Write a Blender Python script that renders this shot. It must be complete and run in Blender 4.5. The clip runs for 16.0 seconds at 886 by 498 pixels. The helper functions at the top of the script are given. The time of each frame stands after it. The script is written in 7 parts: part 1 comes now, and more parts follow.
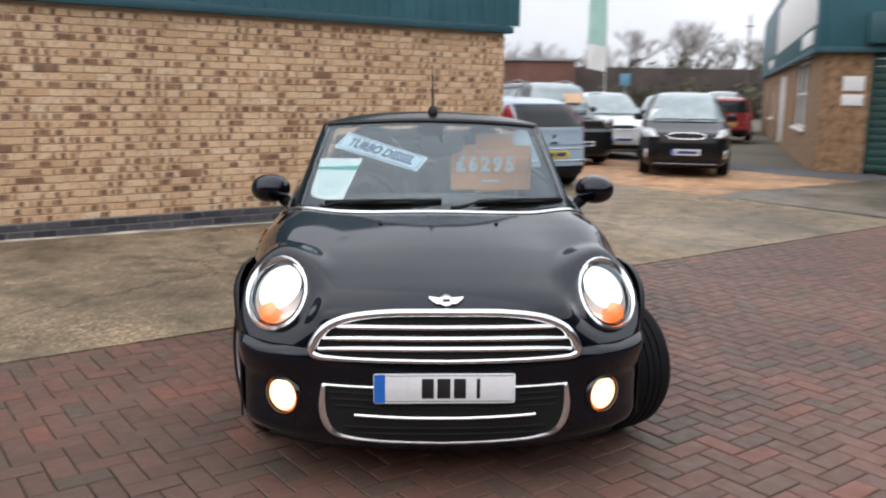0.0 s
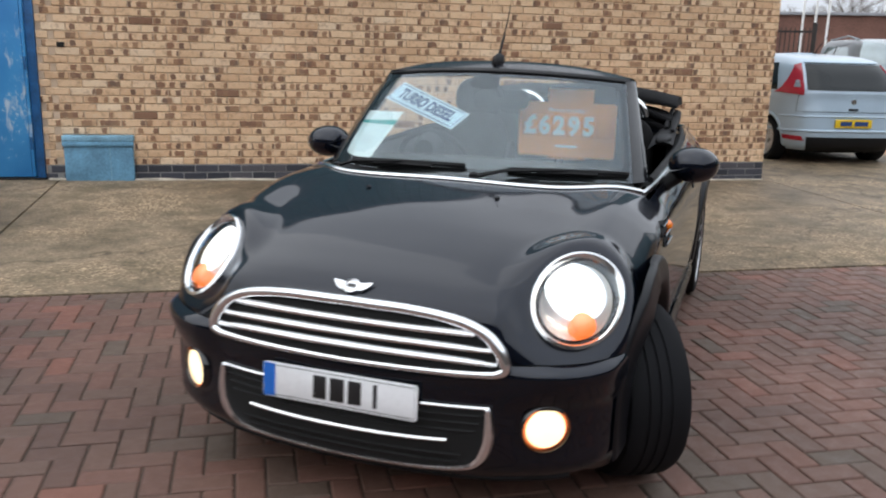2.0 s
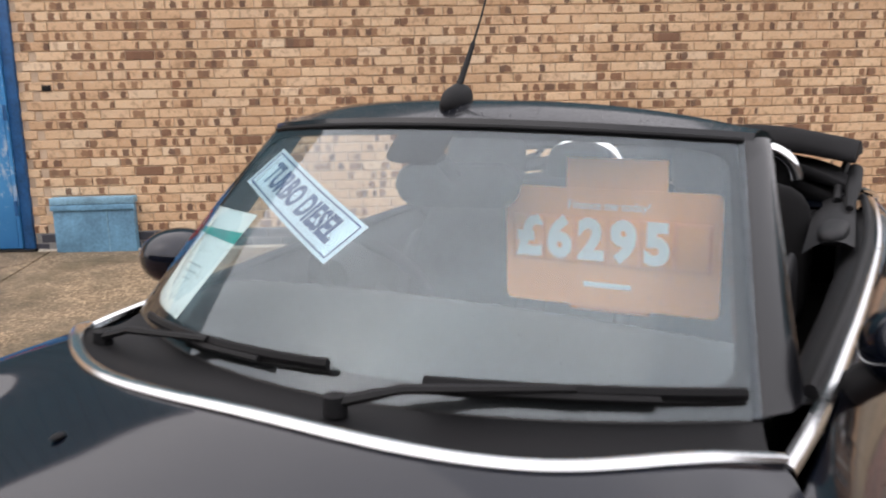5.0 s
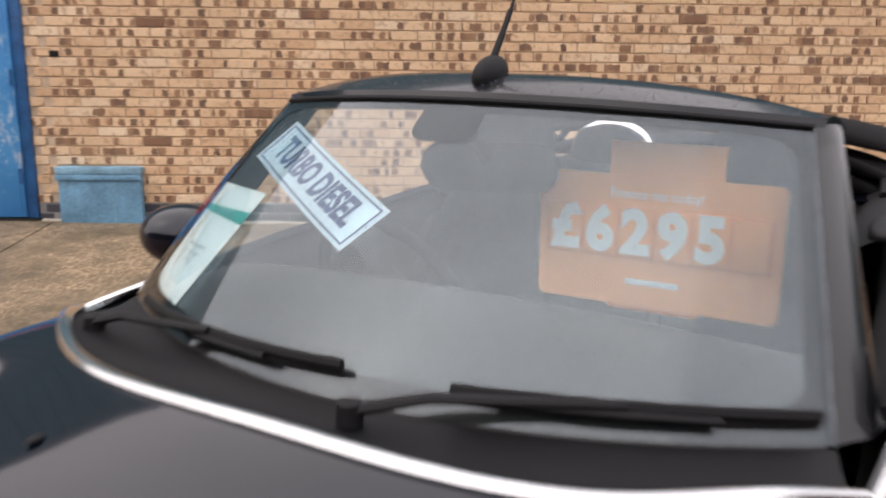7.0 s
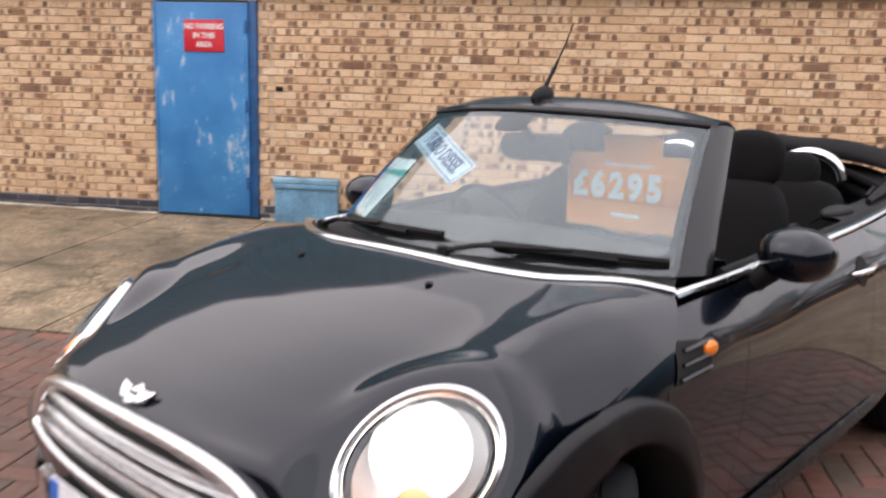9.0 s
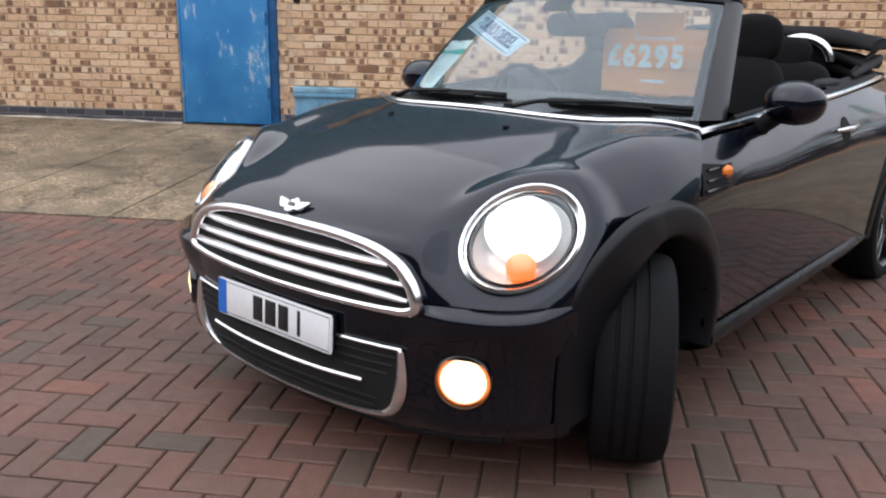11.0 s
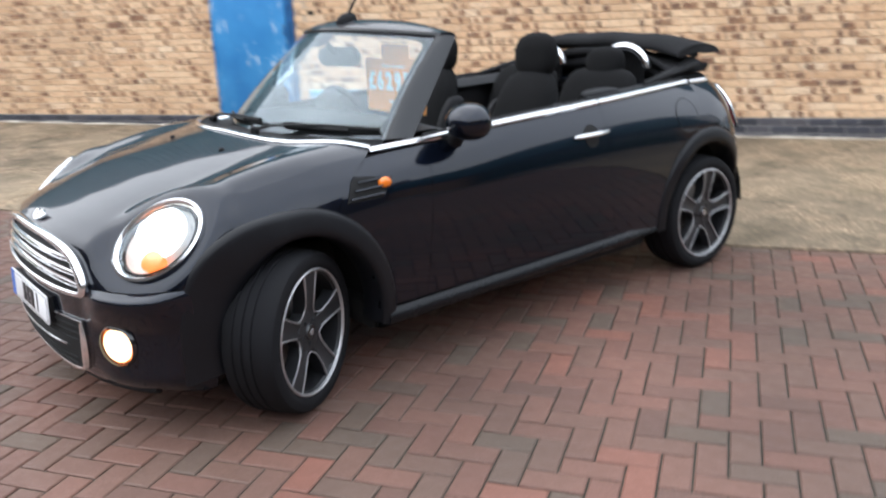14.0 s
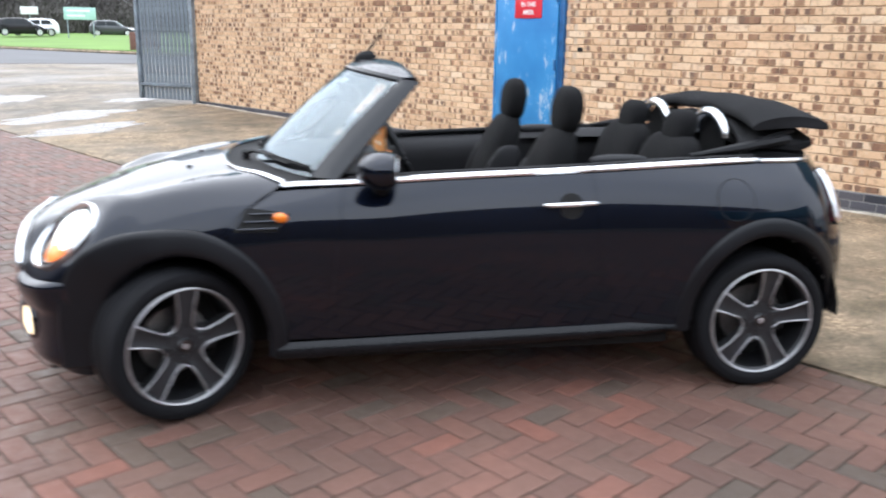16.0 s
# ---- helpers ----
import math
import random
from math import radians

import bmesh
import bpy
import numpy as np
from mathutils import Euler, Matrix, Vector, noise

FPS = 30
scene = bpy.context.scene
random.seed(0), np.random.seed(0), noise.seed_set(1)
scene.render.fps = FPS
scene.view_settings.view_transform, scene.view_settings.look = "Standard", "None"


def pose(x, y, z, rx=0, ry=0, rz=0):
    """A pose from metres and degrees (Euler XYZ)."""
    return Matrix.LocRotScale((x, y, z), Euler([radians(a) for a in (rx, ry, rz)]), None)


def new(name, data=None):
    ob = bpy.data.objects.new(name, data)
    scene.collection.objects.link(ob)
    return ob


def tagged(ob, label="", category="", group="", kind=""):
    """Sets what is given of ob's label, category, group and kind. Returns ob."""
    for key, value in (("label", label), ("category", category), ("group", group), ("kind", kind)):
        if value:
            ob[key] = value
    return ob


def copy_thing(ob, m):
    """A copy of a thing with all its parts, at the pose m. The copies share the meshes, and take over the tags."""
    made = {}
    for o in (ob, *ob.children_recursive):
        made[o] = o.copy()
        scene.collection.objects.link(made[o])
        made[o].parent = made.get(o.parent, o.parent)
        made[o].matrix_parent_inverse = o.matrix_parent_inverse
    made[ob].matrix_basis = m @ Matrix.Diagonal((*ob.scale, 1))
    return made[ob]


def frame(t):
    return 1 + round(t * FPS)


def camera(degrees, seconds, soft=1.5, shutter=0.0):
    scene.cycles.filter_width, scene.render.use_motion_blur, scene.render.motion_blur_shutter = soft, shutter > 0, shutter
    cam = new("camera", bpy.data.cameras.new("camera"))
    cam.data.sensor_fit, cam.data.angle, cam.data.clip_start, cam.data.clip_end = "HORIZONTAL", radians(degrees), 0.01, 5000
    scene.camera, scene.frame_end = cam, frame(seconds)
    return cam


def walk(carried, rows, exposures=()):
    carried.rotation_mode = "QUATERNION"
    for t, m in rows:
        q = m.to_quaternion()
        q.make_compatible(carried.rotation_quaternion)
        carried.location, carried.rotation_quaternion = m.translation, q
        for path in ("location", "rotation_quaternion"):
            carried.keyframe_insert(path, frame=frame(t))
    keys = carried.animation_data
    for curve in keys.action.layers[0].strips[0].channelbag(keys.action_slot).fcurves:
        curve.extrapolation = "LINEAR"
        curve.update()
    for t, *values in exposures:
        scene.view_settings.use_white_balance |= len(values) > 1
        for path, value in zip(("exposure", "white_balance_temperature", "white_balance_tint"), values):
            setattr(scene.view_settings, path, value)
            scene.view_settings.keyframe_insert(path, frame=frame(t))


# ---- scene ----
cam = camera(54.9, 16.0, soft=2.0, shutter=0.75)
METRES, EYE, TILT, LEAN, TURN = 10.817, 1.494, 0.0, 0.0, -3.0
ROWS = [
    (0.0, 0.0, 0.0, 0.0, 0.13, -10.25, -0.73),
    (0.5, 0.0348, 0.011, -0.0006, 6.76, -11.32, 0.05),
    (1.0, 0.0644, 0.03, -0.0003, 12.66, -12.74, -0.77),
    (1.5, 0.0978, 0.0511, -0.001, 19.92, -12.79, -1.31),
    (2.0, 0.1147, 0.0807, -0.0027, 23.3, -13.44, -1.49),
    (2.5, 0.1233, 0.1111, -0.0014, 25.24, -13.67, -1.65),
    (3.0, 0.1276, 0.1475, -0.0003, 30.35, -13.19, -0.87),
    (3.5, 0.1199, 0.1806, -0.0006, 32.77, -12.08, 0.27),
    (4.0, 0.1089, 0.2178, -0.0007, 32.8, -10.93, 0.47),
    (6.5, 0.0512, 0.3164, -0.0057, 32.11, -13.72, 1.28),
    (7.0, 0.0689, 0.2898, -0.0044, 33.31, -13.19, -0.67),
    (7.5, 0.0925, 0.2697, -0.0041, 35.53, -12.04, -1.9),
    (8.0, 0.1161, 0.2516, -0.0029, 38.12, -10.84, -1.2),
    (8.5, 0.1375, 0.2291, -0.0044, 41.42, -10.56, -1.57),
    (9.0, 0.1608, 0.2117, -0.0072, 45.45, -10.59, -1.57),
    (9.5, 0.172, 0.1932, -0.0127, 46.57, -12.27, -0.95),
    (12.0, 0.2056, 0.1446, -0.0205, 42.4, -17.1, -1.97),
    (12.5, 0.2419, 0.1461, -0.0131, 42.47, -18.42, -2.53),
    (13.0, 0.275, 0.1636, -0.008, 42.92, -19.49, -0.92),
    (13.5, 0.2983, 0.1945, -0.0033, 47.58, -19.93, 2.66),
    (14.0, 0.3273, 0.2306, -0.0007, 54.31, -16.44, 2.25),
    (14.5, 0.3469, 0.2701, 0.0001, 64.14, -15.19, 1.52),
    (15.0, 0.3638, 0.3139, 0.0032, 70.49, -13.86, 0.39),
    (15.5, 0.3784, 0.3588, 0.004, 80.5, -13.54, 0.24),
    (16.0, 0.377, 0.4067, 0.0022, 83.2, -14.13, -0.95),
]
walk(cam, [(t, pose(-0.175, -3.735, EYE, TILT, LEAN, TURN) @ pose(METRES * x, METRES * y, METRES * z, 90 + pitch, roll, yaw)) for t, x, y, z, yaw, pitch, roll in ROWS],
     exposures=[(0.0, 0.44, 6600, 12), (1.5, 0.42, 6430, 10), (3.0, 0.52, 6430, 11), (4.0, 0.68, 6700, 14), (6.5, 0.65, 7150, 20), (7.0, 0.64, 7180, 20), (8.5, 0.92, 7200, 21), (9.0, 0.84, 7060, 20), (9.5, 0.68, 6820, 16), (12.0, 0.60, 6400, 12), (12.5, 0.88, 6375, 10), (13.5, 1.14, 6323, 10), (15.0, 1.29, 6173, 10), (16.0, 1.33, 6180, 11)])

# ---- world and light: an overcast winter day ----
SUN_EL, SUN_AZ = 46.0, 232.0
world = bpy.data.worlds.new("overcast_sky")
scene.world = world
world.use_nodes = True
wt = world.node_tree
wt.nodes.clear()
w_out = wt.nodes.new("ShaderNodeOutputWorld")
w_bg = wt.nodes.new("ShaderNodeBackground")
w_sky = wt.nodes.new("ShaderNodeTexSky")
w_sky.sky_type, w_sky.sun_disc = "NISHITA", False
w_sky.sun_elevation, w_sky.sun_rotation = radians(SUN_EL), radians(SUN_AZ)
w_sky.air_density, w_sky.dust_density, w_sky.ozone_density = 1.0, 4.0, 1.0
w_hsv = wt.nodes.new("ShaderNodeHueSaturation")
w_hsv.inputs["Saturation"].default_value = 0.10
w_mix = wt.nodes.new("ShaderNodeMix")
w_mix.data_type = "RGBA"
w_mix.inputs["Factor"].default_value = 0.80
w_cl = wt.nodes.new("ShaderNodeTexNoise")
w_cl.inputs["Scale"].default_value = 2.2
w_cl.inputs["Detail"].default_value = 5.0
w_ramp = wt.nodes.new("ShaderNodeValToRGB")
w_ramp.color_ramp.elements[0].position, w_ramp.color_ramp.elements[0].color = 0.30, (7.9, 8.5, 9.4, 1)
w_ramp.color_ramp.elements[1].position, w_ramp.color_ramp.elements[1].color = 0.72, (10.7, 11.2, 12.0, 1)
wt.links.new(w_sky.outputs[0], w_hsv.inputs["Color"])
wt.links.new(w_cl.outputs["Fac"], w_ramp.inputs["Fac"])
wt.links.new(w_hsv.outputs[0], w_mix.inputs["A"])
wt.links.new(w_ramp.outputs[0], w_mix.inputs["B"])
w_tc = wt.nodes.new("ShaderNodeTexCoord")
w_sep = wt.nodes.new("ShaderNodeSeparateXYZ")
w_rise = wt.nodes.new("ShaderNodeMapRange")
w_rise.inputs["To Min"].default_value, w_rise.inputs["To Max"].default_value = 0.78, 1.42
w_lum = wt.nodes.new("ShaderNodeVectorMath")
w_lum.operation = "SCALE"
wt.links.new(w_tc.outputs["Generated"], w_sep.inputs[0])
wt.links.new(w_sep.outputs["Z"], w_rise.inputs["Value"])
wt.links.new(w_mix.outputs["Result"], w_lum.inputs[0])
w_side = wt.nodes.new("ShaderNodeMath")
w_side.operation, w_side.inputs[1].default_value, w_side.inputs[2].default_value = "MULTIPLY_ADD", 0.25, 1.0
w_both = wt.nodes.new("ShaderNodeMath")
w_both.operation = "MULTIPLY"
wt.links.new(w_sep.outputs["X"], w_side.inputs[0])
wt.links.new(w_rise.outputs[0], w_both.inputs[0])
wt.links.new(w_side.outputs[0], w_both.inputs[1])
wt.links.new(w_both.outputs[0], w_lum.inputs["Scale"])
wt.links.new(w_lum.outputs[0], w_bg.inputs["Color"])
w_bg.inputs["Strength"].default_value = 0.10
wt.links.new(w_bg.outputs[0], w_out.inputs[0])
sun = new("sun", bpy.data.lights.new("sun", "SUN"))
sun.data.energy, sun.data.angle, sun.data.color = 0.8, radians(120), (1.0, 0.98, 0.95)
sun.matrix_world = pose(0, 0, 20, 90 - SUN_EL, 0, 180 - SUN_AZ)

# ---- materials ----
def nodes_of(name):
    m = bpy.data.materials.new(name)
    m.use_nodes = True
    nt = m.node_tree
    return m, nt, nt.nodes["Principled BSDF"]


def add(nt, kind, **values):
    n = nt.nodes.new(kind)
    for k, v in values.items():
        n.inputs[k].default_value = v
    return n


def surface(name, col, rough=0.5, metal=0.0, var=0.12, scale=6.0, fine=60.0, bump=0.0, coat=0.0, col2=None, spots=0.5, rvar=0.1, **more):
    """A plain surface with large blotches, fine grain and relief."""
    m, nt, b = nodes_of(name)
    tc = nt.nodes.new("ShaderNodeTexCoord")
    big = add(nt, "ShaderNodeTexNoise", Scale=scale, Detail=5.0)
    small = add(nt, "ShaderNodeTexNoise", Scale=fine, Detail=3.0)
    nt.links.new(tc.outputs["Object"], big.inputs["Vector"])
    nt.links.new(tc.outputs["Object"], small.inputs["Vector"])
    mixf = nt.nodes.new("ShaderNodeMath")
    mixf.operation = "MULTIPLY_ADD"
    mixf.inputs[1].default_value = 0.6
    nt.links.new(big.outputs["Fac"], mixf.inputs[0])
    sc = nt.nodes.new("ShaderNodeMath")
    sc.operation = "MULTIPLY"
    sc.inputs[1].default_value = 0.4
    nt.links.new(small.outputs["Fac"], sc.inputs[0])
    nt.links.new(sc.outputs[0], mixf.inputs[2])
    ramp = nt.nodes.new("ShaderNodeValToRGB")
    lo = col2 or tuple(c * (1 - 2 * var) for c in col)
    hi = tuple(min(1.0, c * (1 + var)) for c in col)
    e = ramp.color_ramp.elements
    e[0].position, e[0].color = 0.5 - 0.3 * spots, (*lo, 1)
    e[1].position, e[1].color = 0.5 + 0.25 * spots, (*hi, 1)
    nt.links.new(mixf.outputs[0], ramp.inputs["Fac"])
    nt.links.new(ramp.outputs[0], b.inputs["Base Color"])
    rr = nt.nodes.new("ShaderNodeMapRange")
    rr.inputs["To Min"].default_value, rr.inputs["To Max"].default_value = max(0.02, rough - rvar), min(1, rough + rvar)
    nt.links.new(mixf.outputs[0], rr.inputs["Value"])
    nt.links.new(rr.outputs[0], b.inputs["Roughness"])
    b.inputs["Metallic"].default_value = metal
    b.inputs["Coat Weight"].default_value = coat
    b.inputs["Coat Roughness"].default_value = 0.055
    if bump:
        bp = add(nt, "ShaderNodeBump", Strength=bump, Distance=0.01)
        nt.links.new(mixf.outputs[0], bp.inputs["Height"])
        nt.links.new(bp.outputs[0], b.inputs["Normal"])
    for k, v in more.items():
        b.inputs[k].default_value = v
    return m


def seeded(nt):
    """One random number for each piece, whether an object of its own or an island of a joined mesh."""
    oi, ge, s = nt.nodes.new("ShaderNodeObjectInfo"), nt.nodes.new("ShaderNodeNewGeometry"), nt.nodes.new("ShaderNodeMath")
    s.operation = "ADD"
    nt.links.new(oi.outputs["Random"], s.inputs[0])
    nt.links.new(ge.outputs["Random Per Island"], s.inputs[1])
    fr = nt.nodes.new("ShaderNodeMath")
    fr.operation = "FRACT"
    nt.links.new(s.outputs[0], fr.inputs[0])
    return fr.outputs[0]


def math_node(nt, op, a, b=None):
    n = nt.nodes.new("ShaderNodeMath")
    n.operation = op
    for i, v in enumerate((a, b)):
        if v is None:
            continue
        if isinstance(v, (int, float)):
            n.inputs[i].default_value = v
        else:
            nt.links.new(v, n.inputs[i])
    return n.outputs[0]


def ramp_node(nt, fac, *stops, constant=False):
    r = nt.nodes.new("ShaderNodeValToRGB")
    if constant:
        r.color_ramp.interpolation = "CONSTANT"
    e = r.color_ramp.elements
    while len(e) < len(stops):
        e.new(0.5)
    for el, (p, c) in zip(e, stops):
        el.position, el.color = p, (*c, 1)
    nt.links.new(fac, r.inputs["Fac"])
    return r.outputs[0]


def mix_col(nt, fac, a, b, mode="MIX"):
    n = nt.nodes.new("ShaderNodeMix")
    n.data_type, n.blend_type = "RGBA", mode
    for key, v in (("Factor", fac), ("A", a), ("B", b)):
        sock = n.inputs[key] if key == "Factor" else [i for i in n.inputs if i.name == key and i.type == "RGBA"][0]
        if isinstance(v, (int, float)):
            sock.default_value = v
        elif isinstance(v, tuple):
            sock.default_value = (*v, 1)
        else:
            nt.links.new(v, sock)
    return [o for o in n.outputs if o.type == "RGBA"][0]


def buff_brick():
    """Buff facing brick; each face carries its own burnt, squarish brown flecks."""
    m, nt, b = nodes_of("buff_brick")
    seed = seeded(nt)
    uv = nt.nodes.new("ShaderNodeTexCoord").outputs["UV"]
    sx = nt.nodes.new("ShaderNodeSeparateXYZ")
    nt.links.new(uv, sx.inputs[0])
    tone = ramp_node(nt, seed, (0.0, (0.66, 0.435, 0.265)), (0.3, (0.77, 0.545, 0.345)), (0.6, (0.83, 0.61, 0.40)), (0.85, (0.72, 0.485, 0.30)), (1.0, (0.85, 0.67, 0.475)))
    wob = add(nt, "ShaderNodeTexNoise", Scale=26.0, Detail=2.0)
    nt.links.new(uv, wob.inputs["Vector"])
    uu = math_node(nt, "ADD", sx.outputs[0], math_node(nt, "MULTIPLY", wob.outputs["Fac"], 0.050))
    cell = math_node(nt, "FLOOR", math_node(nt, "ADD", math_node(nt, "DIVIDE", uu, 0.047), math_node(nt, "MULTIPLY", seed, 37.0)))
    cv = nt.nodes.new("ShaderNodeCombineXYZ")
    nt.links.new(cell, cv.inputs[0])
    nt.links.new(math_node(nt, "MULTIPLY", seed, 913.0), cv.inputs[1])
    wn = nt.nodes.new("ShaderNodeTexWhiteNoise")
    wn.noise_dimensions = "2D"
    nt.links.new(cv.outputs[0], wn.inputs["Vector"])
    few = math_node(nt, "GREATER_THAN", wn.outputs["Value"], 0.66)
    wn2 = nt.nodes.new("ShaderNodeTexWhiteNoise")
    wn2.noise_dimensions = "1D"
    nt.links.new(math_node(nt, "MULTIPLY", seed, 577.0), wn2.inputs["W"])
    whole = math_node(nt, "GREATER_THAN", wn2.outputs["Value"], 0.9965)
    plainb = math_node(nt, "LESS_THAN", wn2.outputs["Value"], 0.22)
    vy = math_node(nt, "ABSOLUTE", math_node(nt, "SUBTRACT", sx.outputs[1], 0.0325))
    inside = math_node(nt, "LESS_THAN", math_node(nt, "ADD", vy, math_node(nt, "MULTIPLY", wob.outputs["Fac"], 0.028)), 0.0405)
    dark = math_node(nt, "MULTIPLY", math_node(nt, "MULTIPLY", few, inside), math_node(nt, "SUBTRACT", 1.0, plainb))
    dark = math_node(nt, "MAXIMUM", dark, whole)
    grain = add(nt, "ShaderNodeTexNoise", Scale=110.0, Detail=4.0)
    nt.links.new(uv, grain.inputs["Vector"])
    dtone = ramp_node(nt, wn.outputs["Value"], (0.70, (0.20, 0.098, 0.060)), (0.79, (0.115, 0.064, 0.048)), (0.88, (0.33, 0.185, 0.105)), (1.0, (0.22, 0.105, 0.062)))
    dfac = math_node(nt, "MULTIPLY", dark, 0.90)
    so = nt.nodes.new("ShaderNodeCombineXYZ")
    for k in range(3):
        nt.links.new(math_node(nt, "MULTIPLY", seed, 71.0 + 13.0 * k), so.inputs[k])
    sv = nt.nodes.new("ShaderNodeVectorMath")
    sv.operation = "ADD"
    nt.links.new(uv, sv.inputs[0])
    nt.links.new(so.outputs[0], sv.inputs[1])
    smudge = add(nt, "ShaderNodeTexNoise", Scale=21.0, Detail=4.0, Roughness=0.6)
    nt.links.new(sv.outputs[0], smudge.inputs["Vector"])
    sm = ramp_node(nt, smudge.outputs["Fac"], (0.52, (0, 0, 0)), (0.66, (0.6, 0.6, 0.6)))
    tone = mix_col(nt, sm, tone, (0.36, 0.215, 0.13))
    pale = ramp_node(nt, smudge.outputs["Fac"], (0.30, (0.5, 0.5, 0.5)), (0.42, (0, 0, 0)))
    tone = mix_col(nt, pale, tone, (0.72, 0.60, 0.46))
    c = mix_col(nt, dfac, tone, dtone)
    c = mix_col(nt, 0.35, c, ramp_node(nt, grain.outputs["Fac"], (0.25, (0.45, 0.45, 0.45)), (0.75, (1.25, 1.2, 1.15))), "MULTIPLY")
    tc = nt.nodes.new("ShaderNodeTexCoord")
    geo = nt.nodes.new("ShaderNodeNewGeometry")
    blot = add(nt, "ShaderNodeTexNoise", Scale=0.9, Detail=5.0)
    nt.links.new(geo.outputs["Position"], blot.inputs["Vector"])
    c = mix_col(nt, 0.45, c, ramp_node(nt, blot.outputs["Fac"], (0.3, (0.78, 0.74, 0.70)), (0.65, (1.1, 1.08, 1.05))), "MULTIPLY")
    nt.links.new(c, b.inputs["Base Color"])
    b.inputs["Roughness"].default_value = 0.85
    bp = add(nt, "ShaderNodeBump", Strength=0.35, Distance=0.004)
    nt.links.new(grain.outputs["Fac"], bp.inputs["Height"])
    nt.links.new(bp.outputs[0], b.inputs["Normal"])
    return m


def dark_brick():
    m, nt, b = nodes_of("engineering_brick")
    seed = seeded(nt)
    tone = ramp_node(nt, seed, (0.0, (0.028, 0.03, 0.04)), (0.5, (0.055, 0.058, 0.075)), (1.0, (0.09, 0.085, 0.095)))
    uv = nt.nodes.new("ShaderNodeTexCoord").outputs["UV"]
    grain = add(nt, "ShaderNodeTexNoise", Scale=70.0, Detail=4.0)
    nt.links.new(uv, grain.inputs["Vector"])
    c = mix_col(nt, 0.5, tone, ramp_node(nt, grain.outputs["Fac"], (0.3, (0.6, 0.6, 0.6)), (0.75, (1.5, 1.45, 1.4))), "MULTIPLY")
    nt.links.new(c, b.inputs["Base Color"])
    b.inputs["Roughness"].default_value = 0.5
    bp = add(nt, "ShaderNodeBump", Strength=0.3, Distance=0.003)
    nt.links.new(grain.outputs["Fac"], bp.inputs["Height"])
    nt.links.new(bp.outputs[0], b.inputs["Normal"])
    return m


def paver():
    """Red and brindle clay-coloured paving blocks, damp."""
    m, nt, b = nodes_of("paving_block")
    seed = seeded(nt)
    tone = ramp_node(nt, seed, (0.0, (0.120, 0.080, 0.072)), (0.22, (0.170, 0.098, 0.085)), (0.42, (0.138, 0.098, 0.086)), (0.58, (0.180, 0.105, 0.090)), (0.74, (0.155, 0.100, 0.087)), (0.87, (0.104, 0.092, 0.082)), (0.93, (0.112, 0.093, 0.080)), (0.94, (0.198, 0.105, 0.088)), (1.0, (0.212, 0.106, 0.087)))
    geo = nt.nodes.new("ShaderNodeNewGeometry")
    grain = add(nt, "ShaderNodeTexNoise", Scale=160.0, Detail=4.0)
    blot = add(nt, "ShaderNodeTexNoise", Scale=0.7, Detail=6.0)
    mid = add(nt, "ShaderNodeTexNoise", Scale=14.0, Detail=4.0)
    for n in (grain, blot, mid):
        nt.links.new(geo.outputs["Position"], n.inputs["Vector"])
    c = mix_col(nt, 0.55, tone, ramp_node(nt, grain.outputs["Fac"], (0.3, (0.55, 0.55, 0.55)), (0.7, (1.4, 1.38, 1.35))), "MULTIPLY")
    c = mix_col(nt, 0.8, c, ramp_node(nt, blot.outputs["Fac"], (0.3, (0.58, 0.58, 0.58)), (0.65, (1.30, 1.17, 1.12))), "MULTIPLY")
    c = mix_col(nt, math_node(nt, "MULTIPLY", mid.outputs["Fac"], 0.25), c, (0.15, 0.118, 0.10))
    c = mix_col(nt, 1.0, c, (0.88, 0.80, 0.73), "MULTIPLY")
    b.inputs["Specular IOR Level"].default_value = 0.32
    nt.links.new(c, b.inputs["Base Color"])
    nt.links.new(ramp_node(nt, mid.outputs["Fac"], (0.3, (0.42, 0.42, 0.42)), (0.7, (0.72, 0.72, 0.72))), b.inputs["Roughness"])
    bp = add(nt, "ShaderNodeBump", Strength=0.45, Distance=0.004)
    nt.links.new(grain.outputs["Fac"], bp.inputs["Height"])
    nt.links.new(bp.outputs[0], b.inputs["Normal"])
    return m


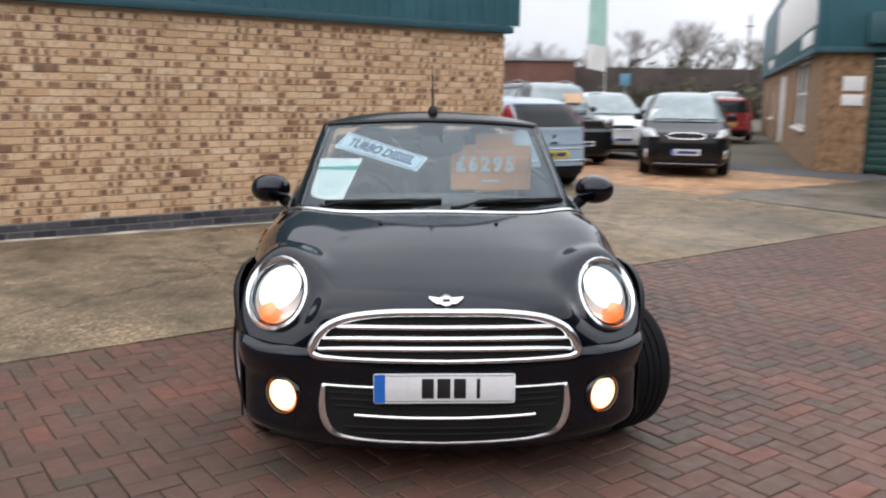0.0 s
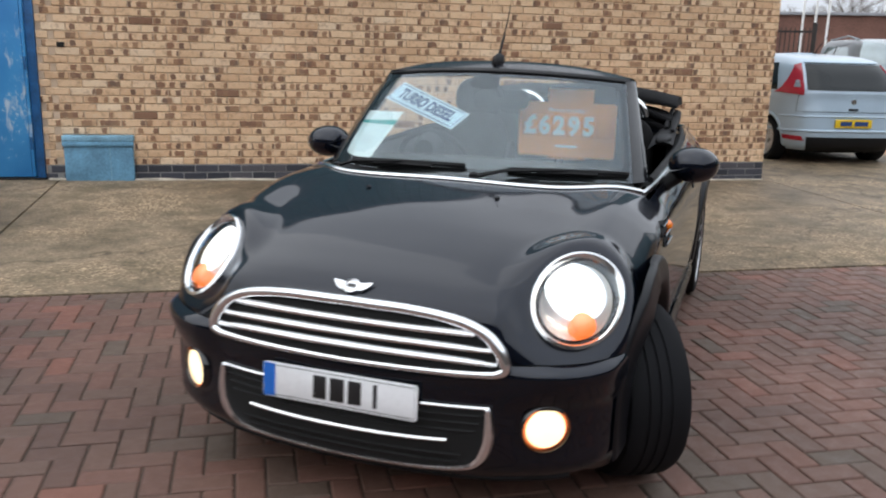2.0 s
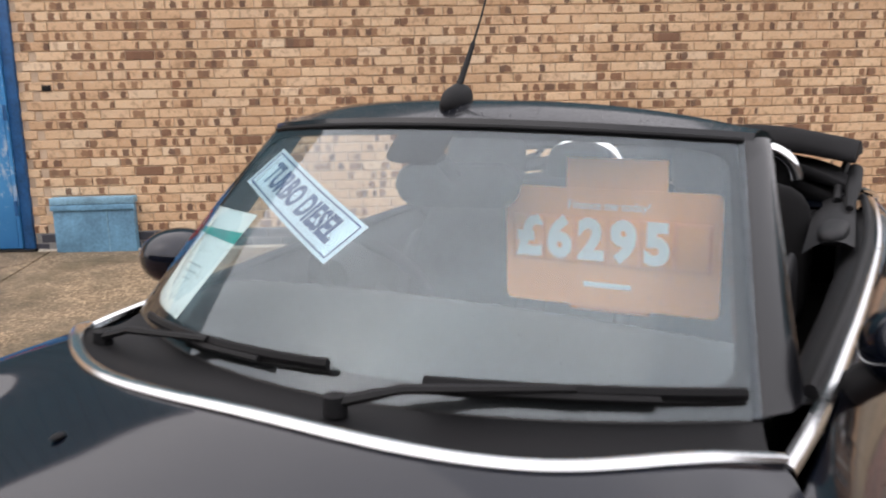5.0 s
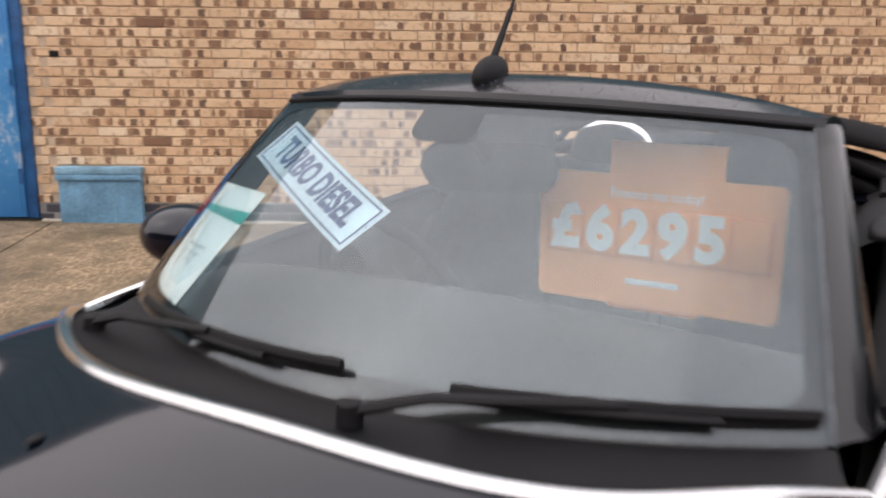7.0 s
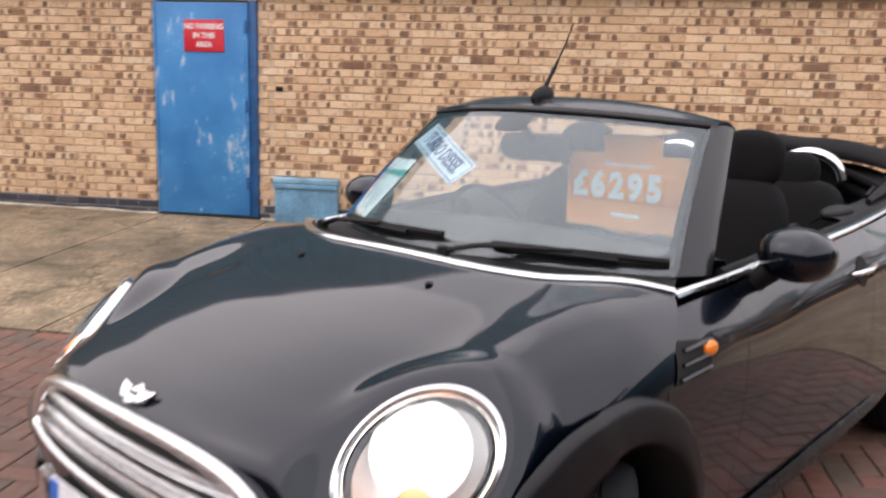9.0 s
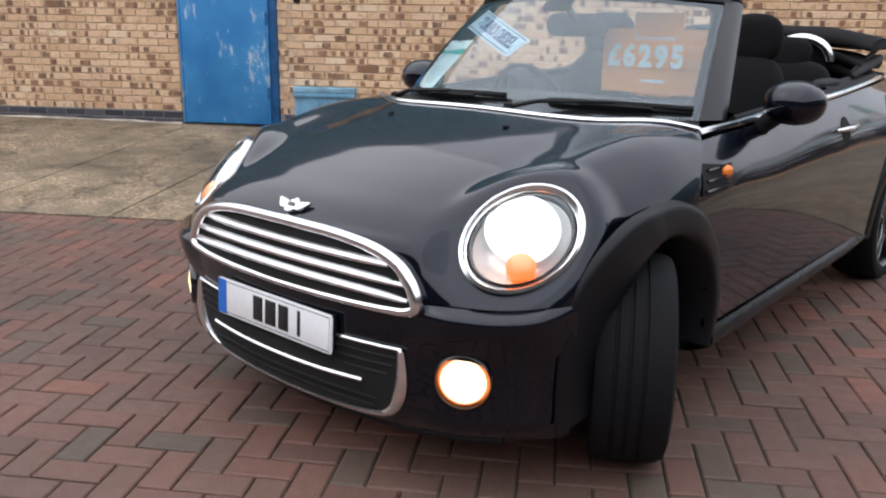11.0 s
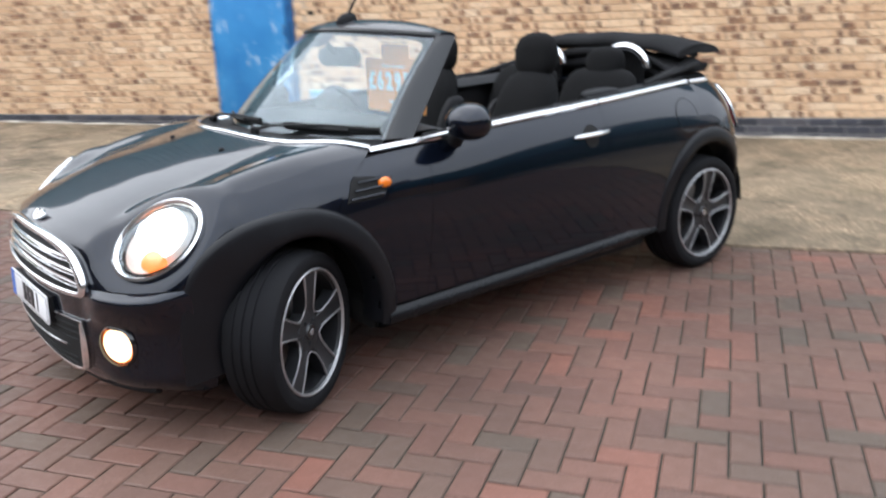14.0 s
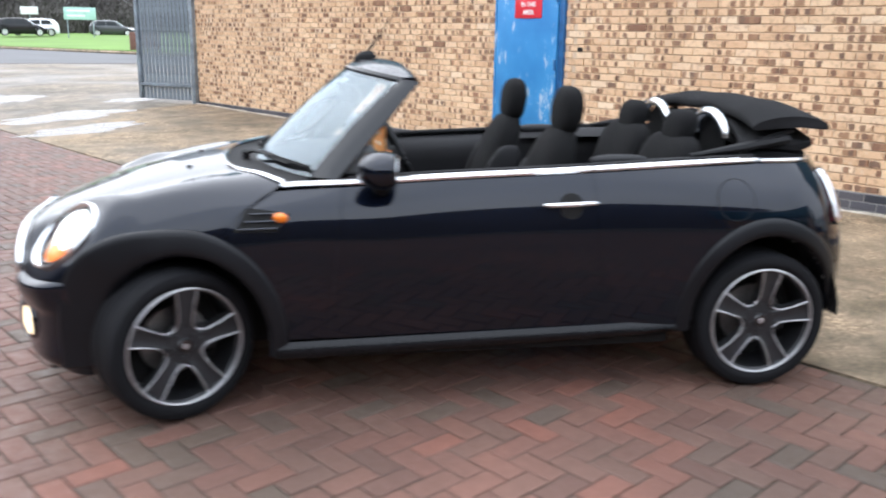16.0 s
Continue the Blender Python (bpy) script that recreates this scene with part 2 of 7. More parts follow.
def concrete(name, base, wet=0.0):
    """Weathered exposed-aggregate concrete with moss-dark stains and damp streaks."""
    m, nt, b = nodes_of(name)
    geo = nt.nodes.new("ShaderNodeNewGeometry")
    tx = {}
    for key, s, d in (("a", 0.55, 6.0), ("m", 5.0, 6.0), ("f", 55.0, 4.0), ("w", 0.28, 4.0)):
        tx[key] = add(nt, "ShaderNodeTexNoise", Scale=s, Detail=d)
        nt.links.new(geo.outputs["Position"], tx[key].inputs["Vector"])
    peb = add(nt, "ShaderNodeTexVoronoi", Scale=58.0)
    nt.links.new(geo.outputs["Position"], peb.inputs["Vector"])
    c = ramp_node(nt, tx["a"].outputs["Fac"], (0.30, tuple(x * 0.58 for x in base)), (0.5, base), (0.68, tuple(x * 1.3 for x in base)))
    c = mix_col(nt, 0.6, c, ramp_node(nt, tx["m"].outputs["Fac"], (0.3, (0.62, 0.62, 0.58)), (0.66, (1.2, 1.18, 1.15))), "MULTIPLY")
    c = mix_col(nt, 0.7, c, ramp_node(nt, tx["f"].outputs["Fac"], (0.3, (0.6, 0.58, 0.55)), (0.7, (1.35, 1.32, 1.3))), "MULTIPLY")
    worn = add(nt, "ShaderNodeTexNoise", Scale=1.15, Detail=5.0, Roughness=0.62)
    nt.links.new(geo.outputs["Position"], worn.inputs["Vector"])
    bare = ramp_node(nt, worn.outputs["Fac"], (0.44, (0.30, 0.30, 0.30)), (0.60, (1.0, 1.0, 1.0)))
    c = mix_col(nt, bare, c, ramp_node(nt, peb.outputs["Color"], (0.0, (0.42, 0.37, 0.31)), (0.55, (0.95, 0.93, 0.90)), (0.8, (1.5, 1.46, 1.40)), (1.0, (2.3, 2.25, 2.15))), "MULTIPLY")
    moss = add(nt, "ShaderNodeTexNoise", Scale=2.3, Detail=7.0, Roughness=0.68)
    nt.links.new(geo.outputs["Position"], moss.inputs["Vector"])
    c = mix_col(nt, 0.85, c, ramp_node(nt, moss.outputs["Fac"], (0.36, (0.50, 0.50, 0.42)), (0.50, (0.95, 0.94, 0.90)), (0.64, (1.22, 1.18, 1.12))), "MULTIPLY")
    wv = nt.nodes.new("ShaderNodeVectorMath")
    wv.operation = "MULTIPLY_ADD"
    wv.inputs[1].default_value = (0.5, 0.5, 0.5)
    nt.links.new(tx["m"].outputs["Color"], wv.inputs[0])
    nt.links.new(geo.outputs["Position"], wv.inputs[2])
    crk = add(nt, "ShaderNodeTexVoronoi", Scale=0.42)
    crk.feature = "DISTANCE_TO_EDGE"
    nt.links.new(wv.outputs[0], crk.inputs["Vector"])
    c = mix_col(nt, 0.75, c, ramp_node(nt, crk.outputs["Distance"], (0.0, (0.35, 0.33, 0.30)), (0.006, (0.6, 0.58, 0.55)), (0.012, (1, 1, 1))), "MULTIPLY")
    nt.links.new(c, b.inputs["Base Color"])
    hi, lo = 0.85 - 0.4 * wet, 0.6 - 0.5 * wet
    nt.links.new(ramp_node(nt, tx["w"].outputs["Fac"], (0.42, (lo, lo, lo)), (0.58, (hi, hi, hi))), b.inputs["Roughness"])
    bp = add(nt, "ShaderNodeBump", Strength=0.4 - 0.3 * wet, Distance=0.006)
    nt.links.new(tx["f"].outputs["Fac"], bp.inputs["Height"])
    nt.links.new(bp.outputs[0], b.inputs["Normal"])
    return m


def door_paint():
    """Blue gloss paint, scuffed to pale primer in streaks and spots."""
    m, nt, b = nodes_of("scuffed_blue_paint")
    tc = nt.nodes.new("ShaderNodeTexCoord")
    mp = nt.nodes.new("ShaderNodeMapping")
    mp.inputs["Scale"].default_value = (1.0, 1.0, 0.30)
    nt.links.new(tc.outputs["Object"], mp.inputs["Vector"])
    big = add(nt, "ShaderNodeTexNoise", Scale=2.0, Detail=3.0)
    nt.links.new(tc.outputs["Object"], big.inputs["Vector"])
    scuff = add(nt, "ShaderNodeTexNoise", Scale=13.0, Detail=6.0, Roughness=0.6)
    nt.links.new(mp.outputs[0], scuff.inputs["Vector"])
    f = math_node(nt, "ADD", math_node(nt, "MULTIPLY", big.outputs["Fac"], 0.35), math_node(nt, "MULTIPLY", scuff.outputs["Fac"], 0.75))
    worn = ramp_node(nt, f, (0.645, (0, 0, 0)), (0.72, (0.8, 0.8, 0.8)))
    base = ramp_node(nt, big.outputs["Fac"], (0.3, (0.020, 0.175, 0.45)), (0.7, (0.055, 0.29, 0.60)))
    chips = add(nt, "ShaderNodeTexNoise", Scale=34.0, Detail=4.0, Roughness=0.7)
    nt.links.new(tc.outputs["Object"], chips.inputs["Vector"])
    fleck = ramp_node(nt, math_node(nt, "ADD", math_node(nt, "MULTIPLY", chips.outputs["Fac"], 0.7), math_node(nt, "MULTIPLY", big.outputs["Fac"], 0.4)), (0.665, (0, 0, 0)), (0.73, (0.7, 0.7, 0.7)))
    base = mix_col(nt, fleck, base, (0.50, 0.63, 0.74))
    nt.links.new(mix_col(nt, worn, base, (0.55, 0.64, 0.72)), b.inputs["Base Color"])
    b.inputs["Roughness"].default_value = 0.42
    bp = add(nt, "ShaderNodeBump", Strength=0.15, Distance=0.004)
    nt.links.new(f, bp.inputs["Height"])
    nt.links.new(bp.outputs[0], b.inputs["Normal"])
    return m


def glass(name, tint=(0.93, 0.97, 0.96), rough=0.0, haze=0.0, ior=1.52):
    m, nt, b = nodes_of(name)
    nt.nodes.remove(b)
    out = nt.nodes["Material Output"]
    tr = nt.nodes.new("ShaderNodeBsdfTransparent")
    tr.inputs["Color"].default_value = (*tint, 1)
    gl = nt.nodes.new("ShaderNodeBsdfGlossy")
    gl.inputs["Roughness"].default_value = max(rough, 0.01)
    gl.inputs["Color"].default_value = (0.84, 0.94, 1.0, 1)
    fr = nt.nodes.new("ShaderNodeFresnel")
    fr.inputs["IOR"].default_value = ior
    mx = nt.nodes.new("ShaderNodeMixShader")
    nt.links.new(fr.outputs[0], mx.inputs[0])
    nt.links.new(tr.outputs[0], mx.inputs[1])
    nt.links.new(gl.outputs[0], mx.inputs[2])
    film = nt.nodes.new("ShaderNodeMixShader")
    film.inputs[0].default_value = haze
    df = nt.nodes.new("ShaderNodeBsdfDiffuse")
    df.inputs["Color"].default_value = (0.68, 0.76, 0.80, 1)
    nt.links.new(mx.outputs[0], film.inputs[1])
    nt.links.new(df.outputs[0], film.inputs[2])
    nt.links.new(film.outputs[0], out.inputs["Surface"])
    return m


def lamp_glow(name, col, strength):
    m, nt, b = nodes_of(name)
    b.inputs["Base Color"].default_value = (*(0.15 + 0.75 * c for c in col), 1)
    b.inputs["Roughness"].default_value = 0.1
    b.inputs["Emission Color"].default_value = (*col, 1)
    b.inputs["Emission Strength"].default_value = strength
    return m


M_BRICK, M_DBRICK, M_PAVER = buff_brick(), dark_brick(), paver()
M_MORTAR = surface("mortar", (0.60, 0.46, 0.335), 0.95, var=0.15, scale=3, fine=90, bump=0.3)
M_DMORTAR = surface("plinth_mortar", (0.27, 0.26, 0.25), 0.95, var=0.15, scale=3, fine=90, bump=0.3)
M_SAND = surface("joint_sand", (0.040, 0.037, 0.026), 0.95, var=0.25, scale=2, fine=120, bump=0.3)
M_CONC = concrete("weathered_concrete", (0.226, 0.178, 0.126))
M_CONCW = concrete("damp_concrete", (0.180, 0.156, 0.130), 0.25)
M_WETYARD = concrete("rain_wet_concrete", (0.142, 0.122, 0.102), 0.58)
M_YARD = concrete("sandy_yard", (0.46, 0.275, 0.165))
M_ASPH = surface("asphalt", (0.085, 0.085, 0.09), 0.8, var=0.2, scale=0.5, fine=90, bump=0.3)
M_ASPHR = surface("pale_road_tarmac", (0.10, 0.10, 0.104), 0.75, var=0.15, scale=0.5, fine=60, bump=0.2)
M_ASPHW = surface("wet_asphalt", (0.075, 0.07, 0.07), 0.38, var=0.25, scale=0.7, fine=90, bump=0.1, rvar=0.2)
M_EARTH = surface("rough_ground", (0.12, 0.105, 0.08), 0.95, var=0.3, scale=0.2, fine=20, bump=0.3)
M_GRASS = surface("mown_grass", (0.125, 0.225, 0.04), 0.9, var=0.14, scale=0.25, fine=14, bump=0.2)
M_TEAL = surface("teal_coated_steel", (0.03, 0.115, 0.145), 0.45, var=0.1, scale=1.5, fine=25, metal=0.1)
M_TEALD = surface("dark_teal_trim", (0.022, 0.085, 0.11), 0.5, var=0.1, scale=1.5)
M_DOOR = door_paint()
# Frame blue is darkened to carry the shade beside the forward door leaf.
M_DFRAME = surface("shaded_blue_frame_paint", (0.013, 0.10, 0.27), 0.45, var=0.2, scale=8, fine=40)
M_BOXP = surface("faded_blue_paint", (0.15, 0.34, 0.50), 0.6, var=0.18, scale=5, fine=45, bump=0.1)
M_BOXL = surface("pale_blue_lid_paint", (0.21, 0.40, 0.53), 0.6, var=0.2, scale=6, fine=45)
M_RED = surface("red_sign_face", (0.62, 0.02, 0.035), 0.4, var=0.05)
M_WHITE = surface("white_paint", (0.80, 0.80, 0.79), 0.5, var=0.04)
M_GALV = surface("galvanised_steel", (0.28, 0.325, 0.36), 0.5, metal=0.3, var=0.2, scale=5, fine=40)
M_WATER = surface("rain_water", (0.12, 0.098, 0.078), 0.27, var=0.2, scale=2, rvar=0.10, **{"Specular IOR Level": 0.45})
M_FILLET = surface("pale_mortar_fillet", (0.50, 0.45, 0.37), 0.9, var=0.25, scale=5, fine=60, bump=0.4)
M_PAINT = surface("black_car_paint", (0.0034, 0.0058, 0.0125), 0.36, metal=0.6, var=0.08, scale=2, fine=1400, coat=1.0, rvar=0.03, **{"Specular IOR Level": 0.0, "Coat IOR": 1.46, "Coat Roughness": 0.055})
M_PLAST = surface("matt_black_plastic", (0.007, 0.007, 0.008), 0.62, var=0.15, scale=4, fine=150, bump=0.05, **{"Specular IOR Level": 0.25})
M_FLARE = surface("black_arch_plastic", (0.006, 0.0066, 0.0085), 0.40, var=0.15, scale=4, fine=150, bump=0.03, **{"Specular IOR Level": 0.26})
M_GLOSSB = surface("gloss_black_trim", (0.008, 0.008, 0.009), 0.12, var=0.05, coat=0.6, rvar=0.03)
M_DARK = surface("dark_void", (0.006, 0.006, 0.006), 0.9, var=0.1)
M_CHROME = surface("chrome", (0.88, 0.89, 0.90), 0.17, metal=1.0, var=0.02, rvar=0.03)
M_SILV = surface("machined_alloy", (0.62, 0.62, 0.63), 0.28, metal=0.9, var=0.06, scale=20, fine=200)
M_WHEELS = surface("machined_wheel_edge", (0.47, 0.47, 0.48), 0.40, metal=0.85, var=0.08, scale=20, fine=200)
M_SILLP = surface("satin_sill_plastic", (0.005, 0.0055, 0.007), 0.27, var=0.1, scale=5, fine=150, rvar=0.04, **{"Specular IOR Level": 0.28})
M_RIMD = surface("dark_grey_alloy_paint", (0.030, 0.031, 0.034), 0.40, metal=0.4, var=0.1, scale=10)
M_TYRE = surface("tyre_rubber", (0.0042, 0.0045, 0.006), 0.80, var=0.2, scale=8, fine=120, bump=0.08, **{"Specular IOR Level": 0.25})
M_DISC = surface("brake_disc_steel", (0.30, 0.29, 0.28), 0.4, metal=0.9, var=0.15)
M_CLOTH = surface("black_seat_cloth", (0.005, 0.005, 0.0055), 0.92, var=0.2, scale=9, fine=260, bump=0.25, **{"Specular IOR Level": 0.2})
M_LEATH = surface("charcoal_leatherette", (0.010, 0.010, 0.0115), 0.6, var=0.12, scale=8, fine=140, bump=0.12, **{"Specular IOR Level": 0.3})
M_DASH = surface("charcoal_dash_plastic", (0.034, 0.037, 0.041), 0.6, var=0.1, scale=6, fine=180, bump=0.05)
M_HOOD = surface("black_canvas", (0.008, 0.008, 0.009), 0.95, var=0.25, scale=5, fine=320, bump=0.3, **{"Specular IOR Level": 0.25})
M_GLASS = glass("windscreen_glass", (0.92, 0.965, 0.965), haze=0.008, ior=1.72)
M_MIST = glass("misted_inner_glass", (0.95, 0.975, 0.975), haze=0.068, ior=1.42)
M_REFL = surface("lamp_reflector", (0.92, 0.91, 0.88), 0.35, metal=0.15, var=0.03)
M_SATIN = surface("satin_black_panel", (0.007, 0.007, 0.008), 0.33, var=0.15, scale=12, fine=240, bump=0.06)
M_HEADP = surface("gloss_black_header_paint", (0.006, 0.007, 0.010), 0.24, var=0.1, scale=9, fine=200, coat=0.5, rvar=0.05, **{"Specular IOR Level": 0.22, "Coat Roughness": 0.10})
M_PILLAR = surface("black_pillar_trim", (0.005, 0.0055, 0.007), 0.22, var=0.1, scale=6, fine=200, coat=0.5, **{"Specular IOR Level": 0.25, "Coat Roughness": 0.08})
M_LENS = glass("clear_lens", (0.96, 0.97, 0.98))
M_TINT = surface("dark_car_glass", (0.010, 0.013, 0.014), 0.05, var=0.05, rvar=0.02, **{"Specular IOR Level": 0.3})
# Pale base colour stands in for bright sky mirrored in the car glass.
M_LITE = surface("sky_toned_car_glass", (0.20, 0.27, 0.28), 0.05, var=0.12, scale=1.5, fine=3.0, rvar=0.02, coat=1.0, **{"Coat IOR": 2.0})
M_DROP = surface("rain_bead", (0.10, 0.10, 0.105), 0.05, var=0.1, rvar=0.02)
M_GLOW = lamp_glow("lit_headlamp", (1.0, 0.93, 0.83), 1.6)
M_FOG = lamp_glow("lit_fog_lamp", (1.0, 0.79, 0.47), 1.15)
M_AMBER = surface("amber_lens", (0.85, 0.20, 0.01), 0.15, var=0.05, coat=0.5, rvar=0.03)
M_AMBERG = lamp_glow("lit_amber_bulb", (1.0, 0.22, 0.025), 0.6)
M_REDL = surface("red_lamp_lens", (0.38, 0.014, 0.03), 0.15, var=0.08, coat=0.5, rvar=0.03)
M_YELLOW = surface("yellow_plate", (0.80, 0.55, 0.02), 0.4, var=0.05)
M_PLATEW = surface("white_plate", (0.86, 0.87, 0.88), 0.35, var=0.03)
M_BLUEP = surface("blue_plate_band", (0.02, 0.16, 0.62), 0.4, var=0.05)
M_BLACK = surface("black_ink", (0.012, 0.012, 0.013), 0.5, var=0.05)
M_NAVY = surface("navy_ink", (0.02, 0.06, 0.20), 0.5, var=0.05)
M_STICK = surface("pale_blue_sticker", (0.74, 0.88, 0.93), 0.5, var=0.03)
M_PAPER = surface("white_paper", (0.84, 0.90, 0.88), 0.6, var=0.03)
M_MINT = surface("teal_print", (0.04, 0.42, 0.38), 0.5, var=0.05)
M_ORANGE = surface("orange_card", (1.0, 0.42, 0.13), 0.5, var=0.04)
M_ORANGED = surface("deep_orange_print", (0.82, 0.28, 0.07), 0.5, var=0.04)
M_NUM = surface("pale_number_tile_print", (0.80, 0.90, 0.90), 0.5, var=0.03)
M_BARK = surface("winter_bark", (0.13, 0.112, 0.10), 0.95, var=0.25, scale=3, fine=30)
M_TWIG = surface("bare_twigs", (0.29, 0.265, 0.25), 0.95, var=0.25, scale=0.4, fine=10)
M_HEDGE = surface("dark_winter_hedge", (0.115, 0.105, 0.096), 0.95, var=0.3, scale=0.12, fine=4)
M_SHRUB = surface("dull_green_shrub", (0.115, 0.105, 0.07), 0.95, var=0.35, scale=1.0, fine=15)
M_BANNER = surface("green_banner_cloth", (0.40, 0.61, 0.55), 0.8, var=0.08, scale=2)
M_FARB = surface("brown_brick_far", (0.17, 0.085, 0.065), 0.9, var=0.2, scale=0.6, fine=9)
M_FARD = surface("dark_boundary_wall", (0.085, 0.068, 0.06), 0.9, var=0.25, scale=0.6, fine=9)
M_ROOFF = surface("grey_roof_sheet", (0.28, 0.28, 0.30), 0.7, var=0.12, scale=1.5)

# ---- building tools ----
def empty(name, m=None):
    ob = new(name)
    ob.empty_display_size = 0.2
    if m is not None:
        ob.matrix_world = m
    return ob


def part(name, bm, material, parent=None, label="", smooth=True, sharp=40):
    """Links a bmesh as one mesh object, under a thing or a part when one is given."""
    me = bpy.data.meshes.new(name)
    bmesh.ops.recalc_face_normals(bm, faces=bm.faces)
    bm.to_mesh(me)
    bm.free()
    if smooth:
        me.polygons.foreach_set("use_smooth", [True] * len(me.polygons))
        me.set_sharp_from_angle(angle=radians(sharp))
    me.materials.append(material)
    ob = new(name, me)
    if parent is not None:
        ob.parent = parent
    if label:
        ob["label"] = label
    return ob


def thicken(ob, t, offset=-1.0):
    s = ob.modifiers.new("thickness", "SOLIDIFY")
    s.thickness, s.offset = t, offset
    e = ob.modifiers.new("crisp_edges", "EDGE_SPLIT")
    e.split_angle = radians(60)
    return ob


def curve_fn(*pts):
    """A smooth function through the points (t, value), straight beyond its ends."""
    t = np.array([p[0] for p in pts], float)
    v = np.array([p[1] for p in pts], float)
    d = np.gradient(v, t) if len(t) > 2 else np.full(len(t), (v[-1] - v[0]) / (t[-1] - t[0]))
    s = np.diff(v) / np.diff(t)
    for i in range(1, len(t) - 1):
        if s[i - 1] * s[i] <= 0:
            d[i] = 0.0
    d[0], d[-1] = s[0], s[-1]

    def f(x):
        if x <= t[0]:
            return float(v[0] + d[0] * (x - t[0]))
        if x >= t[-1]:
            return float(v[-1] + d[-1] * (x - t[-1]))
        i = int(np.searchsorted(t, x)) - 1
        h = t[i + 1] - t[i]
        q = (x - t[i]) / h
        return float((1 + 2 * q) * (1 - q) ** 2 * v[i] + q * (1 - q) ** 2 * h * d[i] + q * q * (3 - 2 * q) * v[i + 1] + q * q * (q - 1) * h * d[i + 1])
    return f


def sheet(fn, nu, nv, bm=None, keep=None, close_u=False):
    """A grid of faces over fn(u, v), u and v from 0 to 1."""
    bm = bm or bmesh.new()
    rows = [[bm.verts.new(fn(i / nu, j / nv)) for i in range(nu if close_u else nu + 1)] for j in range(nv + 1)]
    for j in range(nv):
        for i in range(nu):
            k = (i + 1) % nu if close_u else i + 1
            q = (rows[j][i], rows[j][k], rows[j + 1][k], rows[j + 1][i])
            if keep is None or keep(sum((p.co for p in q), Vector()) / 4):
                bm.faces.new(q)
    loose = [p for p in bm.verts if not p.link_faces]
    bmesh.ops.delete(bm, geom=loose, context="VERTS")
    return bm


def box(x0, x1, y0, y1, z0, z1, bevel=0.0, seg=2, bm=None):
    bm = bm or bmesh.new()
    r = bmesh.ops.create_cube(bm, size=1.0, matrix=Matrix.Translation(((x0 + x1) / 2, (y0 + y1) / 2, (z0 + z1) / 2)) @ Matrix.Diagonal((x1 - x0, y1 - y0, z1 - z0, 1)))
    if bevel:
        edges = {e for p in r["verts"] for e in p.link_edges}
        bmesh.ops.bevel(bm, geom=list(edges), offset=bevel, segments=seg, profile=0.5, affect="EDGES")
    return bm


def tube(path, r, n=8, bm=None, closed=False, flat=1.0, caps=True, ref=(0, 0, 1)):
    """A round bar along a path; r is a number or one for each point; flat squashes it upright."""
    bm = bm or bmesh.new()
    path = [Vector(p) for p in path]
    rings = []
    for i, p in enumerate(path):
        a = path[i - 1] if (i or closed) else p
        b = path[(i + 1) % len(path)] if (i < len(path) - 1 or closed) else p
        d = (b - a).normalized()
        side = d.cross(Vector(ref))
        side = side.normalized() if side.length > 1e-4 else Vector((1, 0, 0))
        up = side.cross(d)
        ri = r[i] if isinstance(r, (list, tuple)) else r
        rings.append([bm.verts.new(p + side * ri * math.cos(k * math.tau / n) + up * ri * flat * math.sin(k * math.tau / n)) for k in range(n)])
    m = len(rings)
    for i in range(m if closed else m - 1):
        for k in range(n):
            bm.faces.new((rings[i][k], rings[i][(k + 1) % n], rings[(i + 1) % m][(k + 1) % n], rings[(i + 1) % m][k]))
    if caps and not closed:
        bm.faces.new(rings[0][::-1])
        bm.faces.new(rings[-1])
    return bm


def lathe(profile, n=48, axis="x", bm=None):
    """A surface of revolution; profile rows are (along the axis, radius)."""
    bm = bm or bmesh.new()
    def at(a, r, k):
        c, s = r * math.cos(k * math.tau / n), r * math.sin(k * math.tau / n)
        return {"x": (a, c, s), "y": (c, a, s), "z": (c, s, a)}[axis]
    rings = [[bm.verts.new(at(a, r, k)) for k in range(n)] for a, r in profile]
    for i in range(len(rings) - 1):
        for k in range(n):
            bm.faces.new((rings[i][k], rings[i][(k + 1) % n], rings[i + 1][(k + 1) % n], rings[i + 1][k]))
    return bm


def prism(outline, y0, y1, bevel=0.0, bm=None, frame_m=None):
    """An outline in x and z given depth along y."""
    bm = bm or bmesh.new()
    fm = frame_m or Matrix()
    a = [bm.verts.new(fm @ Vector((x, y0, z))) for x, z in outline]
    b = [bm.verts.new(fm @ Vector((x, y1, z))) for x, z in outline]
    fs = [bm.faces.new(a), bm.faces.new(b[::-1])]
    for i in range(len(a)):
        j = (i + 1) % len(a)
        fs.append(bm.faces.new((a[j], a[i], b[i], b[j])))
    if bevel:
        ed = {e for f in fs[:2] for e in f.edges}
        bmesh.ops.bevel(bm, geom=list(ed), offset=bevel, segments=2, profile=0.5, affect="EDGES")
    return bm


def rounded(w, h, r, n=5):
    """A rectangle's outline with round corners, about its middle."""
    out = []
    for cx, cz, a0 in ((w / 2 - r, h / 2 - r, 0), (-w / 2 + r, h / 2 - r, 90), (-w / 2 + r, -h / 2 + r, 180), (w / 2 - r, -h / 2 + r, 270)):
        out += [(cx + r * math.cos(radians(a0 + 90 * k / n)), cz + r * math.sin(radians(a0 + 90 * k / n))) for k in range(n + 1)]
    return out


